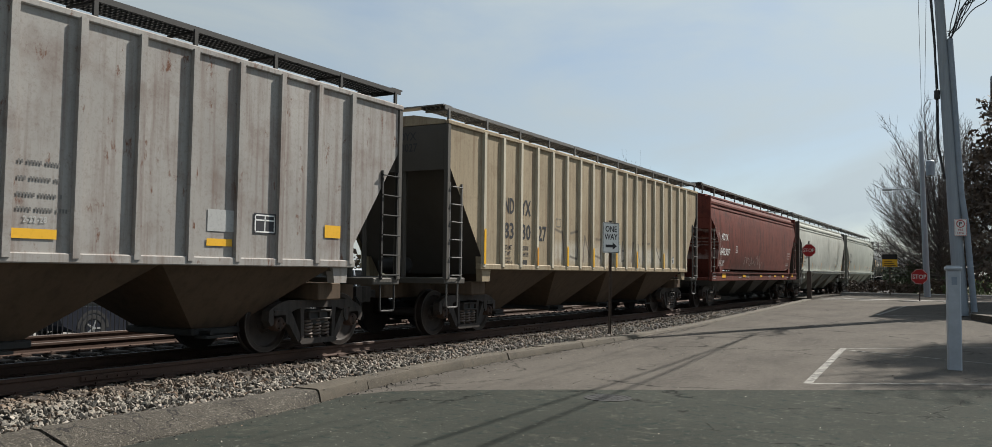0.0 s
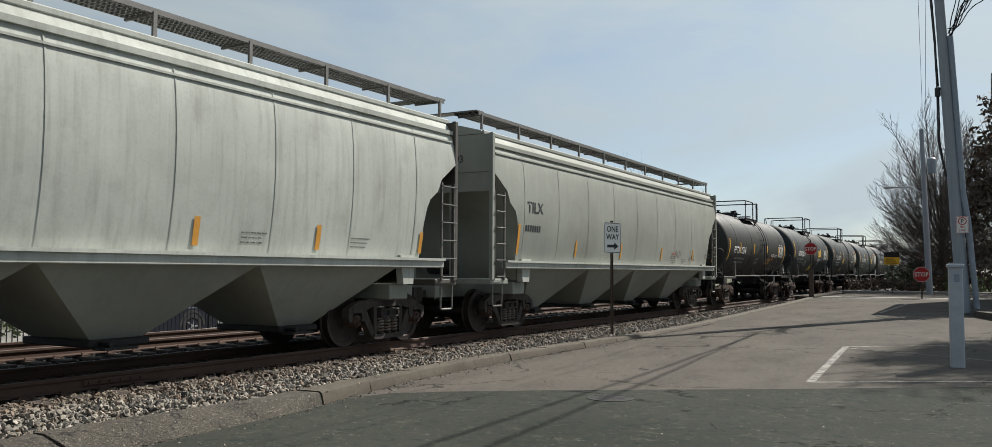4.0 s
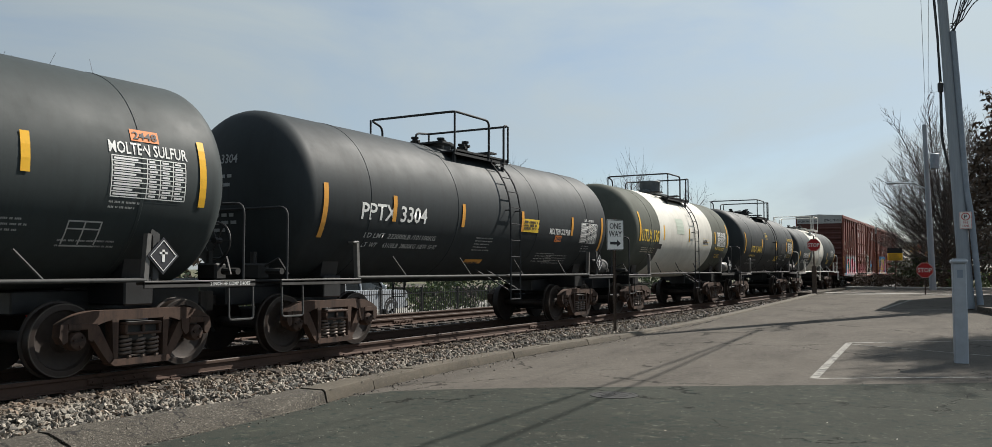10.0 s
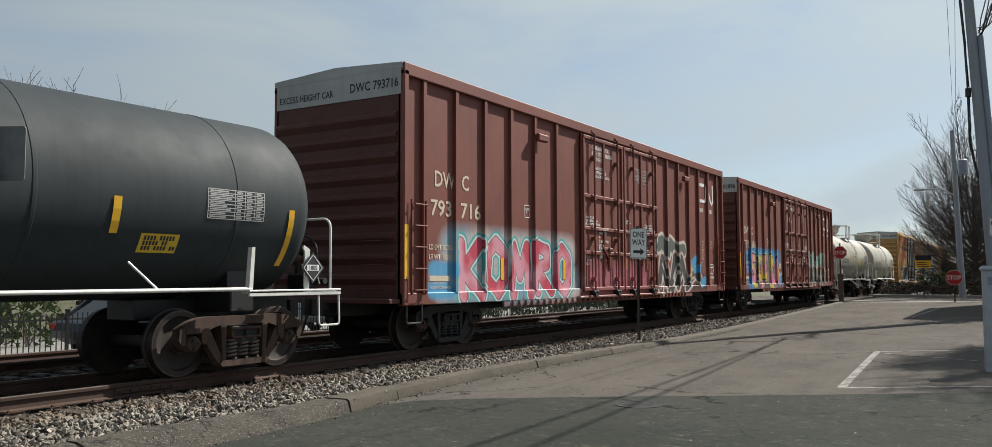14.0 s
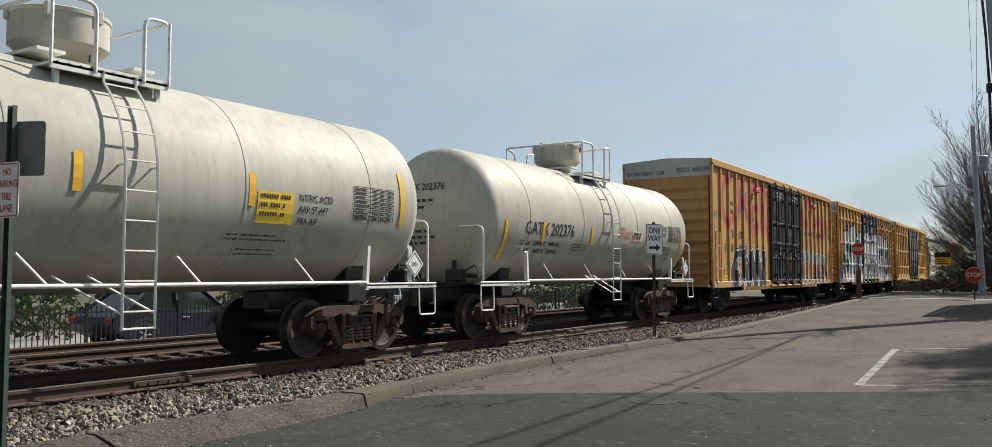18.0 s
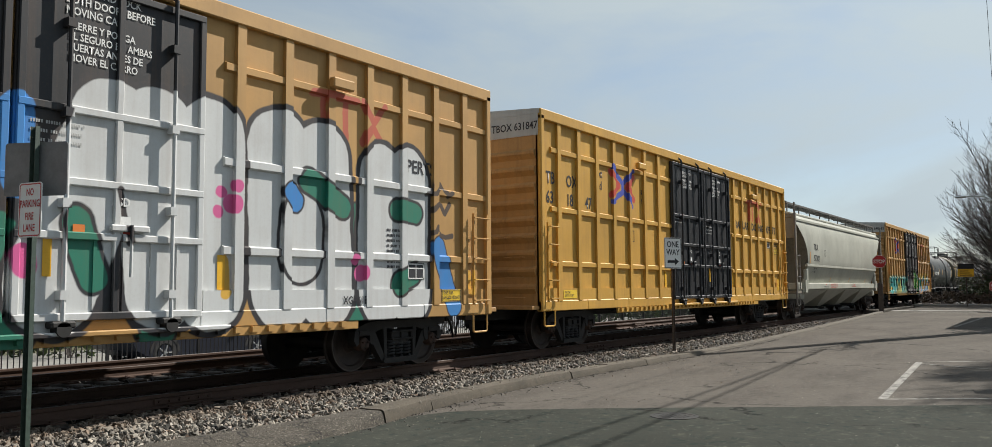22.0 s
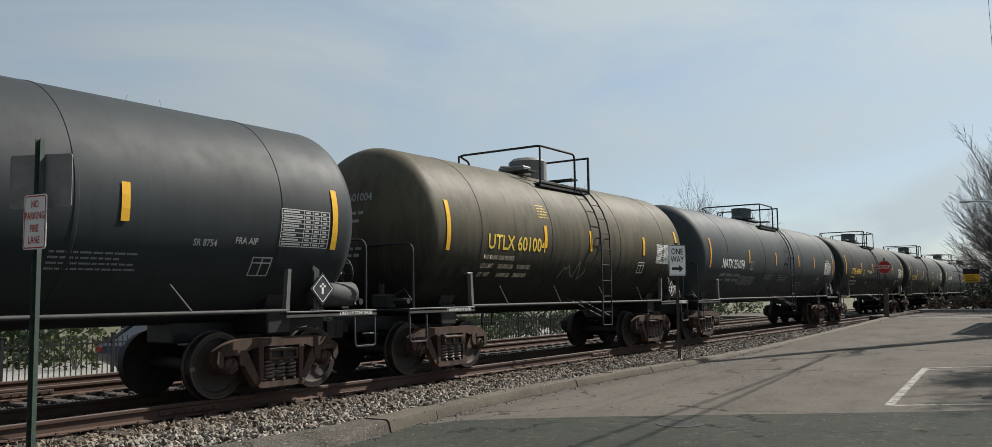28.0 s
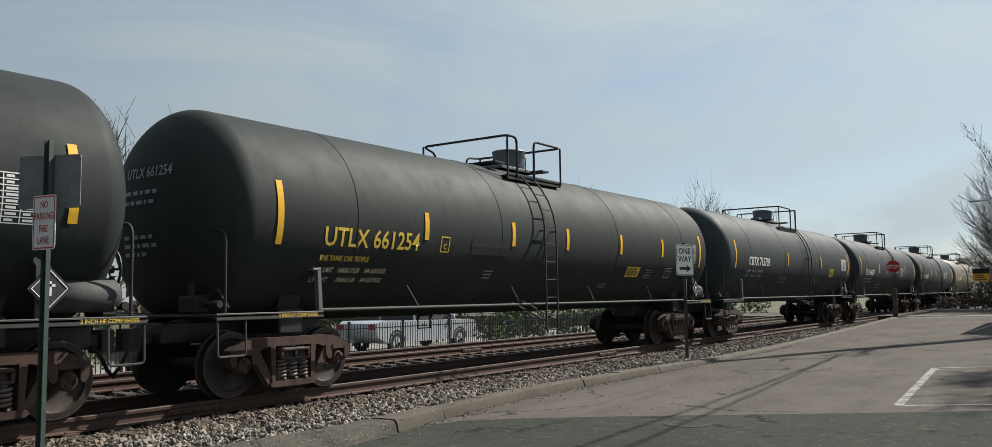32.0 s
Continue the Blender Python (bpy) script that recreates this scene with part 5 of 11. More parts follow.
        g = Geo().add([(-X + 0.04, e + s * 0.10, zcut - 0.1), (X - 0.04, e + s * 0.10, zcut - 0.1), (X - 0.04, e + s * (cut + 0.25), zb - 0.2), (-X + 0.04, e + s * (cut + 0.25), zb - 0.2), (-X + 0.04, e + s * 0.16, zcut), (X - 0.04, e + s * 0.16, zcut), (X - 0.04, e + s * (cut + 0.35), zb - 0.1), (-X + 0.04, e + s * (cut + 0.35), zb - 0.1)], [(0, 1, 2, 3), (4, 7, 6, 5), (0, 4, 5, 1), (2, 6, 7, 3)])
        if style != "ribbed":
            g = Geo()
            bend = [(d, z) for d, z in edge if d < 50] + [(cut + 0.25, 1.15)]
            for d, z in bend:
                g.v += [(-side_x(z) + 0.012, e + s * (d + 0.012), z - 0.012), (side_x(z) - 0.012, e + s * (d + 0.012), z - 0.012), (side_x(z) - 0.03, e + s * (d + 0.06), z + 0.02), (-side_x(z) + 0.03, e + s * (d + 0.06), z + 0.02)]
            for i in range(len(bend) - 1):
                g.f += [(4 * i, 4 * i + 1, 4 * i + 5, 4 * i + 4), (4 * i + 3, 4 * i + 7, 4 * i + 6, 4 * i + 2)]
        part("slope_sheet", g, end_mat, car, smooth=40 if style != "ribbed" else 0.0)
        for x in (1, -1):
            part("corner_post", Geo().box(x * (X - 0.06), x * (X + 0.03), e + s * 0.01, e + s * 0.12, 1.15, zt, 0.01), end_mat, car)
            if style == "pressure":
                part("corner_stile", Geo().box(x * (X - 0.02), x * (X + 0.04), e - s * 0.10, e - s * 0.02, 0.62, zt + 0.42, 0.008), walk_mat, car)
                side_ladder(car, x * (X + 0.01), e - s * 0.06, e + s * 0.50, 1.25, 2.66, 4, walk_mat)
            else:
                side_ladder(car, x * (X + 0.01), e + s * 0.12, e + s * 0.56, 1.15, 3.05, 6, walk_mat)
            grab_step(car, x * 1.52, e + s * 0.12, e + s * 0.52, 0.60, 1.15, walk_mat)
        for x in (0.5, -0.5):
            part("end_brace", Geo().tube([(x, e + s * 0.08, zcut), (x, e + s * 0.10, 1.1)], 0.05, 6), end_mat, car)
        g = Geo().box(-X, X, e + s * 0.0, e + s * 0.75, 1.06, 1.18, 0.015)
        part("end_platform", g, end_mat, car)
        g = Geo().box(-0.32, 0.32, e - s * 0.25, e + s * 2.4, 0.76, 1.08, 0.02)
        part("draft_sill", g, under_mat, car)
        coupler(car, e - s * 0.25, -s)
        g = Geo().lathe([(0.25, 0.001), (0.28, 0.12), (0.32, 0.16), (0.95, 0.16), (1.0, 0.1), (1.01, 0.001)], 16, 0, 0, "x", cy=e + s * 0.45)
        for v in range(len(g.v)):
            g.v[v] = (g.v[v][0] - 0.6, g.v[v][1] + (s * 0.4 if style == "pressure" else 0.0), g.v[v][2] + (2.0 if style == "pressure" else 1.42))
        part("air_reservoir", g, end_mat if style == "pressure" else M_UNDER, car, smooth=50)
        truck(car, u, e + s * 1.62, M_IRON)
        g = Geo().box(-1.35, 1.35, e + s * 1.35, e + s * 1.9, 0.82, 1.1, 0.02)
        part("body_bolster", g, under_mat, car)
        for x in (1, -1):
            part("bolster_web", Geo().prism([(e + s * 1.45, 1.1), (e + s * 1.75, 1.1), (e + s * 1.85, 1.62), (e + s * 1.40, 1.62)], "x", x * 1.40, x * 1.54), sill_mat or mat, car)
    brake_wheel(car, -0.7, L + 0.1, 2.2, end_mat)
    # sills and bays
    if style == "ribbed":
        for s in (1, -1):
            part("side_sill", Geo().box(s * 1.46, s * 1.60, 1.3, L - 1.3, zb - 0.10, zb + 0.02, 0.015), mat, car)
        hopper_under(car, L, 1.75, L - 1.75, 4 if L > 16.5 else 3, zb - 0.08, under_mat)
    elif style == "curved":
        z0, z1 = (1.04, 1.36) if sill_mat and sill_mat.name.startswith("red") else (1.40, 1.56)
        for s in (1, -1):
            g = Geo().box(s * 1.50, s * 1.62, 0.02 if z0 < 1.2 else 0.55, L - (0.02 if z0 < 1.2 else 0.55), z0, z1, 0.012)
            g.box(s * 1.44, s * 1.66, 0.02 if z0 < 1.2 else 0.55, L - (0.02 if z0 < 1.2 else 0.55), z1 - 0.03, z1 + 0.015)
            part("side_sill", g, sill_mat or mat, car)
        hopper_under(car, L, 1.85, L - 1.85, 4, 1.42, under_mat)
    else:
        for s in (1, -1):
            part("side_sill", Geo().box(s * 1.15, s * 1.50, 1.75, L - 1.75, 1.24, 1.48, 0.015), sill_mat or mat, car)
            for e, y in ((1, 0.0), (-1, L)):
                part("sill_bracket", Geo().box(s * 1.38, s * 1.54, y + e * 1.70, y + e * 1.93, 1.20, 2.06, 0.03), sill_mat or mat, car)
                part("step_box", Geo().box(s * 1.20, s * 1.52, y + e * 0.02, y + e * 0.92, 1.22, 1.50, 0.03), sill_mat or mat, car)
            part("side_girth", Geo().box(s * 1.46, s * 1.575, 1.7, L - 1.7, 2.16, 2.30, 0.03), sill_mat or mat, car)
        hopper_under(car, L, 1.75, L - 1.75, 4, 1.22, under_mat)
    skin = Skin("flat", x=X) if style == "ribbed" else Skin("fn", fn=side_x)
    a, b = mark
    if style == "ribbed":
        n = 18
        for k in range(n):
            y = 1.42 + (L - 2.84) * k / (n - 1)
            for s in (1, -1):
                part("side_post", Geo().prism([(s * X, y - 0.05), (s * (X + 0.065), y - 0.048), (s * (X + 0.065), y + 0.045), (s * X, y + 0.05)], "z", zb - 0.04, zt), post_mat or mat, car)
    else:
        for k in range(9):
            y = cut + 0.25 + (L - 2 * cut - 0.5) * k / 8
            g = Geo()
            skin.patch(g, y - 0.012, y + 0.012, zb + 0.15, zt - 0.32, 0.006)
            part("panel_seam", g, mat, car)
    me = text_mesh(a + "\n" + b, 0.16, mark_mat, 0.9)
    for v in me.vertices:
        v.co = (0.22 + v.co.x, 0.024, 3.92 + v.co.y)
    part("end_lettering", me, mark_mat, car)
    return car, skin


def box_car(u, L, mat, label, style, roof_mat, door_mat, mark, mark_mat, end_mat=None):
    """A high-cube box car; style 'brown' or 'posts' (upright posts) or 'grid' (posts and cross ribs)."""
    mats, cells = mat, bays(L)

    def at_y(y):
        return next(m for m, (a, b) in zip(mats, cells) if a <= y <= b)
    car = thing("box_car", label, "box car", "cars of the freight train", at=(XC, u - RUN[0][1], 0))
    TRAIN.append((car, u))
    X, zb, zt = 1.50, 1.02, 5.0
    d0, d1 = 7.05, L - 6.50
    for s in (1, -1):
        for a, b in cells:
            a, b = max(a, 0.03), min(b, L - 0.03)
            part("side_panel", Geo().box(s * (X - 0.05), s * X, a, b, zb, zt), at_y((a + b) / 2), car)
        part("top_chord", Geo().box(s * (X - 0.02), s * (X + 0.09), 0.0, L, zt - 0.10, zt + 0.125, 0.015), mats[0], car)
        for a, b in cells:
            a, b = max(a, 0.0), min(b, L)
            part("side_sill", Geo().box(s * (X - 0.03), s * (X + 0.06), a, b, 0.86, zb + 0.06, 0.015), at_y((a + b) / 2), car)
        if style == "grid":
            g = Geo().box(s * (X + 0.0), s * (X + 0.05), 3.6, L - 3.6, 0.74, 0.88, 0.01)
        else:
            g = Geo().box(s * (X + 0.0), s * (X + 0.05), 3.4, L - 3.4, 0.74, 0.90, 0.01)
        n = int((L - 7.4) / 0.28)
        for k in range(n):
            y = 3.7 + k * 0.28
            g.box(s * (X + 0.045), s * (X + 0.10), y, y + 0.12, 0.78, 0.86)
        part("lower_sill", g, mats[3], car)
        for y in (0.0, L):
            e = 1 if y == 0 else -1
            part("corner_post", Geo().box(s * (X - 0.06), s * (X + 0.09), y + e * 0.0, y + e * 0.14, 0.86, zt, 0.02), at_y(y), car)
        p0, dp, n = {"brown": (0.64, 1.03, 6), "posts": (1.02, 0.86, 7), "grid": (0.81, 0.90, 7)}[style]
        for a, b in ((0.14, d0), (d1, L - 0.14)):
            for k in range(n):
                y = p0 + dp * k if a < 1 else L - p0 - (dp - 0.05) * k
                w, d = (0.075, 0.068) if style == "grid" else ((0.050, 0.072) if style == "brown" else (0.065, 0.060))
                part("side_post", Geo().prism([(s * X, y - w), (s * (X + d), y - w), (s * (X + d), y + w * 0.95), (s * X, y + w)], "z", zb + 0.05, zt - 0.1), at_y(y), car)
            if style == "grid":
                for z, (ca, cb) in [(z, cell) for z in (1.86, 3.03, 4.30) for cell in cells]:
                    ca, cb = max(ca, a + 0.35), min(cb, b)
                    if cb > ca:
                        part("cross_rib", Geo().prism([(s * X, z - 0.07), (s * (X + 0.05), z - 0.045), (s * (X + 0.05), z + 0.045), (s * X, z + 0.07)], "y", ca, cb), at_y((ca + cb) / 2), car)
                for ca, cb in cells:
                    ca, cb = max(ca, a + 0.05), min(cb, b)
                    if cb > ca:
                        part("lower_panel", Geo().box(s * X, s * (X + 0.045), ca, cb, zb + 0.06, zb + 0.32), at_y((ca + cb) / 2), car)
        # ladders and steps
        for e, y in ((1, 0.0), (-1, L)):
            side_ladder(car, s * (X + 0.11), y + e * 0.20, y + e * 0.62, 1.05, 2.72, 5, at_y(y))
            grab_step(car, s * (X + 0.05), y + e * 0.12, y + e * 0.56, 0.55, 0.90, at_y(y) if style == "grid" else M_UNDER)
        # the two door leaves of each side
        for da, db in ((d0, (d0 + d1) / 2 - 0.02), ((d0 + d1) / 2 + 0.02, d1)):
            door = part("door", Geo().box(s * (X + 0.02), s * (X + 0.075), da, db, 1.02, 4.86, 0.012), door_mat, car, "plug door leaf with lock rods")
            g = Geo()
            for z in (1.06, 1.95, 2.55, 3.35, 4.80):
                g.box(s * (X + 0.07), s * (X + 0.12), da + 0.02, db - 0.02, z - 0.045, z + 0.045, 0.012)
            for y in (da + 0.06, db - 0.06, (da + db) / 2):
                g.box(s * (X + 0.07), s * (X + 0.115), y - 0.045, y + 0.045, 1.05, 4.84, 0.012)
            for kk in range(6):
                g.box(s * (X + 0.07), s * (X + 0.09), da + 0.2 + kk * 0.36, da + 0.24 + kk * 0.36, 1.1, 1.92)
            part("door_rib", g, door_mat, door)
            for y in (da + 0.55, db - 0.5):
                g = Geo().tube([(s * (X + 0.16), y, 0.98), (s * (X + 0.16), y, 4.92)], 0.026, 7)
                for z in (1.3, 2.3, 3.3, 4.3):
                    g.box(s * (X + 0.07), s * (X + 0.19), y - 0.05, y + 0.05, z - 0.05, z + 0.05)
                g.tube([(s * (X + 0.16), y, 4.9), (s * (X + 0.06), y, 5.02)], 0.026, 6)
                part("lock_rod", g, door_mat, door)
                g = Geo().cyl((s * (X + 0.05), y, 0.93), (s * (X + 0.20), y, 0.93), 0.085, 12).box(s * (X + 0.05), s * (X + 0.2), y - 0.14, y + 0.14, 0.94, 1.02, 0.02)
                part("door_roller", g, M_UNDER, door)
            g = Geo().box(s * (X + 0.09), s * (X + 0.15), (da + db) / 2 - 0.1, (da + db) / 2 + 0.4, 2.02, 2.10, 0.015).tube([(s * (X + 0.16), (da + db) / 2 + 0.15, 2.1), (s * (X + 0.16), (da + db) / 2 + 0.15, 1.5)], 0.02, 6)
            part("door_handle", g, door_mat, door)
        part("door_track", Geo().box(s * (X + 0.02), s * (X + 0.17), d0 - 0.3, d1 + 0.4, 0.84, 0.90, 0.012), mats[3], car)
        # load-restraint vents near the roof
        for y in (d0 - 2.35, d1 + 2.2):
            part("vent_box", Geo().box(s * (X + 0.07), s * (X + 0.19), y, y + 0.45, 4.36, 4.52, 0.02), at_y(y), car)
    n = 16
    g = Geo().prism([(-X - 0.01, zt + 0.02), (X + 0.01, zt + 0.02), (X + 0.01, zt + 0.115), (0, zt + 0.20), (-X - 0.01, zt + 0.115)], "y", 0.0, L)
    for k in range(n):
        y = L * (k + 0.5) / n
        g.prism([(-X + 0.05, zt + 0.12), (X - 0.05, zt + 0.12), (0, zt + 0.235)], "y", y - 0.04, y + 0.04)
    part("roof", g, roof_mat, car)
    part("floor", Geo().box(-X, X, 0.05, L - 0.05, 0.95, 1.03), M_UNDER, car)
    part("centre_sill", Geo().box(-0.33, 0.33, -0.2, L + 0.2, 0.66, 0.96, 0.02), M_UNDER, car)
    for k in range(5):
        part("cross_bearer", Geo().box(-1.45, 1.45, L * (k + 1.8) / 7.6 - 0.08, L * (k + 1.8) / 7.6 + 0.08, 0.78, 0.96), M_UNDER, car)
    for s, e in ((1, 0.0), (-1, L)):
        g = Geo().box(-X, X, e, e + s * 0.06, 0.9, zt - 0.02)
        part("end_wall", g, end_mat, car)
        for k in range(9):
            z = 1.35 + 0.355 * k
            part("end_corrugation", Geo().prism([(e, z - 0.13), (e - s * 0.075, z - 0.02), (e - s * 0.075, z + 0.03), (e, z + 0.09)], "x", -X + 0.04, X - 0.06), end_mat, car)
        part("end_banner", Geo().box(-X + 0.01, X + 0.02, e - s * 0.004, e - s * 0.016, zt - 0.44, zt + 0.02), M_BANNER, car, "pale grey band under the roof")
        part("end_cap", Geo().prism([(-X - 0.05, zt + 0.02), (X + 0.05, zt + 0.02), (X + 0.05, zt + 0.12), (0, zt + 0.21), (-X - 0.05, zt + 0.12)], "y", e - s * 0.02, e + s * 0.02), M_BANNER, car)
        part("end_platform", Geo().box(-X, X, e - s * 0.28, e + s * 0.02, 0.90, 0.98, 0.01), end_mat, car)
        coupler(car, e - s * 0.2, -s)
        for k in range(4):
            z = 1.15 + 0.42 * k
            part("grab_iron", Geo().tube([(X - 0.75, e - s * 0.08, z), (X - 0.75, e - s * 0.16, z), (X - 0.3, e - s * 0.16, z), (X - 0.3, e - s * 0.08, z)], 0.012, 5), end_mat, car)
        # darker truck steel than elsewhere: the box body's shade is put into the colour
        truck(car, u, e + s * 2.1, M_UNDER, M_DKPIPE)
    brake_wheel(car, -0.7, L + 0.22, 2.4, M_UNDER)
    skin = Skin("flat", x=X)
    if mark:
        me = text_mesh("EXCESS HEIGHT CAR", 0.12, M_DKLET, 0.85)
        for v in me.vertices:
            v.co = (-X + 0.08 + v.co.x, -0.02, zt - 0.33 + v.co.y)
        part("end_lettering", me, M_DKLET, car, "painted lettering excess height car")
        me = text_mesh(mark, 0.16, M_DKLET, 0.85)
        for v in me.vertices:
            v.co = (0.35 + v.co.x, -0.02, zt - 0.30 + v.co.y)
        part("end_lettering", me, M_DKLET, car)
    return car, skin


def key_wheels():
    """Wheels roll while their car is near; far off their turning cannot be told."""
    ts = [t for t, s in RUN]
    ss = [s for t, s in RUN]
    for w, u, seat in WHEELS:
        rows, ang0 = [], None
        for k in range(0, 961):
            t = k / 30.0
            s = float(np.interp(t, ts, ss))
            y = u - s
            if 1.5 < y < 27.0:
                rows.append((t, s / WR))
        if len(rows) < 2:
            continue
        a0, a1 = rows[0][1], rows[-1][1]
        full = ([(0.0, a0)] if rows[0][0] > 0.05 else []) + rows + ([(32.0, a1)] if rows[-1][0] < 31.95 else [])
        walk(w, [(t, Matrix.LocRotScale(Vector(seat), Euler((a % (2 * math.pi), 0, 0)), None)) for t, a in full])


# ---- sprayed lettering on the car sides ----
GLYPH = {
    "S": [[(0.95, 0.86), (0.6, 1), (0.12, 0.85), (0.2, 0.58), (0.82, 0.42), (0.86, 0.14), (0.45, 0), (0.04, 0.1)]],
    "O": [[(0.5, 1), (0.1, 0.8), (0.05, 0.25), (0.5, 0), (0.92, 0.25), (0.9, 0.8), (0.5, 1)]],
    "C": [[(0.95, 0.85), (0.5, 1), (0.08, 0.7), (0.08, 0.3), (0.5, 0), (0.95, 0.15)]],
    "E": [[(0.9, 1), (0.1, 0.95), (0.1, 0.05), (0.92, 0)], [(0.1, 0.5), (0.7, 0.52)]],
    "F": [[(0.95, 1), (0.1, 0.95), (0.15, 0)], [(0.1, 0.55), (0.75, 0.55)]],
    "R": [[(0.1, 0), (0.1, 1), (0.8, 0.9), (0.8, 0.6), (0.15, 0.5), (0.95, 0)]],
    "P": [[(0.12, 0), (0.12, 0.95), (0.85, 0.9), (0.85, 0.5), (0.15, 0.45)]],
    "T": [[(0, 0.95), (1, 0.95)], [(0.5, 0.95), (0.5, 0)]],
    "A": [[(0, 0), (0.5, 1), (1, 0)], [(0.25, 0.4), (0.75, 0.4)]],
    "M": [[(0, 0), (0.12, 1), (0.5, 0.4), (0.88, 1), (1, 0)]],
    "N": [[(0.05, 0), (0.05, 1), (0.95, 0), (0.95, 1)]],
    "K": [[(0.1, 1), (0.1, 0)], [(0.95, 1), (0.2, 0.5), (1, 0)]],
    "U": [[(0.05, 1), (0.08, 0.2), (0.5, 0), (0.92, 0.2), (0.95, 1)]],
    "I": [[(0.5, 1), (0.5, 0)]],
    "L": [[(0.15, 1), (0.15, 0), (0.9, 0)]],
    "D": [[(0.1, 0), (0.1, 1), (0.7, 0.85), (0.9, 0.5), (0.7, 0.1), (0.1, 0)]],
    "Q": [[(0.5, 1), (0.08, 0.6), (0.1, 0.2), (0.5, 0), (0.9, 0.3), (0.9, 0.75), (0.5, 1)], [(0.5, 0.35), (1.05, -0.05)]],
}


def word(text, y0, y1, z0, z1, lean=0.0):
    """The strokes of a word as pairs of points on the side."""
    out, n = [], len(text)
    w = (y1 - y0) / n
    for i, ch in enumerate(text):
        for line in GLYPH[ch]:
            pts = [(y0 + w * (i + 0.12 + 0.76 * a) + lean * (b - 0.5), z0 + (z1 - z0) * (b + (0.05 if i % 2 else 0))) for a, b in line]
            out += list(zip(pts, pts[1:]))
    return out


def scrawl(seed, y0, y1, z0, z1, n):
    """A loose hand-drawn scribble."""
    rg = random.Random(seed)
    pts = []
    for i in range(n):
        y = y0 + (y1 - y0) * (i + rg.uniform(-0.6, 0.6)) / n
        pts.append((y, z0 + (z1 - z0) * (rg.random() if i % 2 else rg.random() * 0.5 + (0.5 if i % 4 else 0))))
    return list(zip(pts, pts[1:]))


def spray(groups):
    """Paint over a body: each group is (strokes, radius, fill, line colour, line width, cover, soft);
    a list of (colour, width) in place of the line colour draws several outlines, widest first."""
    def extra(q, c):
        sep = q.n("SeparateXYZ", Vector=q.co)
        wob = q.n("TexNoise", Vector=q.co, Scale=2.2, Detail=3.0)
        wv = q.n("VectorMath", **{})
        wv.operation = "MULTIPLY_ADD"
        q.put(wv.inputs[0], wob.outputs["Color"])
        wv.inputs[1].default_value, wv.inputs[2].default_value = (0.0, 0.10, 0.10), (0.0, -0.05, -0.05)
        flat = q.n("CombineXYZ", X=0.0, Y=sep.outputs[1], Z=sep.outputs[2])
        pv = q.n("VectorMath")
        pv.operation = "ADD"
        q.put(pv.inputs[0], flat.outputs[0])
        q.put(pv.inputs[1], wv.outputs[0])
        near_side = q.math("GREATER_THAN", sep.outputs[0], 0.0)
        for segs, r, fill, line, lw, cover, soft in groups:
            d = None
            for (ay, az), (by, bz) in segs:
                pa = q.n("VectorMath")
                pa.operation = "SUBTRACT"
                q.put(pa.inputs[0], pv.outputs[0])
                pa.inputs[1].default_value = (0, ay, az)
                ba = (0, by - ay, bz - az)
                l2 = max(1e-6, ba[1] ** 2 + ba[2] ** 2)
                dt = q.n("VectorMath")
                dt.operation = "DOT_PRODUCT"
                q.put(dt.inputs[0], pa.outputs[0])
                dt.inputs[1].default_value = (0, ba[1] / l2, ba[2] / l2)
                h = q.math("ADD", dt.outputs["Value"], 0.0, clamp=True)
                sc = q.n("VectorMath")
                sc.operation = "SCALE"
                sc.inputs[0].default_value = ba
                q.put(sc.inputs["Scale"], h)
                ds = q.n("VectorMath")
                ds.operation = "DISTANCE"
                q.put(ds.inputs[0], pa.outputs[0])
                q.put(ds.inputs[1], sc.outputs[0])
                d = ds.outputs["Value"] if d is None else q.math("MINIMUM", d, ds.outputs["Value"])
            if callable(fill):
                fill = fill(q, sep)
            if callable(cover):
                cover = cover(q)
            for line, lw in line if isinstance(line, list) else ([(line, lw)] if line is not None else []):
                m = q.math("MULTIPLY", q.math("MULTIPLY", q.ramp(d, r + lw - 0.01, r + lw + 0.012 + soft, 1, 0), near_side), cover)
                c = q.mix(m, c, line)
            m = q.math("MULTIPLY", q.math("MULTIPLY", q.ramp(d, r - 0.008 - soft, r + 0.012 + soft, 1, 0), near_side), cover)
            c = q.mix(m, c, fill)
        return c
    return extra


def two_tone(a, b, scale=1.3, lo=0.42, hi=0.58):
    return lambda q, sep: q.mix(q.ramp(q.noise(scale, 2, 0.5), lo, hi), a, b)


def bar(y0, y1, z, zz=None):
    return [((y0, z), (y1, z if zz is None else zz))]


def streaked(full, lo=0.50, hi=0.70):
    """Paint that has run and been scraped into upright streaks."""
    return lambda q: q.math("MULTIPLY", q.ramp(q.noise(9.0, 4, 0.6, stretch=(1.0, 1.6, 0.07)), lo, hi, 1.0, 0.12), full)


def speckled(a, b, c):
    """Two blended colours with round drops of a third."""
    return lambda q, sep: q.mix(q.ramp(q.noise(3.4, 1, 0.4, off=(3, 1, 7)), 0.60, 0.63), q.mix(q.ramp(q.noise(1.0, 1, 0.4), 0.44, 0.56), a, b), c)


def lines(*runs):
    """Joined strokes, each given by the points it passes."""
    return [pair for run in runs for pair in zip(run, run[1:])]


def by_height(a, b, z0, z1):
    return lambda q, sep: q.mix(q.ramp(q.math("ADD", sep.outputs[2], q.math("MULTIPLY", q.noise(3.0), 0.5)), z0 + 0.25, z1 + 0.25), a, b)


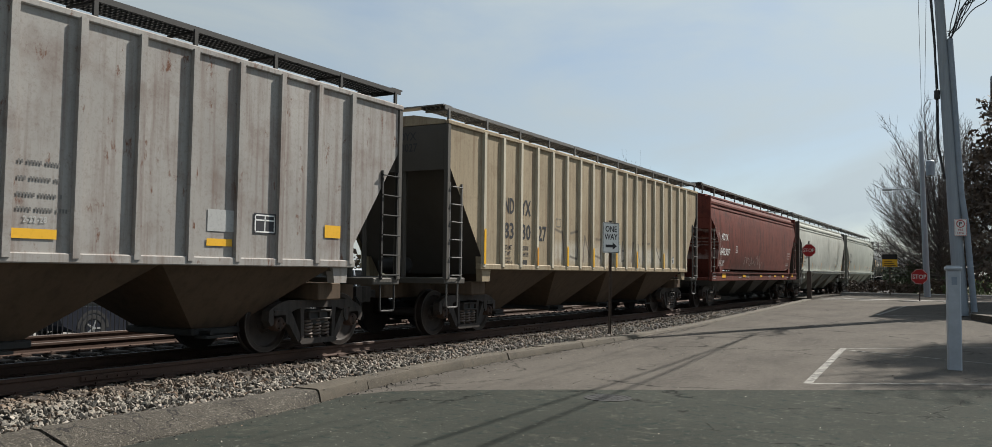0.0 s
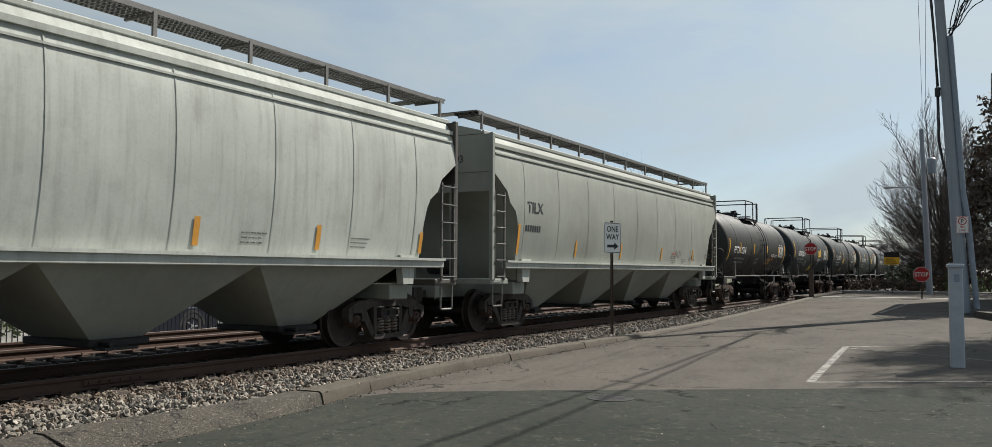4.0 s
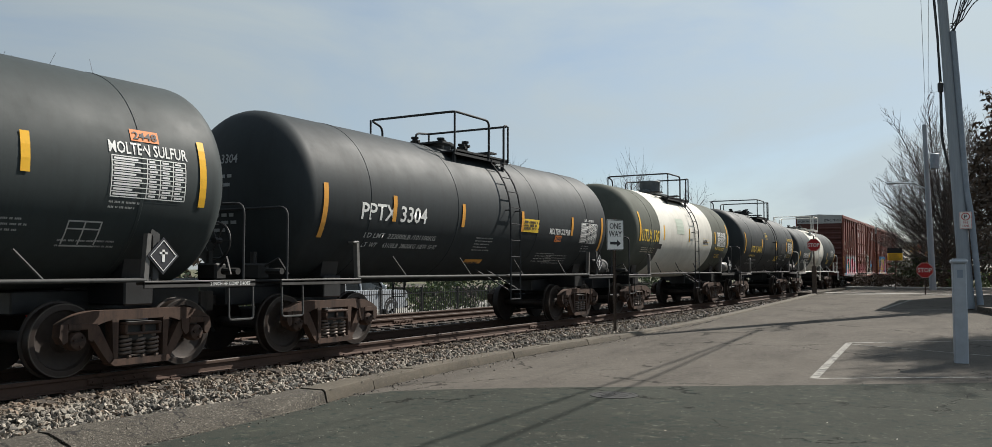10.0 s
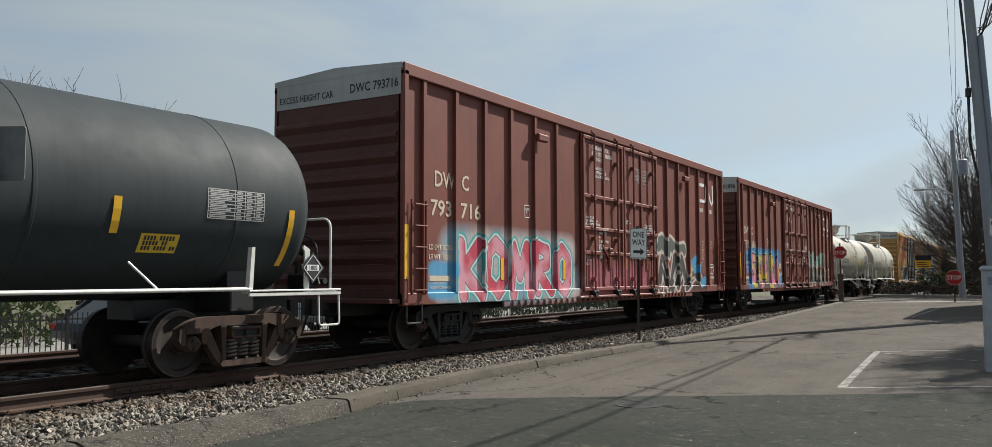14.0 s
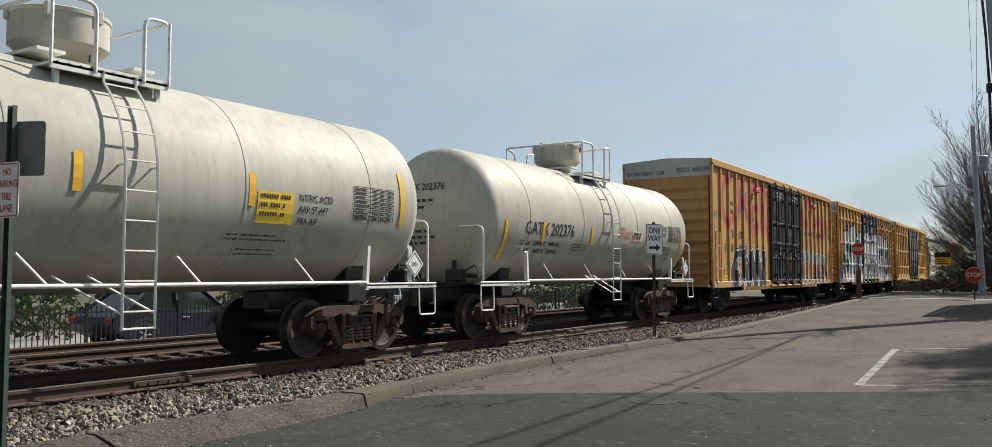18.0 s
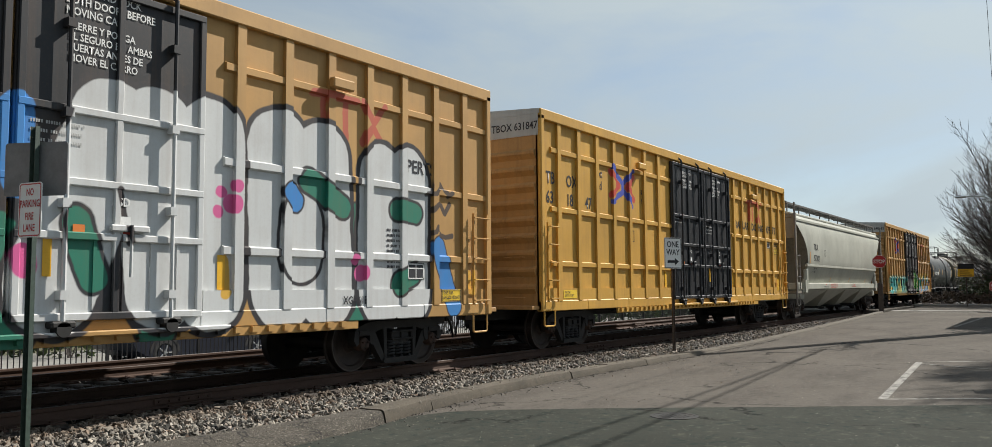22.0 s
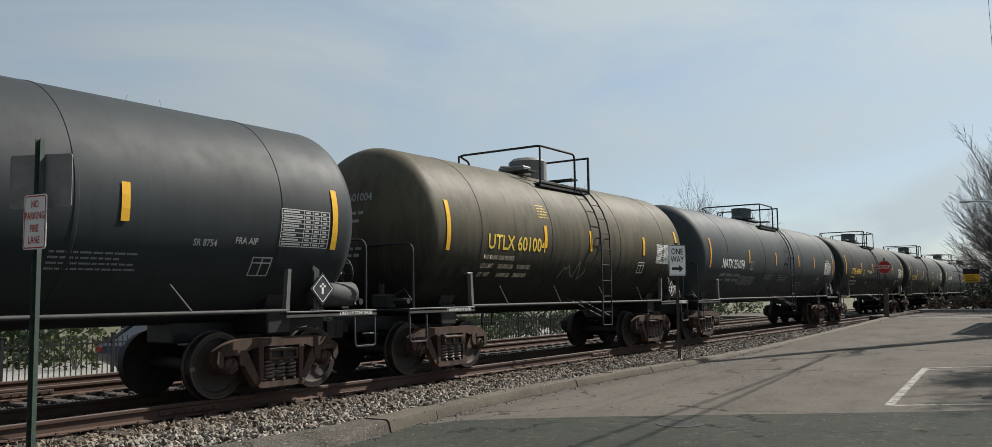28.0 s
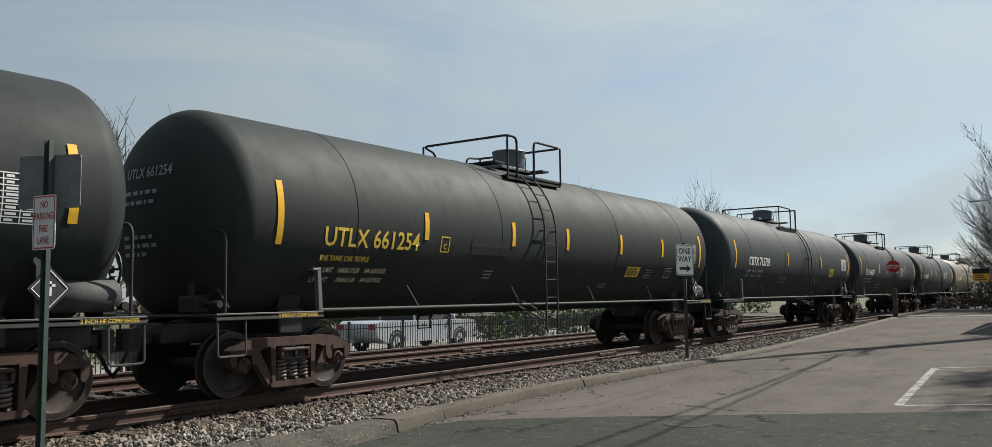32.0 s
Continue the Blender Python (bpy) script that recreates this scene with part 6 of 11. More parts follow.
GLYPH["X"] = [[(0, 1), (1, 0)], [(1, 1), (0, 0)]]
GLYPH["H"] = [[(0.1, 1), (0.1, 0)], [(0.9, 1), (0.9, 0)], [(0.1, 0.5), (0.9, 0.5)]]
GLYPH["B"] = [[(0.1, 0), (0.1, 1), (0.75, 0.9), (0.75, 0.6), (0.15, 0.5), (0.85, 0.35), (0.8, 0.05), (0.1, 0)]]
K_BLACK, K_WHITE = (0.025, 0.025, 0.03), (0.62, 0.63, 0.62)
PAINT_TAN = spray([
    (bar(5.0, 13.4, 1.80), 0.24, (0.50, 0.48, 0.42), None, 0, 0.60, 0.10),
    (bar(8.5, 9.0, 1.85, 2.0), 0.12, (0.20, 0.40, 0.42), None, 0, 0.6, 0.12),
    (lines([(4.80, 1.60), (4.85, 2.35), (5.30, 2.30), (5.40, 1.60)], [(5.75, 2.30), (6.25, 2.35), (6.20, 1.65), (5.75, 1.70)], [(6.55, 1.60), (6.65, 2.25), (7.00, 1.70), (7.05, 2.30)], [(7.40, 2.20), (7.75, 2.20), (7.70, 1.70), (7.35, 1.75)], [(8.30, 1.65), (8.40, 2.25), (8.95, 2.10)], [(9.30, 2.20), (9.25, 1.65), (9.75, 1.70)], [(9.30, 1.95), (9.65, 1.98)], [(10.05, 1.65), (10.15, 2.20), (10.60, 2.15), (10.70, 1.65)], [(11.0, 2.20), (11.6, 2.22)], [(11.3, 2.2), (11.35, 1.65)], [(11.9, 1.7), (12.1, 2.2), (12.6, 1.7), (13.0, 2.15)]),
     0.028, (0.11, 0.10, 0.09), None, 0, 0.85, 0.008)])
PAINT_RED = spray([
    ([((3.4, 1.5), (9.2, 1.5)), ((5.0, 1.75), (8.2, 1.7))], 0.16, (0.035, 0.020, 0.017), None, 0, 0.75, 0.40),
    (scrawl(3, 0.5, 1.5, 2.1, 3.3, 14), 0.012, (0.5, 0.42, 0.40), None, 0, 0.8, 0.004),
    (scrawl(5, 1.0, 1.9, 1.4, 2.5, 11), 0.012, (0.5, 0.42, 0.40), None, 0, 0.75, 0.004),
    (scrawl(6, 5.3, 8.7, 1.55, 2.15, 26), 0.014, (0.42, 0.36, 0.33), None, 0, 0.75, 0.004)])


C_SKY, C_PINK, C_LEMON, C_TEAL = (0.06, 0.30, 0.52), (0.58, 0.20, 0.30), (0.60, 0.46, 0.06), (0.05, 0.34, 0.33)
C_BLUE, C_GREEN, C_ROSE = (0.04, 0.21, 0.52), (0.02, 0.17, 0.11), (0.60, 0.10, 0.28)


def bays(L):
    """The lengths of a box car's side between its ends and doors that are painted apart."""
    edges = (-1.0, 2.05, 4.2, 7.05, L - 6.5, L - 4.3, L - 2.0, L + 1.0)
    return list(zip(edges, edges[1:]))


def pool_marks(yx, cover=1.0, tail=True):
    """Crossed red and blue ribbons, and the red mark towards the other end, painted over panels and posts alike."""
    def run(pts):
        return [((yx + a, b), (yx + c, d)) for (a, b), (c, d) in zip(pts, pts[1:])]
    blue = run([(0.15, 4.28), (0.75, 3.92), (0.75, 3.72), (0.15, 3.42)]) + run([(1.30, 4.28), (0.85, 3.98)]) + run([(0.85, 3.72), (1.30, 3.40)])
    red = run([(0.05, 4.14), (0.55, 3.85), (0.05, 3.58)]) + run([(1.40, 4.14), (0.95, 3.85), (1.40, 3.58)])
    out = [(blue, 0.075, (0.05, 0.08, 0.40), None, 0, cover, 0.0), (red, 0.075, (0.50, 0.06, 0.045), None, 0, cover, 0.0)]
    if tail:
        mark = [((13.80, 4.26), (14.72, 4.26)), ((14.02, 4.2), (14.02, 3.66)), ((14.5, 4.2), (14.5, 3.66)), ((14.86, 4.28), (15.36, 3.64)), ((15.36, 4.28), (14.86, 3.64))]
        out.append((mark, 0.06, (0.46, 0.07, 0.05), None, 0, 0.85 * cover, 0.0))
    return out


C_SAGE, C_COAL, C_CHALK = (0.085, 0.10, 0.085), (0.045, 0.036, 0.034), (0.50, 0.49, 0.46)
GROUPS_14 = [
    (bar(1.3, 6.6, 1.25) + bar(1.6, 6.4, 1.9), 0.40, two_tone((0.52, 0.46, 0.44), (0.20, 0.36, 0.44), 0.7), None, 0, 0.85, 0.12),
    (word("KOMRO", 1.7, 6.6, 1.0, 2.0), 0.13, two_tone((0.50, 0.05, 0.09), (0.64, 0.30, 0.36)), [(C_TEAL, 0.11), (K_WHITE, 0.06), (K_BLACK, 0.02)], 0, 0.95, 0.0),
    (bar(0.9, 1.5, 1.1) + bar(1.0, 1.7, 1.5), 0.15, C_SKY, None, 0, 0.9, 0.04),
    (bar(7.6, 10.9, 1.35), 0.32, (0.40, 0.12, 0.15), None, 0, 0.7, 0.2),
    (bar(12.2, 16.4, 1.2), 0.28, C_COAL, None, 0, 0.85, 0.05),
    (lines([(12.1, 2.25), (12.6, 2.4), (13.1, 2.1)], [(13.3, 2.35), (13.9, 2.15), (14.5, 2.2)]), 0.20, C_SAGE, [((0.62, 0.52, 0.44), 0.10), (C_CHALK, 0.05)], 0, 0.95, 0.0),
    (lines([(12.3, 1.0), (12.6, 1.9), (13.0, 1.05)], [(13.3, 1.0), (13.7, 1.95), (14.2, 1.5), (13.8, 1.1)], [(14.3, 1.9), (14.7, 1.25)], [(14.6, 1.05), (15.6, 1.5), (16.1, 1.25)]), 0.15, C_COAL, [((0.55, 0.30, 0.22), 0.10), (C_CHALK, 0.06)], 0, 0.95, 0.0),
    (lines([(12.6, 1.75), (12.9, 1.35)], [(13.5, 1.3), (13.9, 1.75)], [(14.9, 1.2), (15.5, 1.35)]), 0.035, C_CHALK, None, 0, 0.9, 0.0),
    (scrawl(62, 12.2, 13.2, 0.98, 1.12, 12), 0.022, (0.45, 0.30, 0.30), None, 0, 0.8, 0.0),
    (bar(15.2, 15.7, 1.75, 1.95) + bar(15.5, 15.9, 1.6, 1.65) + bar(16.1, 16.6, 1.15, 1.25), 0.13, C_SKY, None, 0, 0.95, 0.02)]
GROUPS_15 = [
    (bar(1.55, 6.3, 2.2) + bar(1.5, 2.0, 1.05) + bar(6.2, 6.5, 1.25) + bar(0.95, 1.5, 2.05) + bar(1.45, 1.5, 1.8), 0.30, two_tone(C_SKY, (0.03, 0.16, 0.40), 2.2), None, 0, 0.95, 0.07),
    (bar(2.0, 6.3, 1.0), 0.12, (0.10, 0.085, 0.09), None, 0, 0.9, 0.03),
    (lines([(2.46, 2.08), (2.10, 2.12), (1.90, 1.82), (2.42, 1.56), (2.46, 1.26), (1.95, 1.28)], [(3.16, 2.10), (2.84, 1.90), (2.80, 1.38), (3.30, 1.30)],
           [(4.10, 2.12), (3.66, 2.10), (3.58, 1.40), (4.16, 1.40)], [(3.62, 1.76), (4.06, 1.80)], [(4.72, 2.14), (4.68, 1.14)], [(4.72, 2.14), (5.22, 2.02), (4.82, 1.66), (5.36, 1.10)], [(5.60, 1.16), (5.88, 2.14), (6.16, 1.20)], [(5.70, 1.52), (6.06, 1.52)]),
     0.145, speckled(C_PINK, C_LEMON, (0.62, 0.44, 0.16)), [(K_WHITE, 0.085), (K_BLACK, 0.060)], 0, 1.0, 0.0),
    (lines([(2.0, 1.05), (2.4, 1.0)], [(3.2, 0.98), (3.6, 1.1)], [(4.6, 1.0), (5.0, 0.95)]), 0.09, speckled(C_LEMON, C_PINK, C_LEMON), None, 0, 0.95, 0.01),
    (word("PROK", 0.92, 1.62, 1.98, 2.22), 0.020, K_BLACK, None, 0, 0.95, 0.0),
    (word("MC", 6.36, 6.72, 1.72, 1.92) + scrawl(74, 6.35, 6.98, 1.36, 1.58, 12), 0.022, K_WHITE, None, 0, 0.9, 0.0),
    (bar(12.0, 16.1, 1.38), 0.36, by_height((0.05, 0.036, 0.033), (0.10, 0.085, 0.075), 1.1, 1.6), None, 0, 0.95, 0.04),
    (bar(12.0, 16.2, 1.40), 0.045, (0.34, 0.24, 0.22), None, 0, 0.7, 0.05),
    (lines([(12.22, 1.87), (11.98, 1.06)], [(12.80, 1.89), (12.92, 1.0)], [(13.58, 1.93), (13.60, 1.0)], [(14.42, 1.94), (14.14, 1.01)], [(15.05, 1.80), (14.81, 1.06)], [(15.18, 1.67), (15.42, 0.98)], [(15.87, 1.90), (16.32, 1.05)]),
     0.06, by_height((0.05, 0.036, 0.033), (0.33, 0.34, 0.31), 1.3, 1.7), [(C_CHALK, 0.065)], 0, 0.95, 0.0),
    (lines([(12.05, 1.99), (12.36, 2.42), (12.47, 2.02)], [(12.63, 2.45), (12.88, 2.15)], [(12.92, 2.04), (13.39, 2.45), (13.58, 2.38), (13.50, 2.05)], [(13.90, 1.98), (14.22, 2.28), (14.50, 2.22), (14.20, 1.98)], [(14.95, 2.42), (14.79, 2.02)], [(15.36, 2.44), (15.04, 1.90)], [(15.70, 2.42), (15.82, 2.0)]),
     0.115, two_tone((0.15, 0.33, 0.27), (0.20, 0.38, 0.32), 3.0), [(C_CHALK, 0.065)], 0, 0.96, 0.0),
    (bar(12.6, 13.45, 1.58, 1.74), 0.115, (0.25, 0.20, 0.12), K_BLACK, 0.03, 1.0, 0.0),
    (word("LORDS", 12.58, 13.44, 1.58, 1.72), 0.017, K_BLACK, None, 0, 1.0, 0.0),
    (word("TFL", 16.30, 16.55, 1.64, 1.78) + word("AL", 16.34, 16.56, 1.46, 1.58) + scrawl(73, 17.0, 17.5, 2.06, 2.34, 9), 0.016, K_WHITE, None, 0, 0.9, 0.0)]
GROUPS_20 = pool_marks(3.32)
C_RED = (0.40, 0.045, 0.075)
GROUPS_18 = pool_marks(2.75, 0.8, False) + [
    (lines([(2.17, 4.62), (1.53, 4.55), (1.20, 4.04), (1.36, 3.30), (1.82, 3.08), (2.50, 3.29)], [(3.62, 4.75), (2.92, 3.20)], [(2.95, 4.60), (4.15, 3.35)], [(5.50, 4.55), (4.55, 4.45), (4.57, 3.02), (5.46, 3.10)], [(4.56, 3.70), (5.40, 3.80)], [(6.00, 3.05), (5.88, 4.65), (6.60, 4.45), (6.10, 3.80), (6.95, 2.75)]),
     0.17, C_RED, None, 0, streaked(0.92), 0.09),
    (lines([(2.38, 1.34), (2.75, 1.84), (3.24, 1.86)], [(2.76, 1.34), (3.12, 0.98), (2.45, 1.0)], [(3.70, 1.95), (4.20, 1.35), (4.01, 1.0)], [(4.60, 1.95), (4.90, 1.08)], [(5.34, 1.95), (5.62, 1.12)], [(6.20, 1.92), (6.10, 1.15)], [(2.75, 1.45), (6.1, 1.5)]), 0.30, (0.030, 0.032, 0.040), [(K_BLACK, 0.10), (K_WHITE, 0.065)], 0, 1.0, 0.0),
    (lines([(3.24, 1.82), (2.78, 1.82), (2.70, 1.59), (3.22, 1.44), (3.32, 1.14), (2.90, 1.0)]), 0.085, two_tone((0.10, 0.10, 0.105), (0.40, 0.41, 0.40), 2.2), K_WHITE, 0.03, 1.0, 0.0),
    (lines([(3.62, 1.95), (4.16, 2.02)], [(3.70, 1.78), (4.12, 1.70)], [(4.55, 1.95), (4.70, 1.08)], [(5.15, 1.35), (5.38, 1.05)], [(5.36, 1.60), (5.54, 1.52)], [(6.03, 1.87), (6.14, 1.15)], [(4.20, 1.0), (4.25, 1.55)], [(5.80, 1.9), (5.85, 1.5)]), 0.03, (0.45, 0.46, 0.45), None, 0, 0.95, 0.01),
    (word("OAK", 5.55, 6.05, 1.78, 1.94) + scrawl(85, 3.6, 4.6, 0.96, 1.06, 8), 0.014, K_WHITE, None, 0, 0.9, 0.0),
    (word("CUPF", 0.10, 0.72, 3.16, 3.40) + lines([(0.40, 3.0), (0.42, 2.84)], [(0.24, 2.86), (0.24, 2.74), (0.70, 2.72)]), 0.024, (0.05, 0.045, 0.04), None, 0, 0.9, 0.004),
    (scrawl(83, 0.10, 0.70, 0.90, 1.08, 8), 0.022, K_WHITE, None, 0, 0.9, 0.0),
    (scrawl(86, 0.30, 0.56, 1.4, 2.5, 14), 0.010, (0.60, 0.50, 0.32), None, 0, 0.8, 0.0),
    (lines([(11.2, 3.45), (12.2, 3.7), (13.7, 3.55)], [(12.75, 4.25), (11.9, 3.35)], [(14.25, 4.6), (14.6, 3.5), (15.6, 3.85)], [(16.2, 3.75), (17.2, 3.6)], [(15.3, 3.05), (16.8, 3.3)], [(11.8, 4.7), (11.9, 3.2)], [(13.0, 4.5), (14.2, 4.6)]), 0.22, C_RED, None, 0, streaked(0.85), 0.16),
    (bar(11.6, 17.0, 2.1), 0.14, (0.25, 0.40, 0.46), None, 0, 0.55, 0.12),
    (lines([(11.7, 2.10), (12.0, 2.05), (12.05, 1.05)], [(12.4, 2.1), (12.75, 2.05), (12.67, 1.05)], [(13.31, 2.1), (13.7, 2.0), (13.54, 1.1)], [(14.3, 2.0), (14.62, 2.12), (14.7, 1.0)], [(15.0, 2.02), (15.4, 2.05), (15.45, 1.12)], [(15.9, 2.05), (16.25, 2.0), (16.3, 1.05)], [(16.6, 2.02), (17.0, 1.95), (17.1, 1.15)]),
     0.22, lambda q, sep: q.mix(q.ramp(sep.outputs[2], 1.40, 1.44), (0.085, 0.082, 0.08), q.mix(q.ramp(q.math("ADD", sep.outputs[2], q.math("MULTIPLY", q.noise(3.0), 0.2)), 1.86, 1.96), (0.20, 0.045, 0.04), (0.27, 0.29, 0.25))), [(K_WHITE, 0.045)], 0, 1.0, 0.0),
    (lines([(12.25, 1.35), (12.35, 1.85)], [(13.0, 1.0), (13.1, 1.55)], [(14.1, 1.2), (14.4, 1.25)], [(15.2, 1.4), (15.25, 1.9)], [(16.45, 1.25), (16.9, 1.35)], [(16.0, 1.5), (15.8, 1.65)]), 0.032, K_WHITE, None, 0, 0.95, 0.0),
    (word("SPOE", 17.56, 18.14, 3.42, 3.70) + word("OAK", 17.62, 18.10, 3.06, 3.34), 0.020, (0.035, 0.028, 0.025), None, 0, 0.95, 0.0)]
W_BLOCK = (0.54, 0.55, 0.545)
GROUPS_19 = pool_marks(1.72) + [
    (bar(0.3, 0.95, 1.15, 2.0) + bar(0.5, 1.25, 1.0, 2.2) + bar(1.1, 1.2, 1.2, 2.3) + bar(7.3, 7.26, 3.4, 2.9) + bar(9.5, 9.55, 3.25, 2.5) + bar(16.8, 17.2, 2.05, 1.05), 0.20, C_BLUE, K_BLACK, 0.03, 0.95, 0.0),
    (bar(3.3, 3.15, 2.7, 1.0) + bar(4.95, 4.72, 2.7, 0.95) + bar(7.15, 7.0, 2.6, 1.2) + bar(9.3, 9.5, 1.9, 0.9) + bar(11.0, 11.25, 1.6, 0.9) + bar(14.75, 14.7, 2.4, 1.1), 0.27, C_GREEN, K_BLACK, 0.04, 0.95, 0.0),
    (bar(1.95, 2.70, 3.10, 3.05) + bar(1.95, 2.2, 3.0, 2.6) + bar(2.3, 2.75, 1.45, 1.5) + bar(2.6, 2.75, 2.2, 1.6) + bar(8.1, 7.55, 3.25, 1.35) + bar(8.5, 8.62, 3.25, 1.35) + bar(13.2, 13.25, 3.3, 1.35) + bar(14.0, 14.08, 3.25, 1.35), 0.58, W_BLOCK, K_BLACK, 0.085, 1.0, 0.0),
    (bar(3.7, 4.6, 3.42, 3.52) + bar(4.1, 3.75, 3.0, 1.3) + bar(5.75, 5.6, 3.25, 1.3) + bar(6.4, 6.4, 3.28, 1.35) + bar(10.6, 9.95, 3.25, 1.4) + bar(11.2, 11.3, 3.28, 1.4) + bar(12.0, 12.0, 3.3, 1.35) + bar(15.35, 15.3, 3.15, 1.3) + bar(16.0, 16.0, 3.17, 1.3), 0.53, W_BLOCK, K_BLACK, 0.085, 1.0, 0.0),
    (bar(13.62, 13.6, 2.35, 1.85), 0.40, W_BLOCK, K_BLACK, 0.06, 1.0, 0.0),
    (bar(1.35, 2.30, 2.25, 1.95) + bar(2.3, 2.7, 1.95, 1.85) + bar(2.5, 2.75, 2.75, 2.85) + bar(6.1, 6.14, 2.72, 2.68) + bar(8.5, 8.56, 1.65, 0.85) + bar(10.2, 10.4, 2.1, 1.5) + bar(13.75, 14.45, 2.92, 2.6) + bar(15.72, 16.2, 2.64, 2.62) + bar(15.75, 16.15, 1.42, 1.6), 0.17, C_GREEN, K_BLACK, 0.05, 1.0, 0.0),
    (bar(2.55, 2.66, 1.62, 1.55) + bar(2.95, 3.0, 2.75, 2.70) + bar(4.62, 4.72, 2.7, 1.9) + bar(8.24, 8.26, 1.45, 0.9) + bar(13.4, 13.48, 2.72, 2.62), 0.15, C_BLUE, K_BLACK, 0.035, 1.0, 0.0),
    (bar(1.5, 1.52, 2.95) + bar(4.50, 4.53, 2.03) + bar(7.16, 7.2, 2.85, 2.7) + bar(9.62, 9.64, 1.72, 1.6) + bar(12.36, 12.38, 2.48) + bar(14.84, 14.86, 1.6), 0.13, C_ROSE, None, 0, 1.0, 0.0),
    (bar(4.30, 4.31, 2.27) + bar(4.20, 4.21, 2.05) + bar(12.2, 12.21, 2.62) + bar(12.42, 12.43, 2.72) + bar(12.15, 12.16, 2.36) + bar(14.7, 14.71, 1.8), 0.08, C_ROSE, None, 0, 1.0, 0.0),
    (bar(6.31, 6.32, 1.72, 1.3) + bar(12.26, 12.27, 1.72, 1.3) + bar(17.72, 17.76, 1.6, 1.3), 0.08, (0.62, 0.36, 0.05), None, 0, 1.0, 0.0),
    (bar(6.05, 6.2, 1.9, 0.95) + bar(8.3, 8.4, 2.9, 2.5) + bar(10.7, 10.85, 2.5, 1.9), 0.045, K_BLACK, None, 0, 1.0, 0.0),
    (scrawl(91, 16.55, 17.3, 2.95, 3.2, 6) + scrawl(92, 16.6, 17.2, 2.62, 2.85, 6) + scrawl(93, 16.55, 17.35, 2.25, 2.5, 6), 0.045, K_BLACK, None, 0, 0.9, 0.0)]
GROUPS_22 = [(segs if g else [((a + 0.3, b), (c + 0.3, d)) if a > 12 else ((a, b), (c, d)) for (a, b), (c, d) in segs], *rest) for g, (segs, *rest) in enumerate(pool_marks(3.32)[::-1])] + [
    (bar(0.9, 6.8, 1.45), 0.52, two_tone((0.06, 0.34, 0.32), (0.28, 0.38, 0.08), 0.8), None, 0, 0.9, 0.10),
    (word("SOMUK", 1.1, 6.7, 1.0, 1.75), 0.14, two_tone((0.07, 0.42, 0.40), (0.55, 0.48, 0.12), 0.9), (0.05, 0.05, 0.10), 0.05, 1.0, 0.0),
    (bar(7.5, 9.8, 1.35), 0.45, two_tone((0.45, 0.45, 0.44), (0.06, 0.05, 0.06), 1.1), K_BLACK, 0.05, 0.95, 0.03),
    (bar(10.2, 12.0, 1.5) + bar(10.4, 11.0, 2.1, 1.6) + bar(11.4, 11.5, 1.1), 0.34, two_tone((0.04, 0.24, 0.04), (0.16, 0.42, 0.05), 1.2), K_BLACK, 0.05, 0.95, 0.03),
    (bar(12.0, 17.0, 1.95), 0.22, (0.58, 0.46, 0.05), None, 0, 0.7, 0.16),
    (bar(11.9, 16.9, 1.35), 0.42, two_tone((0.60, 0.40, 0.06), (0.62, 0.32, 0.05), 1.5), None, 0, 0.95, 0.03),
    (lines([(11.80, 1.90), (12.10, 1.78)], [(12.26, 1.78), (12.24, 0.95)], [(12.80, 1.95), (12.36, 1.47), (12.86, 1.0)], [(13.28, 1.62), (13.60, 1.80), (13.78, 1.27), (13.42, 1.02), (13.28, 1.62)], [(14.36, 1.74), (14.62, 1.50)], [(14.96, 1.92), (14.30, 0.95)], [(15.22, 1.53), (15.56, 1.78), (15.66, 1.12), (15.25, 1.02), (15.22, 1.53)], [(16.12, 1.83), (16.06, 1.05)], [(16.85, 1.90), (16.25, 1.46), (16.95, 1.02)], [(11.85, 1.40), (11.80, 1.02)]),
     0.105, by_height((0.02, 0.20, 0.46), (0.02, 0.32, 0.24), 1.1, 1.45), [((0.045, 0.025, 0.11), 0.085), (K_WHITE, 0.042), ((0.03, 0.02, 0.06), 0.014)], 0, 1.0, 0.0),
    (lines([(12.1, 1.0), (12.5, 1.02)], [(13.5, 0.98), (14.0, 1.05)], [(14.6, 1.08), (15.1, 1.0)], [(16.3, 1.15), (16.5, 1.45)]), 0.035, (0.10, 0.45, 0.70), None, 0, 0.9, 0.02),
    (word("TRC", 17.02, 17.62, 1.44, 1.60), 0.026, (0.04, 0.16, 0.50), K_WHITE, 0.016, 1.0, 0.0),
    (word("MUL", 17.86, 18.30, 3.22, 3.48) + scrawl(95, 17.84, 18.32, 2.86, 3.14, 12), 0.020, (0.62, 0.58, 0.50), None, 0, 0.85, 0.0),
    (scrawl(96, 11.75, 12.3, 3.65, 4.15, 14), 0.020, (0.30, 0.26, 0.20), None, 0, 0.6, 0.01),
    (scrawl(97, 16.9, 17.3, 2.12, 2.26, 9), 0.010, K_BLACK, None, 0, 0.8, 0.0)]


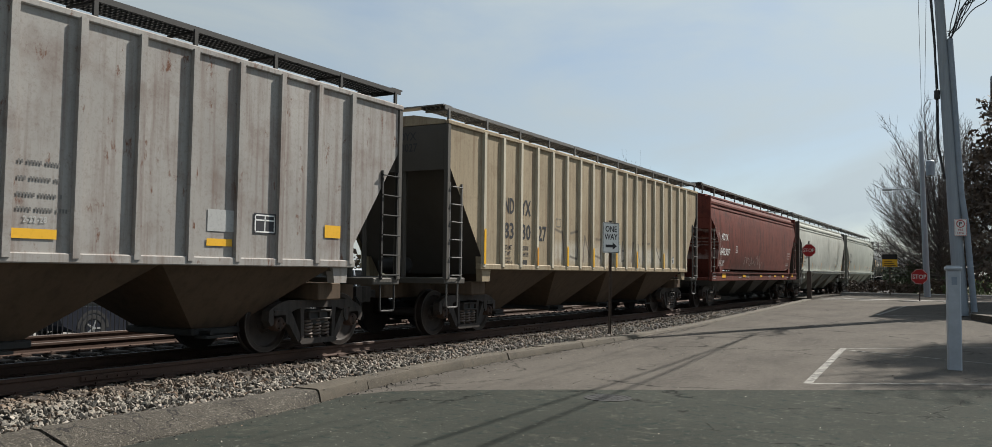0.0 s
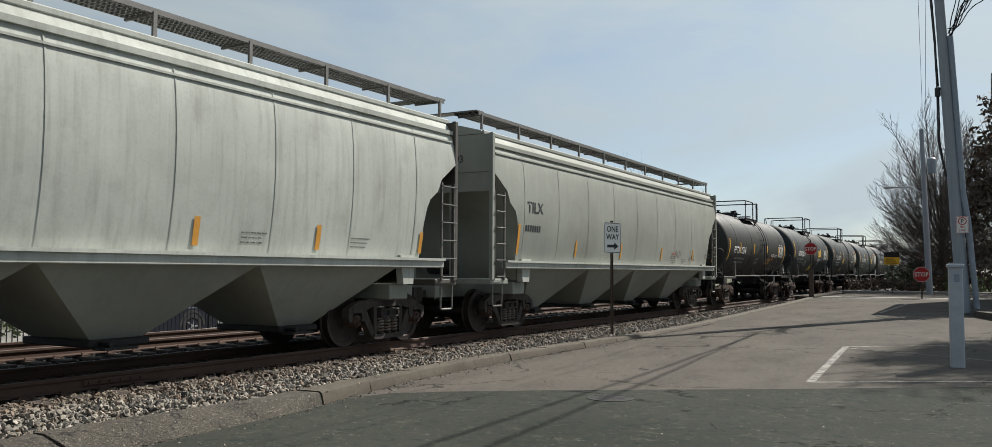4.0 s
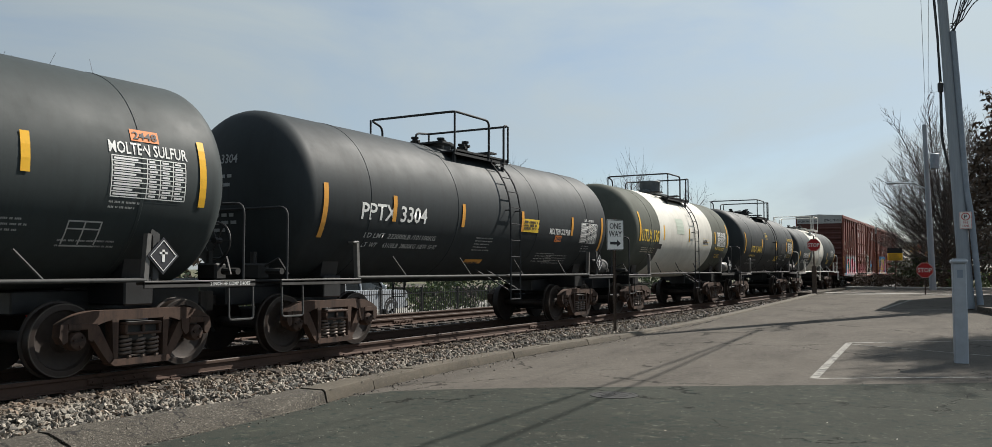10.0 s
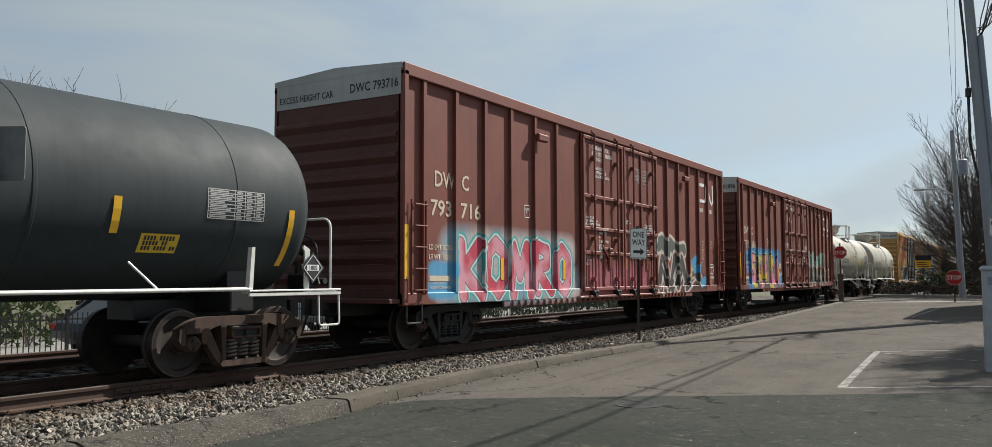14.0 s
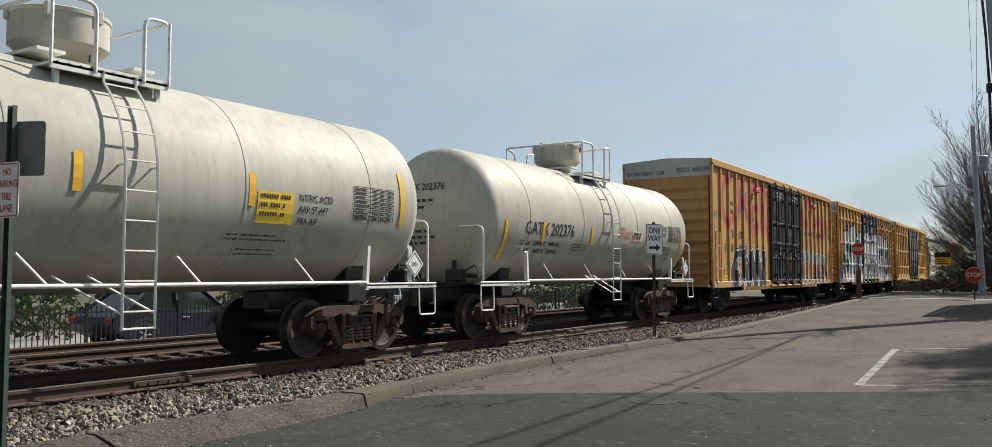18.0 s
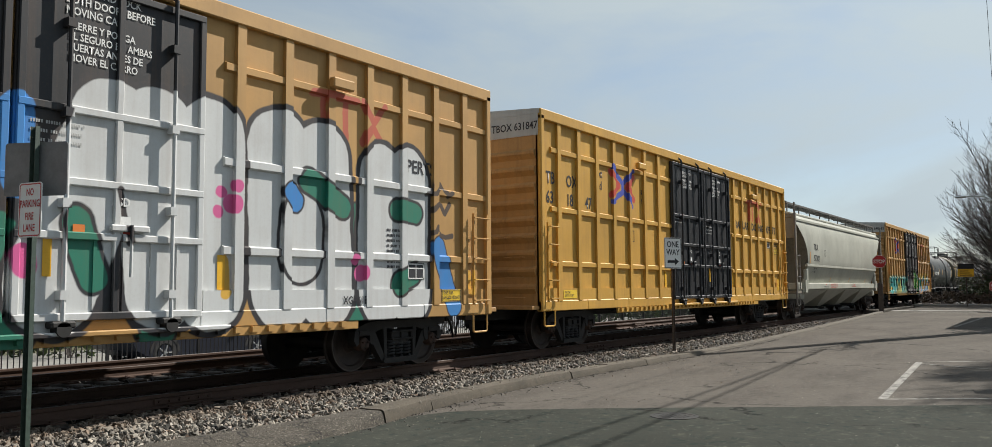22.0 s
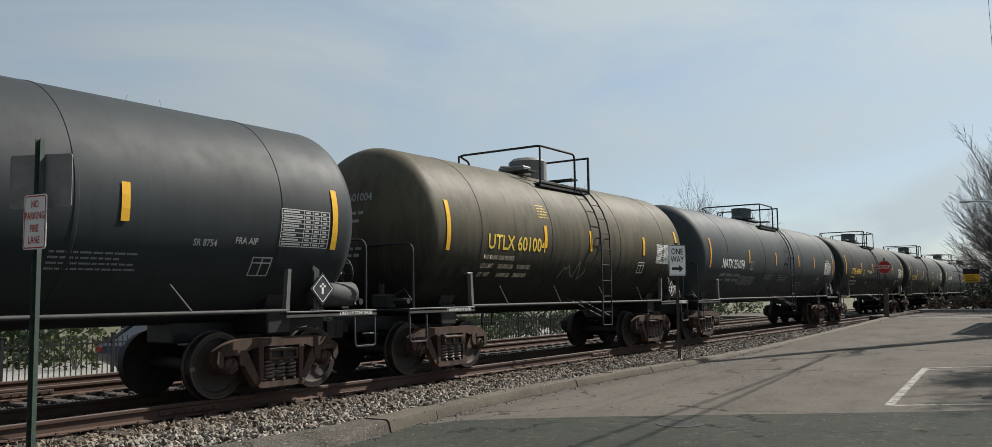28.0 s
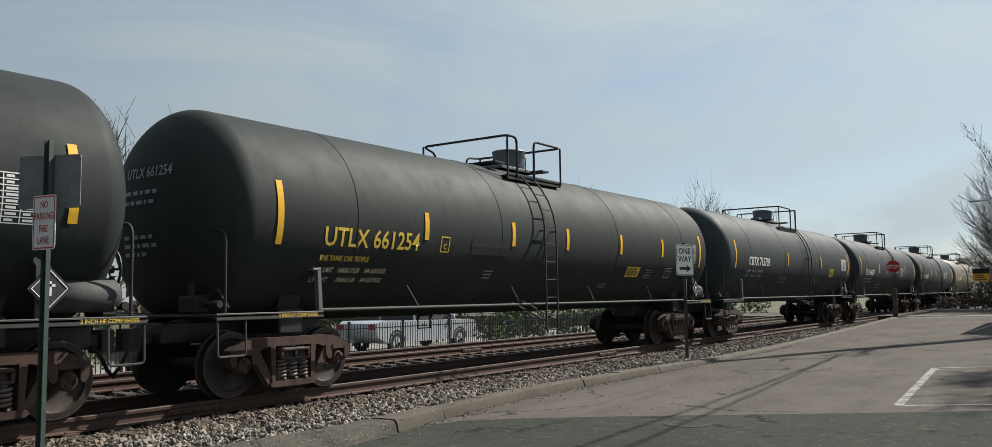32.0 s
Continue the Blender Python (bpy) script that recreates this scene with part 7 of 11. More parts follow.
def side_paints(name, col, grime, amount, rough, seed, groups, L, door=None):
    """The paints of a box car's side, bay by bay along it, and of the door itself."""
    out = []
    for tail, a, b, base in [(str(n), a, b, col) for n, (a, b) in enumerate(bays(L))] + [("door", 7.05, L - 6.5, door or col)]:
        near = []
        for segs, r, fill, line, lw, cover, soft in groups:
            m = r + soft + max([lw] + [w for _, w in line] if isinstance(line, list) else [lw]) + 0.12
            hit = [s for s in segs if max(s[0][0], s[1][0]) > a - m and min(s[0][0], s[1][0]) < b + m]
            if hit:
                near.append((hit, r, fill, line, lw, cover, soft))
        out.append(worn_paint(name + "_" + tail, base, grime, amount, rough, seed=seed, extra=spray(near) if near else None))
    return tuple(out[:-1]), out[-1]


PAINT_SCRIB = spray([
    (scrawl(21, 6.0, 7.4, 1.5, 2.0, 12), 0.007, (0.36, 0.36, 0.36), None, 0, 0.6, 0.002),
    (scrawl(22, 8.0, 9.0, 1.5, 1.95, 9), 0.007, (0.36, 0.36, 0.36), None, 0, 0.5, 0.002)])
PAINT_SCRIB2 = spray([
    (word("CORRERO", 2.9, 4.6, 1.66, 1.92), 0.012, (0.40, 0.40, 0.40), None, 0, 0.75, 0.002)])


def dusty(inner, low, z0, z1):
    """Pale dust that lies on the upper half of a tank and runs down in streaks."""
    def extra(q, c):
        z = q.n("SeparateXYZ", Vector=q.co).outputs[2]
        k = q.math("ADD", z, q.math("MULTIPLY", q.noise(2.4, 5, 0.6, stretch=(2.5, 2.5, 0.2)), 1.2))
        return inner(q, q.mix(q.ramp(k, z0 + 0.6, z1 + 0.6), low, c))
    return extra


PAINT_SCRIB3 = spray([
    (scrawl(31, 4.2, 5.4, 1.72, 2.1, 11), 0.008, (0.40, 0.38, 0.33), None, 0, 0.6, 0.002)])
PAINT_TAGS = spray([
    (scrawl(41, 12.3, 12.95, 1.8, 2.1, 15), 0.016, (0.05, 0.03, 0.035), None, 0, 0.9, 0.002),
    (scrawl(42, 13.8, 14.5, 1.72, 1.98, 13), 0.014, (0.05, 0.03, 0.035), None, 0, 0.9, 0.002)])


# ---- the train, car by car ----
M_BANNER = worn_paint("pale_banner", (0.42, 0.43, 0.42), amount=0.3, seed=3)
P_GREYRIB = worn_paint("grey_hopper_paint", (0.325, 0.31, 0.29), (0.125, 0.070, 0.050), 1.15, 0.7, rust=1.0, seed=1, spec=0.2)
# dark paint: the shade on hopper ends and below is put into its colour
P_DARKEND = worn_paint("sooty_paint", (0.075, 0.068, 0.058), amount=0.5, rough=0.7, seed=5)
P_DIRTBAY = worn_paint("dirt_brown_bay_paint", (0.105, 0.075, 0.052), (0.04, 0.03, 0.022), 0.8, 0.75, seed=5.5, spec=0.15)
P_WHITEHOP = worn_paint("white_hopper_paint", (0.44, 0.455, 0.415), (0.20, 0.20, 0.175), 0.8, 0.65, seed=6, spec=0.12)
P_PALEHOP = worn_paint("pale_grey_hopper_paint", (0.29, 0.30, 0.265), (0.15, 0.17, 0.15), 0.4, 0.6, seed=7, spec=0.25, extra=PAINT_TAGS)
P_TILXHOP = worn_paint("light_hopper_paint", (0.45, 0.455, 0.395), (0.19, 0.19, 0.165), 0.35, 0.5, seed=8, spec=0.25)
# grimy end paint, darkened and warmed for its shade and the neighbour's reflection
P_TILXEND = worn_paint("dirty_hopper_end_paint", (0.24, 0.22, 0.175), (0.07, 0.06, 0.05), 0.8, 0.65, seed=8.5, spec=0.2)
P_OLIVETANK = worn_paint("olive_grey_tank_paint", (0.095, 0.101, 0.085), (0.045, 0.045, 0.038), 0.45, 0.75, seed=10.2, spec=0.1)
P_GLOSSTANK = worn_paint("satin_black_tank_paint", (0.026, 0.028, 0.0265), (0.034, 0.029, 0.022), 0.6, 0.54, seed=9.4, spec=0.22)
P_BLACKTANK = worn_paint("black_tank_paint", (0.028, 0.0315, 0.031), (0.018, 0.0165, 0.014), 0.4, 0.78, seed=9, spec=0.09)
P_GREYTANK = worn_paint("dark_grey_tank_paint", (0.0355, 0.0435, 0.0470), (0.016, 0.018, 0.018), 0.5, 0.64, seed=10, spec=0.18)
P_OLIVEBLACK = worn_paint("faded_olive_black_paint", (0.030, 0.0355, 0.0335), (0.014, 0.014, 0.012), 0.6, 0.64, seed=11, spec=0.15)
P_BLUEBLACK = worn_paint("blue_black_tank_paint", (0.027, 0.0325, 0.0355), (0.014, 0.014, 0.014), 0.6, 0.60, seed=10.8, spec=0.20)
P_GREENTANK = worn_paint("olive_black_tank_paint", (0.034, 0.042, 0.043), (0.015, 0.015, 0.014), 0.4, 0.60, seed=11, spec=0.22)
P_DUSTTANK = worn_paint("dusty_tank_paint", (0.115, 0.092, 0.056), (0.025, 0.022, 0.018), 0.75, 0.55, seed=12)
P_WHITETANK = worn_paint("white_tank_paint", (0.425, 0.41, 0.355), (0.19, 0.17, 0.135), 0.6, 0.55, seed=13, spec=0.15)
# end walls face away from the sun: their shade is in this darker brown
P_BROWNEND = worn_paint("dark_brown_end_paint", (0.10, 0.036, 0.028), (0.03, 0.018, 0.015), 0.5, 0.6, seed=14)
P_ENDYEL = worn_paint("grimy_yellow_end_paint", (0.42, 0.24, 0.085), (0.12, 0.075, 0.045), 0.7, 0.6, seed=20)
P_DOOR = worn_paint("black_door_paint", (0.022, 0.023, 0.026), (0.06, 0.055, 0.05), 0.4, 0.4, seed=17)
P_ROOF = worn_paint("galvanised_roof", (0.26, 0.26, 0.25), amount=0.5, rough=0.5, seed=18)
P_WBAND = worn_paint("white_band_paint", (0.60, 0.585, 0.53), (0.19, 0.16, 0.12), 0.35, 0.62, seed=19, spec=0.15)

P_TANRIB = worn_paint("tan_hopper_paint", (0.345, 0.285, 0.195), (0.17, 0.115, 0.072), 1.5, 0.65, rust=0.25, seed=2, spec=0.15, extra=PAINT_TAN)
P_CREAMPOST = worn_paint("cream_post_paint", (0.52, 0.475, 0.375), (0.24, 0.19, 0.14), 0.6, 0.6, rust=0.2, seed=2.4, spec=0.2)
P_REDHOP = worn_paint("red_hopper_paint", (0.150, 0.040, 0.029), (0.024, 0.013, 0.011), 1.7, 0.65, rust=0.2, seed=4, spec=0.2, extra=PAINT_RED)
P_BOX14, P_DOOR14 = side_paints("brown_paint_pale_letters", (0.185, 0.058, 0.041), (0.05, 0.025, 0.02), 0.3, 0.55, 14, GROUPS_14, 18.51)
P_BOX15, P_DOOR15 = side_paints("brown_paint_bright_letters", (0.185, 0.058, 0.041), (0.05, 0.025, 0.02), 0.3, 0.55, 14.5, GROUPS_15, 18.42)
P_BOX18, P_DOOR18 = side_paints("faded_paint_red_scrawl", (0.50, 0.29, 0.10), (0.19, 0.10, 0.045), 0.6, 0.55, 16, GROUPS_18, 18.36, (0.022, 0.023, 0.026))
P_BOX19, P_DOOR19 = side_paints("faded_paint_white_letters", (0.46, 0.265, 0.085), (0.18, 0.10, 0.05), 0.3, 0.55, 16.5, GROUPS_19, 18.36, (0.022, 0.023, 0.026))
P_BOX20, P_DOOR20 = side_paints("yellow_box_paint_marked", (0.54, 0.305, 0.055), (0.18, 0.11, 0.045), 0.35, 0.5, 15, GROUPS_20, 18.31, (0.022, 0.023, 0.026))
P_BOX22, P_DOOR22 = side_paints("faded_paint_teal_letters", (0.46, 0.265, 0.085), (0.18, 0.10, 0.05), 0.3, 0.55, 16.7, GROUPS_22, 18.46, (0.022, 0.023, 0.026))
P_TANK26 = worn_paint("olive_black_paint_scribbled", (0.026, 0.031, 0.030), (0.013, 0.012, 0.011), 0.6, 0.64, seed=11.5, spec=0.14, extra=PAINT_SCRIB)
P_TANK25 = worn_paint("dark_grey_paint_tagged", (0.036, 0.0445, 0.048), (0.014, 0.016, 0.015), 0.5, 0.62, seed=10.5, spec=0.18, extra=PAINT_SCRIB2)
P_TANK24 = worn_paint("dusty_paint_tagged", (0.105, 0.094, 0.067), (0.025, 0.022, 0.018), 0.75, 0.55, seed=12, spec=0.1, extra=dusty(PAINT_SCRIB3, (0.016, 0.017, 0.014), 1.7, 2.9))

C = {}
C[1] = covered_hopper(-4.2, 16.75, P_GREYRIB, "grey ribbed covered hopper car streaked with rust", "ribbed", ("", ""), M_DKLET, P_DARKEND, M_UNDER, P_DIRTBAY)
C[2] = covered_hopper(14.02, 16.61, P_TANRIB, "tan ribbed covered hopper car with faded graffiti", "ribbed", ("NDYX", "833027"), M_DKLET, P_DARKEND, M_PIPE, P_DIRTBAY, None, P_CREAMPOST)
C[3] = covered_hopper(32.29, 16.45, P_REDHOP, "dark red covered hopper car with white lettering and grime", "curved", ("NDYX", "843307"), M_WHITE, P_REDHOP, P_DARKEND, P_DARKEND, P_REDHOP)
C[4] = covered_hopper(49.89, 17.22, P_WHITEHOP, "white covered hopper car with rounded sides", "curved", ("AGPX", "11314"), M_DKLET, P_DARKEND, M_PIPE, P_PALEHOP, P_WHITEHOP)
C[5] = covered_hopper(68.45, 17.19, P_PALEHOP, "pale grey-green covered hopper car with rounded sides", "curved", ("TILX", "641893"), M_DKLET, P_PALEHOP, M_PIPE, P_PALEHOP, P_WHITEHOP)
C[6] = tank_car(88.03, 10.72, P_GLOSSTANK, M_MIDPIPE, "black molten sulfur tank car with white lettering", "PPTX 3534", M_WHITE, mark_at=(0.75, 2.16), mark_w=1.98, lad=0.47, stripes=(1.76, 4.23, 6.78, 9.30), sz=(2.28, 2.39), tank_air=False, pl=-0.4)
C[7] = tank_car(101.53, 10.81, P_GREYTANK, M_MIDPIPE, "dark grey tank car with yellow plates", "GATX 226577", M_WHITE, mark_at=(1.0, 2.28), mark_w=2.08, lad=-0.77, stripes=(3.72, 6.13, 8.12), sz=(2.62, 2.58), tank_air=False)
C[8] = tank_car(114.96, 10.87, P_GREYTANK, M_MIDPIPE, "dark grey molten sulfur tank car", "TILX 151037", M_WHITE, mark_at=(1.07, 2.26), mark_w=1.96, lad=0.55, stripes=(3.08, 4.50, 6.98, 8.72), sz=(2.61, 2.59), shoes=M_WHITE)
C[9] = tank_car(128.57, 10.95, P_GREENTANK, M_MIDPIPE, "black molten sulfur tank car with a yellow plate", "TILX 150628", M_WHITE, mark_at=(1.28, 2.25), mark_w=2.0, lad=-0.58, stripes=(2.85, 4.33, 7.10, 8.48), sz=(2.61, 2.64), tank_air=False, pl=-0.62, shoes=M_WHITE)
C[10] = tank_car(142.0, 11.19, P_BLUEBLACK, M_MIDPIPE, "black molten sulfur tank car with orange stripes", "PPTX 3304", M_WHITE, refl=M_ORANGE, mark_at=(0.9, 2.19), mark_w=1.96, lad=0.47, stripes=(1.84, 4.14, 6.65, 9.30), sz=(2.27, 2.41))
C[11] = tank_car(156.15, 9.75, P_OLIVETANK, M_MIDPIPE, "olive-grey phosphoric acid tank car with a broad white band", "UTLX 130374", M_YEL, band=(1.75, 7.6), band_mat=P_WBAND, dome="pan", code="1805", mark_at=(0.15, 2.2), size=0.36, lad=0.39, stripes=(2.17, 4.82, 8.02), sz=(2.64, 2.52), pl=0.35, air_mat=M_PIPE)
C[12] = tank_car(168.89, 9.89, P_BLUEBLACK, M_MIDPIPE, "black phosphoric acid tank car with yellow lettering", "UTLX 24416", M_YEL, code="1805", mark_at=(1.11, 2.09), mark_w=1.98, lad=0.44, stripes=(2.99, 5.97, 8.37), sz=(2.46, 2.48), pl=0.2, shoes=M_WHITE)
C[13] = tank_car(181.45, 11.75, P_GREYTANK, M_WPIPE, "dark grey tank car with a white band at its middle", "PPAX 6117", M_WHITE, band=(3.7, 7.4), band_mat=P_WBAND, zc=2.42, r=1.36, code="1805", mark_at=(1.11, 1.99), mark_w=1.69, lad=-0.71, stripes=(2.86, 8.85), sz=(1.92, 2.12), tank_air=False, pl=0.35, shoes=M_WHITE)
C[14] = box_car(195.64, 18.51, P_BOX14, "red-brown box car with pale graffiti along its foot", "brown", P_ROOF, P_DOOR14, "DWC 793716", M_TAN, P_BROWNEND)
C[15] = box_car(216.13, 18.42, P_BOX15, "red-brown box car with bright block graffiti", "brown", P_ROOF, P_DOOR15, "DWC 793896", M_TAN, P_BROWNEND)
C[16] = tank_car(237.24, 10.21, P_WHITETANK, M_WPIPE, "white nitric acid tank car with dark lettering", "GATX 220413", M_DKLET, dome="pan", code="2031", smallmat=M_DKLET, mark_at=(0.96, 2.19), mark_w=2.28, shell_y=0.30, head=0.62, head_pow=2.2, lad=0, stripes=(3.22, 4.37, 6.92), sz=(2.60, 2.50), tank_air=False, pl=0.35, shoes=M_DKLET)
C[17] = tank_car(250.85, 9.92, P_WHITETANK, M_WPIPE, "cream-white nitric acid tank car with a streaked shell", "GATX 202376", M_DKLET, dome="pan", code="2031", smallmat=M_DKLET, mark_at=(0.76, 2.18), mark_w=2.23, shell_y=0.30, head=0.62, head_pow=2.2, lad=0.05, stripes=(1.55, 3.93, 7.3), sz=(2.02, 2.25), tank_air=False, pl=0.30, shoes=M_DKLET)
C[18] = box_car(263.29, 18.36, P_BOX18, "faded yellow box car with black doors and red graffiti", "posts", P_ROOF, P_DOOR, "TBOX 668199", M_DKLET, P_ENDYEL)
C[19] = box_car(283.45, 18.36, P_BOX19, "yellow box car covered with white block graffiti", "grid", P_ROOF, P_DOOR19, "TBOX 643352", M_DKLET, P_ENDYEL)
C[20] = box_car(303.68, 18.31, P_BOX20, "clean yellow box car with black doors", "grid", P_ROOF, P_DOOR, "TBOX 631847", M_DKLET, P_ENDYEL)
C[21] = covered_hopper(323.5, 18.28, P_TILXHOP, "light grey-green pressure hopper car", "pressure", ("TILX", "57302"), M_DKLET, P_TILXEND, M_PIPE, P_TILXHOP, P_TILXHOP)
C[22] = box_car(343.58, 18.46, P_BOX22, "yellow box car with teal graffiti along its foot", "grid", P_ROOF, P_DOOR22, "TBOX 640483", M_DKLET, P_ENDYEL)
C[23] = tank_car(364.49, 12.04, P_BLUEBLACK, M_MIDPIPE, "sooty black tank car with yellow stripes", "GATX 212500", M_WHITE, r=1.52, zc=2.54, dome="pan", mark_at=(0.98, 2.2), mark_w=2.24, shell_y=0.25, head=0.55, lad=0.71, stripes=(3.35, 5.40, 8.62), sz=(2.53, 2.52), shoes=M_WHITE)
C[24] = tank_car(379.29, 10.33, P_TANK24, M_MIDPIPE, "dust-covered olive tank car with yellow lettering", "UTLX 601004", M_YEL, r=1.56, zc=2.56, dome="box", mark_at=(1.23, 2.26), mark_w=2.12, shell_y=0.25, head=0.55, lad=0.64, stripes=(3.33, 5.33, 8.2), sz=(2.63, 2.58), shoes=M_WHITE)
C[25] = tank_car(392.34, 15.45, P_TANK25, M_MIDPIPE, "long dark grey tank car with orange stripes", "NATX 251074", M_WHITE, r=1.55, zc=2.57, dome="pan", refl=M_ORANGE, mark_at=(1.06, 2.17), mark_w=2.13, shell_y=0.40, head=0.6, lad=0.66, stripes=(3.67, 6.74, 9.80, 12.2), sz=(2.60, 2.59))
C[26] = tank_car(410.53, 15.63, P_TANK26, M_MIDPIPE, "long black tank car with yellow lettering and scribbles", "UTLX 669963", M_YEL, r=1.55, zc=2.57, dome="pan", mark_at=(1.18, 2.25), mark_w=2.18, shell_y=0.40, head=0.6, lad=-0.71, plat=(-1.5, 1.44), dome_dy=0.28, stripes=(3.47, 6.34, 9.22, 12.27), sz=(2.66, 2.59), shoes=M_YEL)
C[27] = tank_car(429.1, 15.52, P_OLIVEBLACK, M_MIDPIPE, "long black tank car with yellow stripes", "UTLX 661254", M_YEL, r=1.55, zc=2.57, dome="pan", mark_at=(0.85, 2.14), mark_w=2.17, shell_y=0.40, head=0.6, lad=-0.74, plat=(-1.42, 0.70), dome_dy=0.28, stripes=(3.19, 5.85, 7.95, 10.5, 12.9), sz=(2.56, 2.55), shoes=M_YEL)
C[28] = tank_car(447.63, 15.21, P_GREYTANK, M_MIDPIPE, "long grey-black tank car with white lettering", "CBTX 715703", M_WHITE, r=1.57, zc=2.58, dome="pan", mark_at=(1.28, 2.28), mark_w=2.21, shell_y=0.40, head=0.6, lad=0.6, dome_dy=0.28, stripes=(5.7, 10.4), sz=(2.6, 2.58))
C[29] = tank_car(465.8, 15.3, P_GREYTANK, M_MIDPIPE, "long dusty grey tank car", "UTLX 646822", M_WHITE, r=1.55, zc=2.57, dome="pan", shell_y=0.40, head=0.6, lad=0.6)
C[30] = tank_car(484.0, 15.3, P_GREYTANK, M_MIDPIPE, "long dark grey tank car far along the train", "UTLX 640255", M_WHITE, r=1.55, zc=2.57, dome="pan", shell_y=0.40, head=0.6, lad=0.6)
C[31] = tank_car(502.2, 12.0, P_DUSTTANK, M_MIDPIPE, "dusty olive tank car far along the train", "GATX 210044", M_WHITE, r=1.52, zc=2.55, dome="pan", shell_y=0.25, head=0.55, lad=0.6)
C[32] = tank_car(517.0, 12.0, P_WHITETANK, M_WPIPE, "white tank car far along the train", "GATX 204110", M_DKLET, r=1.5, zc=2.54, dome="pan", smallmat=M_DKLET, shell_y=0.25, head=0.55, lad=0)
C[33] = tank_car(531.8, 12.0, P_BLACKTANK, M_PIPE, "black tank car far along the train", "GATX 210912", M_WHITE, r=1.5, zc=2.54, dome="pan", shell_y=0.25, head=0.55, lad=0.6)


# ---- markings of single cars ----
def plate(car, skin, y0, y1, z0, z1, material, name="plate", label="", lift=0.006):
    return part(name, skin.patch(Geo(), y0, y1, z0, z1, lift), material, car, label)


def yellow_stripes(car, skin, rows, material=None):
    for y0, y1, z0, z1 in rows:
        plate(car, skin, y0, y1, z0, z1, material or M_REFL, "reflector", "", 0.010)


# grey ribbed hopper
c, k = C[1]
k2 = Skin("flat", x=1.552)
for i, zz in enumerate((2.42, 2.24, 2.06, 1.90)):
    k2.bars(c, 9.72, zz + 0.02, 0.62, 1, 0.1, 0.065, M_WORN, 90 + i, "worn_lettering", "worn lettering on the hopper side")
k2.letters(c, "2-22-28", 9.80, 1.80, 0.07, M_DIMW, 0.9)
yellow_stripes(c, k2, [(9.68, 10.20, 1.62, 1.73), (12.35, 12.80, 1.62, 1.72), (14.72, 15.10, 1.82, 2.02), (4.5, 5.0, 1.62, 1.73)])
plate(c, k2, 12.36, 12.83, 1.82, 2.12, M_DIMW, "bare_patch", "grey repainted patch")
pl = plate(c, k2, 13.20, 13.64, 1.82, 2.12, M_DKLET, "data_plate", "black data plate with white rules")
k2.outline(pl, 13.22, 13.62, 1.84, 2.10, 0.02, M_WHITE)
# tan ribbed hopper
c, k = C[2]
for body, y, z, w in (("ND", 2.33, 2.60, 0.45), ("YX", 3.13, 2.60, 0.45), ("83", 2.33, 2.05, 0.44), ("30", 3.13, 2.05, 0.45), ("27", 3.96, 2.05, 0.44)):
    k.letters(c, body, y, z, 0.34, M_DKLET, 0.9, width=w)
for body, y, z, w in (("LD LMT", 2.35, 1.80, 0.34), ("LT WT", 2.35, 1.66, 0.28), ("203900", 3.14, 1.80, 0.34), ("64100", 3.22, 1.66, 0.26), ("2 INCH HF\nCOMP SHOES", 2.38, 1.58, 0.34)):
    k.letters(c, body, y, z, 0.10 if "2 IN" not in body else 0.055, M_DKLET, 0.9, width=w)
kp = Skin("flat", x=1.615)
yellow_stripes(c, kp, [(y - 0.04, y + 0.04, 1.46, z) for y, z in ((1.42, 2.20), (5.48, 1.95), (7.10, 1.95), (8.72, 1.95), (10.34, 1.95), (12.77, 1.95))])
yellow_stripes(c, kp, [(3.81, 3.89, 1.46, 1.88)], M_ORANGE)
k.outline(c, 4.92, 5.18, 2.42, 2.62, 0.014, M_WORN, False)
plate(c, k, 3.22, 3.42, 1.47, 1.58, M_UNDER, "notch_plate", "small dark plate at the foot of the side")
pl = plate(c, k, 13.55, 13.95, 1.62, 1.85, M_DKLET, "data_plate", "black data plate with white rules")
k.outline(pl, 13.57, 13.93, 1.64, 1.83, 0.018, M_WHITE)
# red hopper
c, k = C[3]
k.letters(c, "NDYX", 1.48, 2.64, 0.27, M_WHITE, 0.85, width=1.0)
k.letters(c, "843307", 1.41, 2.06, 0.27, M_WHITE, 0.85, width=1.46)
k.letters(c, "LD LMT  224000", 1.40, 1.76, 0.085, M_WHITE, 0.9)
k.letters(c, "LT WT   62000", 1.40, 1.64, 0.085, M_WHITE, 0.9)
k.outline(c, 3.76, 4.02, 2.20, 2.46, 0.02, M_WHITE, False)
k.letters(c, "C", 3.84, 2.25, 0.12, M_WHITE)
for i, body in enumerate(("EXW 10-6  H  8-9", "EW   8-6  H  15-0", "CU FT  5150")):
    k.letters(c, body, 14.21, 2.36 - 0.14 * i, 0.075, M_DIMW, 0.85)
k.outline(c, 14.12, 14.74, 1.56, 1.88, 0.02, M_DIMW)
ks = Skin("flat", x=1.622)
yellow_stripes(c, ks, [(1.45, 1.95, 1.16, 1.36), (4.7, 5.2, 1.18, 1.28), (7.9, 8.3, 1.18, 1.27), (10.8, 11.2, 1.18, 1.27), (12.63, 13.1, 1.16, 1.28), (15.08, 15.53, 1.18, 1.36)])
ks.letters(c, "2 INCH TREAD COND SHOES", 13.6, 1.14, 0.05, M_DIMW, 0.9)
ks.bars(c, 0.15, 1.30, 0.45, 3, 0.09, 0.045, M_DIMW, 3)
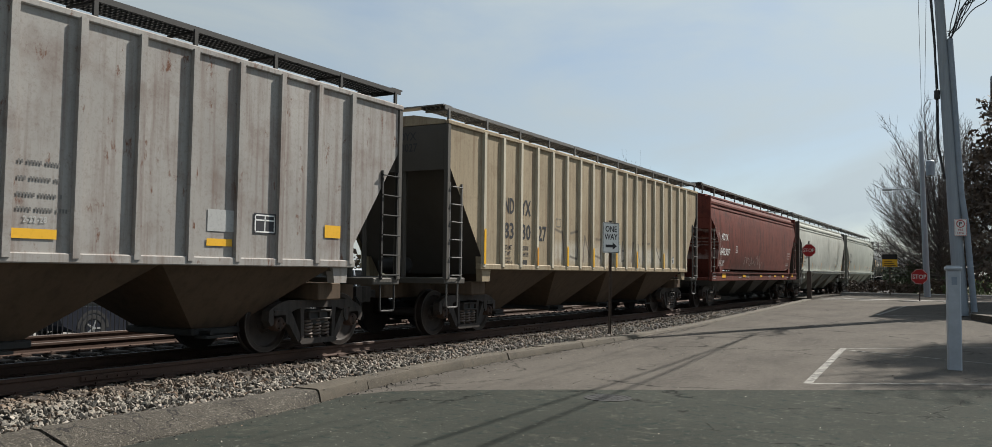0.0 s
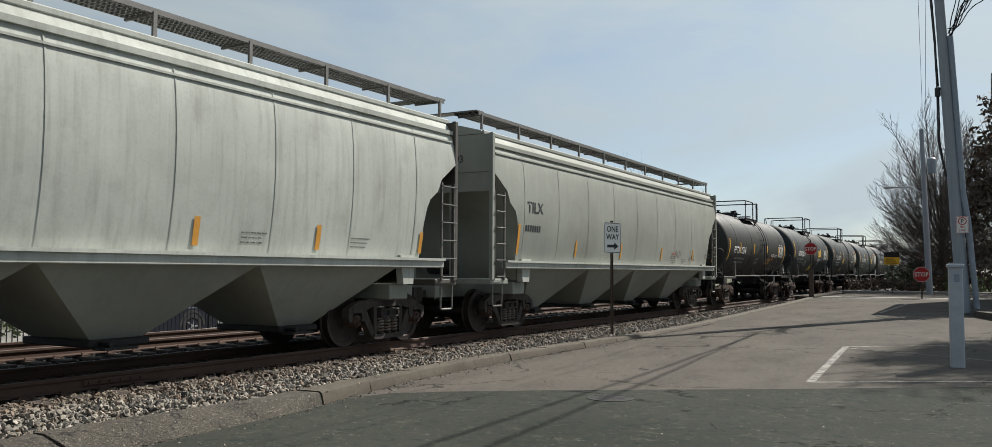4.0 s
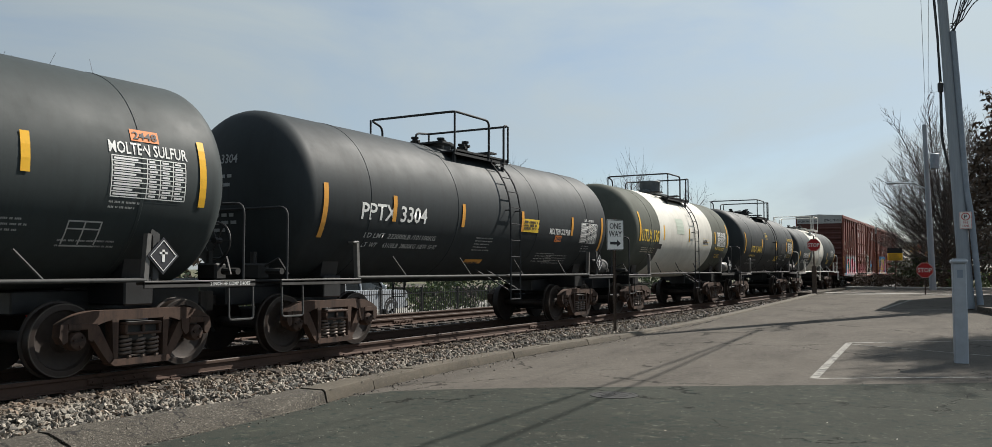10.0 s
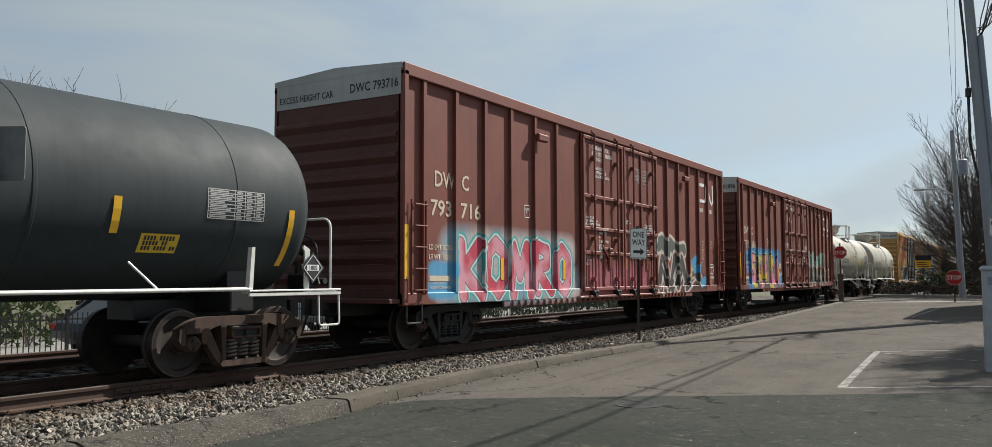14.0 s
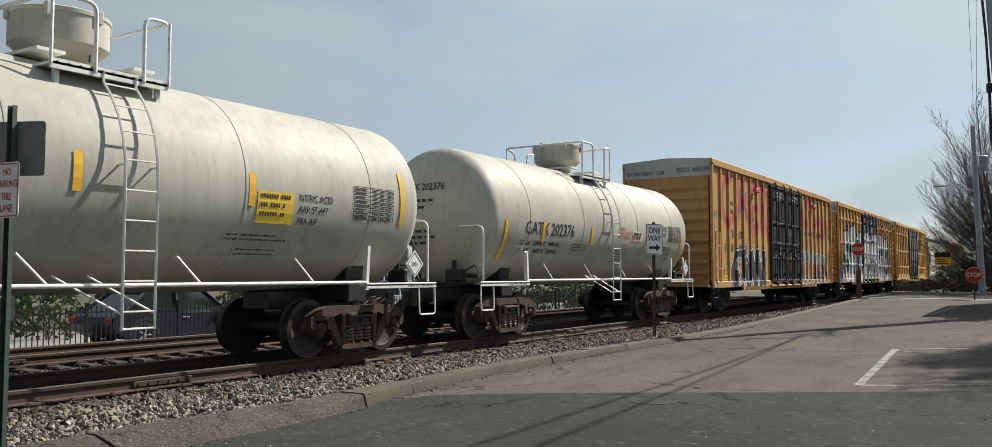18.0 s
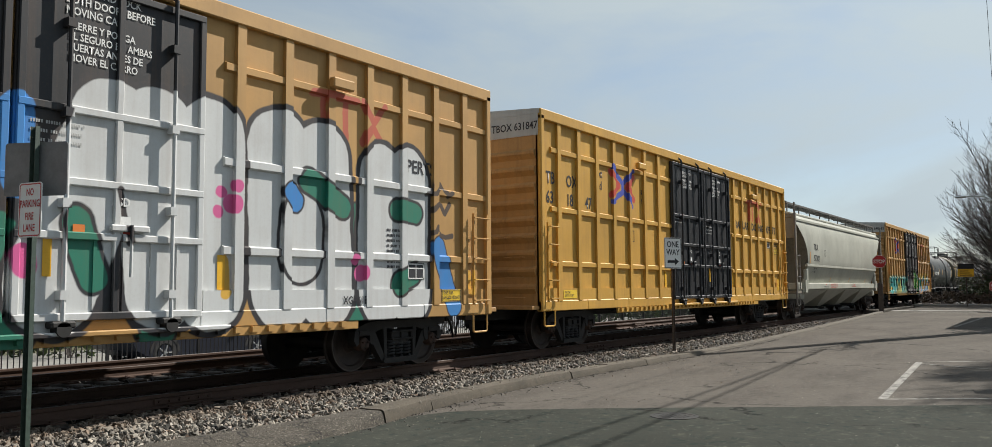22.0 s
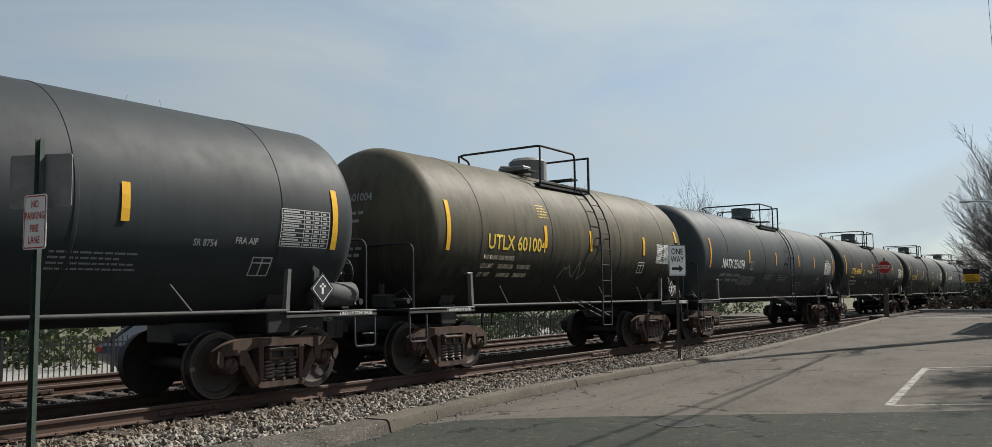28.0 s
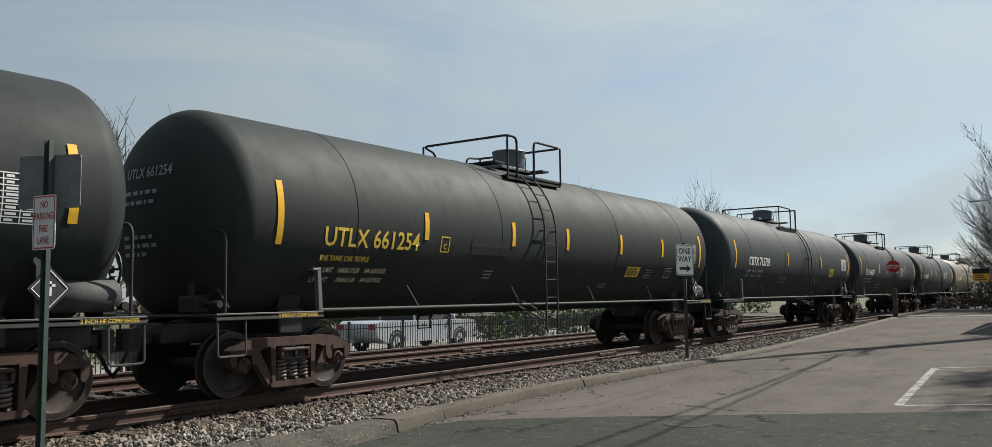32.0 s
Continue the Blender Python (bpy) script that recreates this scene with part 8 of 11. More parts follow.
ks.bars(c, 4.0, 1.16, 0.6, 1, 0.09, 0.05, M_DIMW, 4)
ks.bars(c, 5.3, 1.26, 0.6, 3, 0.06, 0.03, M_DIMW, 5)
ks.bars(c, 9.6, 1.26, 0.6, 3, 0.06, 0.03, M_DIMW, 6)
# white and pale hoppers
c, k = C[4]
k.letters(c, "AGPX", 1.56, 2.68, 0.25, M_DKLET, 0.85, width=0.95)
k.letters(c, "11314", 1.50, 2.23, 0.25, M_DKLET, 0.85, width=0.95)
k.letters(c, "LD LMT  221900", 1.42, 2.02, 0.075, M_DKLET, 0.85)
k.letters(c, "LT  WT   64100", 1.36, 1.88, 0.075, M_DKLET, 0.85)
k.outline(c, 3.44, 3.70, 2.44, 2.70, 0.018, M_DKLET, False)
k.letters(c, "C", 3.52, 2.48, 0.10, M_DKLET)
yellow_stripes(c, k, [(1.16, 1.26, 1.72, 2.60)] + [(y - 0.05, y + 0.05, 1.66, 2.05) for y in (4.32, 7.4, 10.8, 13.2, 16.0)], M_ORANGE)
for i, y in enumerate((5.2, 6.1, 11.6, 14.0)):
    k.bars(c, y, 1.86, 0.5, 3, 0.07, 0.03, M_DKLET, 20 + i)
c, k = C[5]
k.letters(c, "TILX", 1.56, 2.68, 0.25, M_DKLET, 0.85, width=0.8)
k.bars(c, 1.5, 2.25, 0.95, 1, 0.2, 0.2, M_DKLET, 33, "car_figures")
yellow_stripes(c, k, [(1.16, 1.26, 1.72, 2.40)] + [(y - 0.05, y + 0.05, 1.72, 2.12) for y in (4.32, 7.4, 10.9, 14.2, 16.7)], M_ORANGE)
k.letters(c, "WARNING", 11.9, 1.92, 0.07, M_REDLET, 0.85)
k.bars(c, 11.8, 1.84, 0.7, 4, 0.06, 0.03, M_DKLET, 34)
k.bars(c, 13.0, 1.76, 0.5, 3, 0.06, 0.03, M_DKLET, 35)
k.letters(c, "EXW 10-6  H  8-9", 15.7, 1.95, 0.06, M_DKLET, 0.85)
k.letters(c, "EW   8-6  H  15-0", 15.7, 1.85, 0.06, M_DKLET, 0.85)
c, k = C[21]
k.letters(c, "TILX", 2.76, 2.90, 0.25, M_DKLET, 0.85, width=0.70)
k.letters(c, "57302", 2.72, 2.43, 0.25, M_DKLET, 0.85, width=0.98)
k.outline(c, 4.56, 4.84, 2.68, 2.94, 0.018, M_DKLET, False)
k.letters(c, "C", 4.64, 2.72, 0.10, M_DKLET)
yellow_stripes(c, k, [(2.02, 2.12, 2.32, 2.80)] + [(y - 0.05, y + 0.05, 1.55, 1.75) for y in (6.5, 10.5, 14.5)], M_ORANGE)
k.letters(c, "LD LMT 219600", 2.7, 2.07, 0.08, M_DKLET, 0.85)
k.letters(c, "LT WT  66400", 2.7, 1.93, 0.08, M_DKLET, 0.85)
kb = Skin("flat", x=1.502)
kb.letters(c, "DANGER", 5.0, 1.41, 0.06, M_REDLET, 0.9)
kb.bars(c, 4.7, 1.33, 1.0, 2, 0.06, 0.035, M_DKLET, 40)
kb.letters(c, "CAR EQUIPPED WITH SAFETY RELIEF VALVES\nMAXIMUM OPERATION PRESSURE 14.7 P.S.I.G.\nMAXIMUM IN TRANSIT PRESSURE 2 P.S.I.G.", 6.0, 1.42, 0.055, M_REDLET, 0.85)
kb.letters(c, "CLOSE VENT CAPS AND KEEP\nHATCHES BEFORE CAR MOVED", 10.4, 1.40, 0.055, M_REDLET, 0.85)

# tank cars: weights, commodity names, notices and plates
def weights(i, rows, material, size=0.092):
    c, k = C[i]
    for body, y, z, w in rows:
        k.letters(c, body, y, z, size, material, 0.85, shear=0.15, width=w)


def fine_print(i, rows, material, pitch=0.062, height=0.036):
    """Blocks of small print: y, top, width, lines."""
    c, k = C[i]
    for n, (y, z, w, lines) in enumerate(rows):
        k.bars(c, y, z, w, lines, pitch, height, material, 100 * i + n)


def number_plate(i, y, z, w=0.36, h=0.16, body="2448"):
    c, k = C[i]
    p = plate(c, k, y, y + w, z, z + h, M_ORPL, "hazard_plate", "orange hazard number plate", 0.008)
    k.letters(p, body, y + 0.03, z + 0.03, h - 0.06, M_DKLET, 0.9, lift=0.014, width=w - 0.06)


def notice(i, y, z, w, h, material=None, seed=0, big=True):
    c, k = C[i]
    p = plate(c, k, y, y + w, z, z + h, material or M_YPLATE, "notice_plate", "yellow emergency notice plate", 0.008)
    n = 3 if h > 0.22 else 2
    Skin(k.kind, **{**k.k, "r": k.k["r"] + 0.008}).bars(p, y + 0.05, z + h - 0.10, w - 0.1, n, (h - 0.08) / n, 0.085 if big else 0.05, M_DKLET, 300 + seed)


def inspection(i, y0, y1, z0, z1, title="", rows=8, material=None):
    c, k = C[i]
    k.table(c, y0, y1, z0, z1, rows, 4, material or M_WHITE, i)
    if title:
        k.letters(c, title, y0 + 0.2, z1 + 0.05, 0.06, material or M_WHITE, 0.9)


def commodity(i, body, y, z, w, size=0.14, material=None):
    c, k = C[i]
    k.letters(c, body, y, z, size, material or M_WHITE, 0.95, width=w)


def stencil(i, y0, y1, z0, z1, material=None):
    c, k = C[i]
    k.outline(c, y0, y1, z0, z1, 0.02, material or M_DIMW)


def plate_mark(i, y, z, material, letter="C"):
    """The small square clearance mark."""
    c, k = C[i]
    k.outline(c, y, y + 0.24, z, z + 0.27, 0.018, material, False)
    k.letters(c, letter, y + 0.08, z + 0.05, 0.10, material)


weights(6, [("LD LMT  221300LB /100400KG", 0.98, 1.90, 1.80), ("LT  WT     64700LB  29300KG", 0.98, 1.74, 1.76)], M_DIMW)
fine_print(6, [(4.75, 1.98, 0.72, 5), (6.45, 2.02, 1.0, 5), (7.80, 1.66, 1.35, 4), (9.35, 1.66, 0.4, 3), (9.3, 1.92, 0.3, 2)], M_DIMW)
commodity(6, "MOLTEN SULFUR", 7.80, 2.10, 1.19)
number_plate(6, 8.0, 1.92)
notice(6, 7.01, 1.72, 0.76, 0.31, M_ORANGE, 1)
inspection(6, 9.30, 10.33, 2.12, 2.62, "AAR 211A100W1")
weights(7, [("LD LMT  223000LB  101100KG", 0.95, 2.05, 1.76), ("LT  WT     63000LB   28100KG", 0.95, 1.90, 1.76)], M_DIMW)
fine_print(7, [(2.85, 2.05, 1.1, 6), (7.1, 2.02, 1.1, 4), (6.7, 1.72, 0.9, 3), (8.4, 2.2, 0.5, 2)], M_DIMW)
commodity(7, "MOLTEN SULFUR", 7.0, 2.08, 1.15)
notice(7, 7.32, 2.30, 0.74, 0.38, None, 2)
notice(7, 5.28, 1.42, 0.72, 0.55, None, 3)
inspection(7, 9.3, 10.3, 2.2, 2.75)
plate(*C[7], 3.55, 5.7, 1.36, 3.75, P_GREENTANK, "dark_band", "darker painted band about the middle", 0.004)
weights(8, [("LD  LMT  224600 LB  101850 KG", 1.0, 2.02, 1.80), ("LT  WT     61400 LB   27850 KG", 1.0, 1.86, 1.80)], M_WHITE, 0.10)
notice(8, 4.05, 2.03, 0.73, 0.34, None, 4)
notice(8, 4.15, 1.46, 0.62, 0.27, M_ORANGE, 5)
fine_print(8, [(4.0, 1.97, 0.85, 3), (7.0, 2.0, 0.7, 6), (7.75, 2.0, 0.75, 4), (8.5, 2.0, 0.75, 3), (9.3, 1.75, 0.5, 2)], M_DIMW)
commodity(8, "MOLTEN SULFUR", 8.42, 2.12, 1.16)
number_plate(8, 9.80, 2.82, 0.36, 0.14)
number_plate(8, 10.1, 2.0, 0.42, 0.13)
inspection(8, 9.76, 10.80, 2.24, 2.74)
weights(9, [("LD LMT  224500 LB  101800 KG", 1.0, 2.0, 1.8), ("LT  WT     62300 LB   28250 KG", 1.0, 1.84, 1.8)], M_DIMW)
fine_print(9, [(3.32, 1.86, 0.82, 6), (5.48, 1.86, 0.75, 4), (6.24, 1.84, 0.98, 5), (7.35, 1.88, 1.55, 3), (9.05, 1.66, 0.8, 2)], M_DIMW)
commodity(9, "MOLTEN SULFUR", 9.52, 2.76, 1.18, 0.15)
number_plate(9, 9.86, 2.93, 0.42, 0.16)
inspection(9, 9.56, 10.66, 2.22, 2.72)
notice(9, 7.36, 2.20, 0.62, 0.40, None, 6)
stencil(9, 9.10, 9.55, 1.60, 1.91)
fine_print(9, [(9.56, 2.14, 0.45, 2)], M_DIMW)
weights(10, [("LD LMT  222000LB /101100KG", 1.11, 1.88, 2.20), ("LT  WT     63100LB  28620KG  NEW 10-97", 1.15, 1.72, 2.30)], M_DIMW)
fine_print(10, [(4.78, 1.97, 0.70, 5), (7.75, 1.70, 1.0, 4), (8.36, 1.66, 1.25, 4), (10.1, 1.92, 0.5, 3)], M_DIMW)
notice(10, 6.68, 2.18, 0.78, 0.30, None, 7)
notice(10, 4.78, 1.44, 0.70, 0.12, M_ORANGE, 8, False)
commodity(10, "MOLTEN SULFUR", 8.06, 2.18, 1.16)
number_plate(10, 8.41, 2.0)
inspection(10, 9.85, 10.86, 2.02, 2.52, "AAR 211A100W1")
commodity(11, "PHOSPHORIC ACID", 8.15, 2.06, 1.25, 0.12, M_YEL)
c, k = C[11]
plate(c, k, 8.10, 9.55, 1.75, 1.95, M_DKLET, "test_stencil", "black test stencil", 0.012)
k.letters(c, "SPARK TESTED 12-2022", 8.3, 1.87, 0.05, M_YEL, 0.85, lift=0.018)
k.letters(c, "LINING INSPECTED 12-2022", 8.3, 1.79, 0.05, M_YEL, 0.85, lift=0.018)
plate(c, k, 3.45, 4.25, 2.52, 3.05, M_SAGE, "repainted_patch", "pale green repainted patch", 0.014)
plate(c, k, 1.42, 1.75, 1.52, 2.15, M_BLACK, "painted_out_patch", "black painted-out patch", 0.012)
plate(c, k, 1.42, 2.05, 1.98, 2.15, M_BLACK, "painted_out_patch", "black painted-out patch", 0.014)
notice(11, 6.45, 2.20, 0.75, 0.25, None, 9)
inspection(11, 8.35, 9.45, 2.22, 2.74)
for i in range(3):
    k.bars(c, 2.72, 2.70 - 0.16 * i, 0.44, 2, 0.062, 0.06, M_DKLET, 50 + i, "dark_stencil", "dark stencil on the white band")
fine_print(11, [(0.3, 1.98, 1.2, 3), (5.6, 1.9, 0.8, 4)], M_TAN)
commodity(12, "PHOSPHORIC ACID", 8.62, 2.76, 1.0, 0.13, M_YEL)
c, k = C[12]
k.letters(c, "THE TANK CAR PEOPLE", 0.98, 1.90, 0.085, M_YEL, 0.8, width=1.06)
weights(12, [("LD LMT   201108 LB    91220 KG", 0.98, 1.72, 1.55), ("LT  WT     62000 LB   28120 KG", 0.98, 1.58, 1.5)], M_FADED_SHADED)
p = plate(c, k, 7.22, 8.12, 2.12, 2.62, M_BLACK, "test_stencil", "black test stencil", 0.010)
k.bars(p, 7.34, 2.20, 0.7, 2, 0.07, 0.05, M_YEL, 51)
fine_print(12, [(3.82, 2.98, 0.5, 5), (8.7, 2.06, 0.85, 3)], M_YEL)
fine_print(12, [(7.0, 2.0, 0.75, 4), (5.0, 1.75, 0.45, 2)], M_DIMW)
notice(12, 6.05, 1.72, 0.68, 0.27, None, 10)
stencil(12, 8.22, 8.55, 1.78, 2.07, M_WHITE)
inspection(12, 8.75, 9.72, 2.16, 2.66)
weights(13, [("LD LMT   221500LB 100450KG", 0.95, 1.82, 1.74), ("LT WT       64500LB   29250KG  NEW 05-99", 0.95, 1.68, 2.36)], M_WHITE, 0.10)
c, k = C[13]
k.letters(c, "CAUTION:", 5.95, 2.13, 0.06, M_DKLET, 0.85, lift=0.016)
Skin("barrel", r=1.369, zc=2.42).bars(c, 5.95, 2.06, 1.45, 9, 0.058, 0.034, M_DKLET, 60)
Skin("barrel", r=1.369, zc=2.42).bars(c, 3.90, 1.90, 1.15, 6, 0.058, 0.034, M_DKLET, 61)
notice(13, 9.25, 1.66, 0.58, 0.27, None, 11)
inspection(13, 10.2, 11.2, 2.16, 2.56, "", 8, M_DIMW)
weights(16, [("LD LMT   222500 LB 100900 KG", 0.82, 1.90, 1.70), ("LT  WT      63500 LB   28800 KG", 0.80, 1.75, 1.72)], M_DKLET, 0.10)
c, k = C[16]
for i, body in enumerate(("NITRIC ACID", "AAR ST-447", "FRA AIP")):
    k.letters(c, body, 7.82, 2.40 - 0.17 * i, 0.105, M_DKLET, 0.8)
notice(16, 7.03, 2.04, 0.68, 0.46, None, 12)
inspection(16, 9.0, 9.98, 2.20, 2.72, "", 8, M_DKLET)
fine_print(16, [(6.6, 1.86, 1.2, 2), (6.8, 1.66, 0.9, 2)], M_DKLET)
c, k = C[17]
weights(17, [("LD  LMT  209000 LB   94800 KG", 0.64, 1.95, 1.76), ("LT   WT     54000 LB   24500 KG", 0.63, 1.79, 1.76)], M_DKLET, 0.10)
k.letters(c, "SR 13450", 8.12, 2.54, 0.13, M_DKLET, 0.85, width=0.62)
k.letters(c, "FRA AIP", 8.16, 2.38, 0.13, M_DKLET, 0.85, width=0.52)
k.letters(c, "NITRIC ACID", 8.42, 2.0, 0.11, M_DKLET, 0.8, shear=0.2)
inspection(17, 8.84, 9.82, 2.26, 2.70, "", 8, M_DKLET)
notice(17, 6.32, 2.20, 0.66, 0.27, M_TAN, 13)
plate(c, k, 7.60, 8.36, 2.0, 2.11, M_DKLET, "painted_out_mark", "black painted-out lettering")
k.letters(c, "WARNING:\nCONTENTS MAY BE\nUNDER PRESSURE", 5.45, 2.46, 0.07, M_REDLET, 0.85)
fine_print(17, [(3.0, 2.0, 0.85, 3), (5.45, 1.95, 0.8, 6), (7.6, 1.92, 0.6, 3)], M_DKLET)
stencil(17, 8.9, 9.2, 1.74, 1.95, M_DKLET)
weights(23, [("LD LMT   218300 LB   99000 KG", 1.10, 1.92, 1.78), ("LT  WT      67700 LB   30700 KG", 1.08, 1.76, 1.78)], M_FADED_SHADED, 0.10)
fine_print(23, [(4.2, 1.88, 1.2, 3), (7.8, 1.9, 1.1, 4)], M_FADED_SHADED)
inspection(23, 11.0, 11.92, 2.1, 2.62, "", 8, M_DIMW)
stencil(23, 10.6, 10.95, 1.68, 1.94)
c, k = C[23]
k.letters(c, "FRA AIP", 10.25, 2.10, 0.09, M_DIMW, 0.85)
k.letters(c, "SR 8754", 9.6, 2.05, 0.09, M_FADED_SHADED, 0.85)
c, k = C[24]
k.letters(c, "THE TANK CAR PEOPLE", 1.15, 2.06, 0.085, M_TAN, 0.8, width=1.05)
weights(24, [("LD LMT     201300 LB    91300 KG", 1.12, 1.90, 1.75), ("LT  WT        61800 LB    28030 KG", 1.12, 1.74, 1.70)], M_TAN, 0.09)
fine_print(24, [(3.15, 3.22, 0.42, 5)], M_YEL)
inspection(24, 9.0, 10.0, 2.18, 2.66)
stencil(24, 7.95, 8.30, 1.90, 2.18, M_WHITE)
weights(25, [("LD LMT   187300 LB    84 950 KG", 1.04, 1.91, 1.88), ("LT  WT      75700 LB    34 350 KG", 1.02, 1.75, 1.86)], M_DIMW, 0.095)
plate_mark(25, 3.84, 2.15, M_DIMW)
fine_print(25, [(5.6, 1.98, 1.15, 3), (7.3, 1.98, 1.6, 4), (9.9, 1.75, 1.0, 3)], M_FADED_SHADED)
inspection(25, 13.95, 15.02, 2.14, 2.62, "DOT 111 A 100 W 1")
stencil(25, 13.0, 13.4, 1.72, 2.02)
c, k = C[26]
k.letters(c, "THE TANK CAR PEOPLE", 1.07, 2.05, 0.085, M_YEL, 0.8, width=1.0)
weights(26, [("LD LMT    185700 LB    84250 KG", 1.05, 1.87, 1.60), ("LT  WT      77300 LB    35050 KG", 1.05, 1.72, 1.58)], M_TAN, 0.085)
plate_mark(26, 3.97, 2.19, M_YEL)
k.letters(c, "OPTI", 4.96, 2.33, 0.15, M_YEL, 0.95, shear=0.2, width=0.46)
k.letters(c, "MISER", 5.45, 2.33, 0.14, M_PALEBLUE, 0.95, shear=0.2, width=0.55)
inspection(26, 14.2, 15.25, 2.18, 2.70)
stencil(26, 13.5, 13.85, 1.76, 2.05, M_WHITE)
plate(c, k, 14.3, 14.55, 1.93, 2.04, M_TAN, "small_plate", "small tan plate")
fine_print(26, [(4.9, 1.9, 0.7, 3), (9.8, 1.6, 0.5, 1)], M_FADED_SHADED)
c, k = C[27]
k.letters(c, "THE TANK CAR PEOPLE", 0.84, 1.92, 0.085, M_YEL, 0.8, width=1.05)
weights(27, [("LD LMT   186600 LB    84 650 KG", 0.82, 1.75, 1.55), ("LT  WT      76400 LB    34 657 KG", 0.80, 1.61, 1.55)], M_TAN, 0.085)
plate_mark(27, 3.60, 2.13, M_YEL)
plate(c, k, 4.50, 5.70, 2.12, 2.42, M_BLACK, "painted_out_patch", "black painted-out patch")
plate(c, k, 7.03, 7.62, 2.0, 2.36, M_BLACK, "painted_out_patch", "black painted-out patch")
notice(27, 11.0, 1.78, 0.72, 0.27, None, 14)
fine_print(27, [(12.1, 1.96, 0.42, 4), (5.1, 1.82, 0.3, 3), (9.9, 1.6, 0.5, 2)], M_DIMW)
stencil(27, 13.28, 13.66, 1.80, 2.05)
inspection(27, 14.35, 15.2, 2.22, 2.72, "", 8, M_DIMW)
c, k = C[28]
weights(28, [("LD LMT   185000 LB    83900 KG", 1.15, 2.05, 1.7), ("LT  WT      78000 LB    35380 KG", 1.15, 1.9, 1.7)], M_FADED_SHADED, 0.09)
inspection(28, 13.9, 14.8, 2.3, 2.8)
notice(28, 11.9, 2.0, 0.65, 0.35, None, 15)
fine_print(28, [(5.0, 1.9, 1.0, 4), (9.5, 1.9, 1.0, 3)], M_FADED_SHADED)
for i in (29, 30, 31, 32, 33):
    c, k = C[i]
    ink = M_DKLET if i == 32 else M_DIMW
    fine_print(i, [(1.0, 1.98, 1.7, 2), (4.5, 1.85, 1.0, 4)], ink, 0.15, 0.085)
    inspection(i, 10.4, 11.4, 2.2, 2.7, "", 6, ink)

# box cars
for i, num in ((14, ("793", "716")), (15, ("793", "896"))):
    c, k = C[i]
    k.letters(c, "DW", 0.90 if i == 15 else 1.0, 3.03, 0.29, M_TAN, 0.9, width=0.68)
    k.letters(c, "C", 1.90, 3.03, 0.29, M_TAN, 0.9, width=0.26)
    k.letters(c, num[0], 0.88, 2.49, 0.29, M_TAN, 0.9, width=0.68)
    k.letters(c, num[1], 1.86, 2.49, 0.29, M_TAN, 0.9, width=0.72)
    k.letters(c, "LD LMT 207500", 0.84, 1.86, 0.095, M_TAN, 0.85, width=0.76)
    k.letters(c, "LT WT  78500", 0.84, 1.68, 0.095, M_TAN, 0.85, width=0.72)
    plate(c, k, 0.86, 1.5, 1.28, 1.38, M_TAN, "notice_strip", "tan notice strip")
    k.letters(c, "2 INCH HF COMP SHOES", 0.86, 1.14, 0.05, M_TAN, 0.85)
    plate(c, Skin("flat", x=1.592), -0.0 + 0.01, 0.12, 1.32, 2.27, M_REFL, "reflector", "", 0.002)
    yellow_stripes(c, k, [(y - 0.06, y + 0.06, 1.3, 1.75) for y in ((3.4, 6.2, 15.2) if i == 14 else (3.4, 6.2, 11.95, 15.28))])
    # railway mark as plain white shapes
    for pts in ([(16.60, 4.44), (16.12, 4.44), (16.02, 4.39), (15.97, 4.28), (15.97, 4.06), (16.02, 3.95), (16.12, 3.90), (16.60, 3.90)], [(16.60, 3.90), (16.76, 3.94), (16.80, 4.36), (16.88, 4.44), (16.98, 4.38), (17.30, 3.92), (17.42, 3.86), (17.52, 3.94), (17.52, 4.48)]):
        g, x = Geo(), 1.505
        for (a, b), (a2, b2) in zip(pts, pts[1:]):
            d = Vector((a2 - a, b2 - b, 0)).normalized()
            e, nx, nz = d * 0.03, -d.y * 0.055, d.x * 0.055
            g.add([(x, a - e.x - nx, b - e.y - nz), (x, a2 + e.x - nx, b2 + e.y - nz), (x, a2 + e.x + nx, b2 + e.y + nz), (x, a - e.x + nx, b - e.y + nz)], [(0, 1, 2, 3)])
            x += 0.0006
        part("railway_mark", g, M_WHITE, c, "white painted railway mark")
    for y, w, seed in ((15.93, 0.60, 80), (16.90, 0.62, 81)):
        k.bars(c, y, 3.52, w, 1, 0.1, 0.19, M_WHITE, seed, "web_lettering")
    for n, body in enumerate(("EXH    17-0", "EXW    10-8", "EW       9-7", "IL       60-9", "IW        9-6", "IH       13-1", "CU FT  7580")):
        k.letters(c, body, 15.96, 2.50 - 0.095 * n, 0.062, M_TAN, 0.85, width=0.50)
    for n, body in enumerate(("W     8-2", "H    15-9", "H    16-0")):
        k.letters(c, body, 16.98, 2.52 - 0.095 * n, 0.055, M_TAN, 0.85, width=0.42)
    k.bars(c, 15.96, 1.80, 0.4, 2, 0.09, 0.06, M_TAN, 83)
    k.outline(c, 16.98, 17.48, 1.44, 1.78, 0.03, M_WHITE)
    pl = plate(c, k, 16.92, 17.50, 1.29, 1.37, M_TAN, "height_plate", "tan excess height strip")
    k.letters(pl, "THIS CAR EXCESS HEIGHT", 16.95, 1.31, 0.035, M_DKLET, 0.85, lift=0.010)
    k.letters(c, "2 INCH HF COMP SHOES\nSEMELLES COMP 2 PO", 16.92, 1.18, 0.045, M_TAN, 0.85)
    k.outline(c, 4.34, 4.56, 2.64, 2.92, 0.016, M_WHITE, False)
    k.letters(c, "PLATE\n   F", 4.37, 2.80, 0.05, M_WHITE, 0.85)
    kd = Skin("flat", x=1.577)
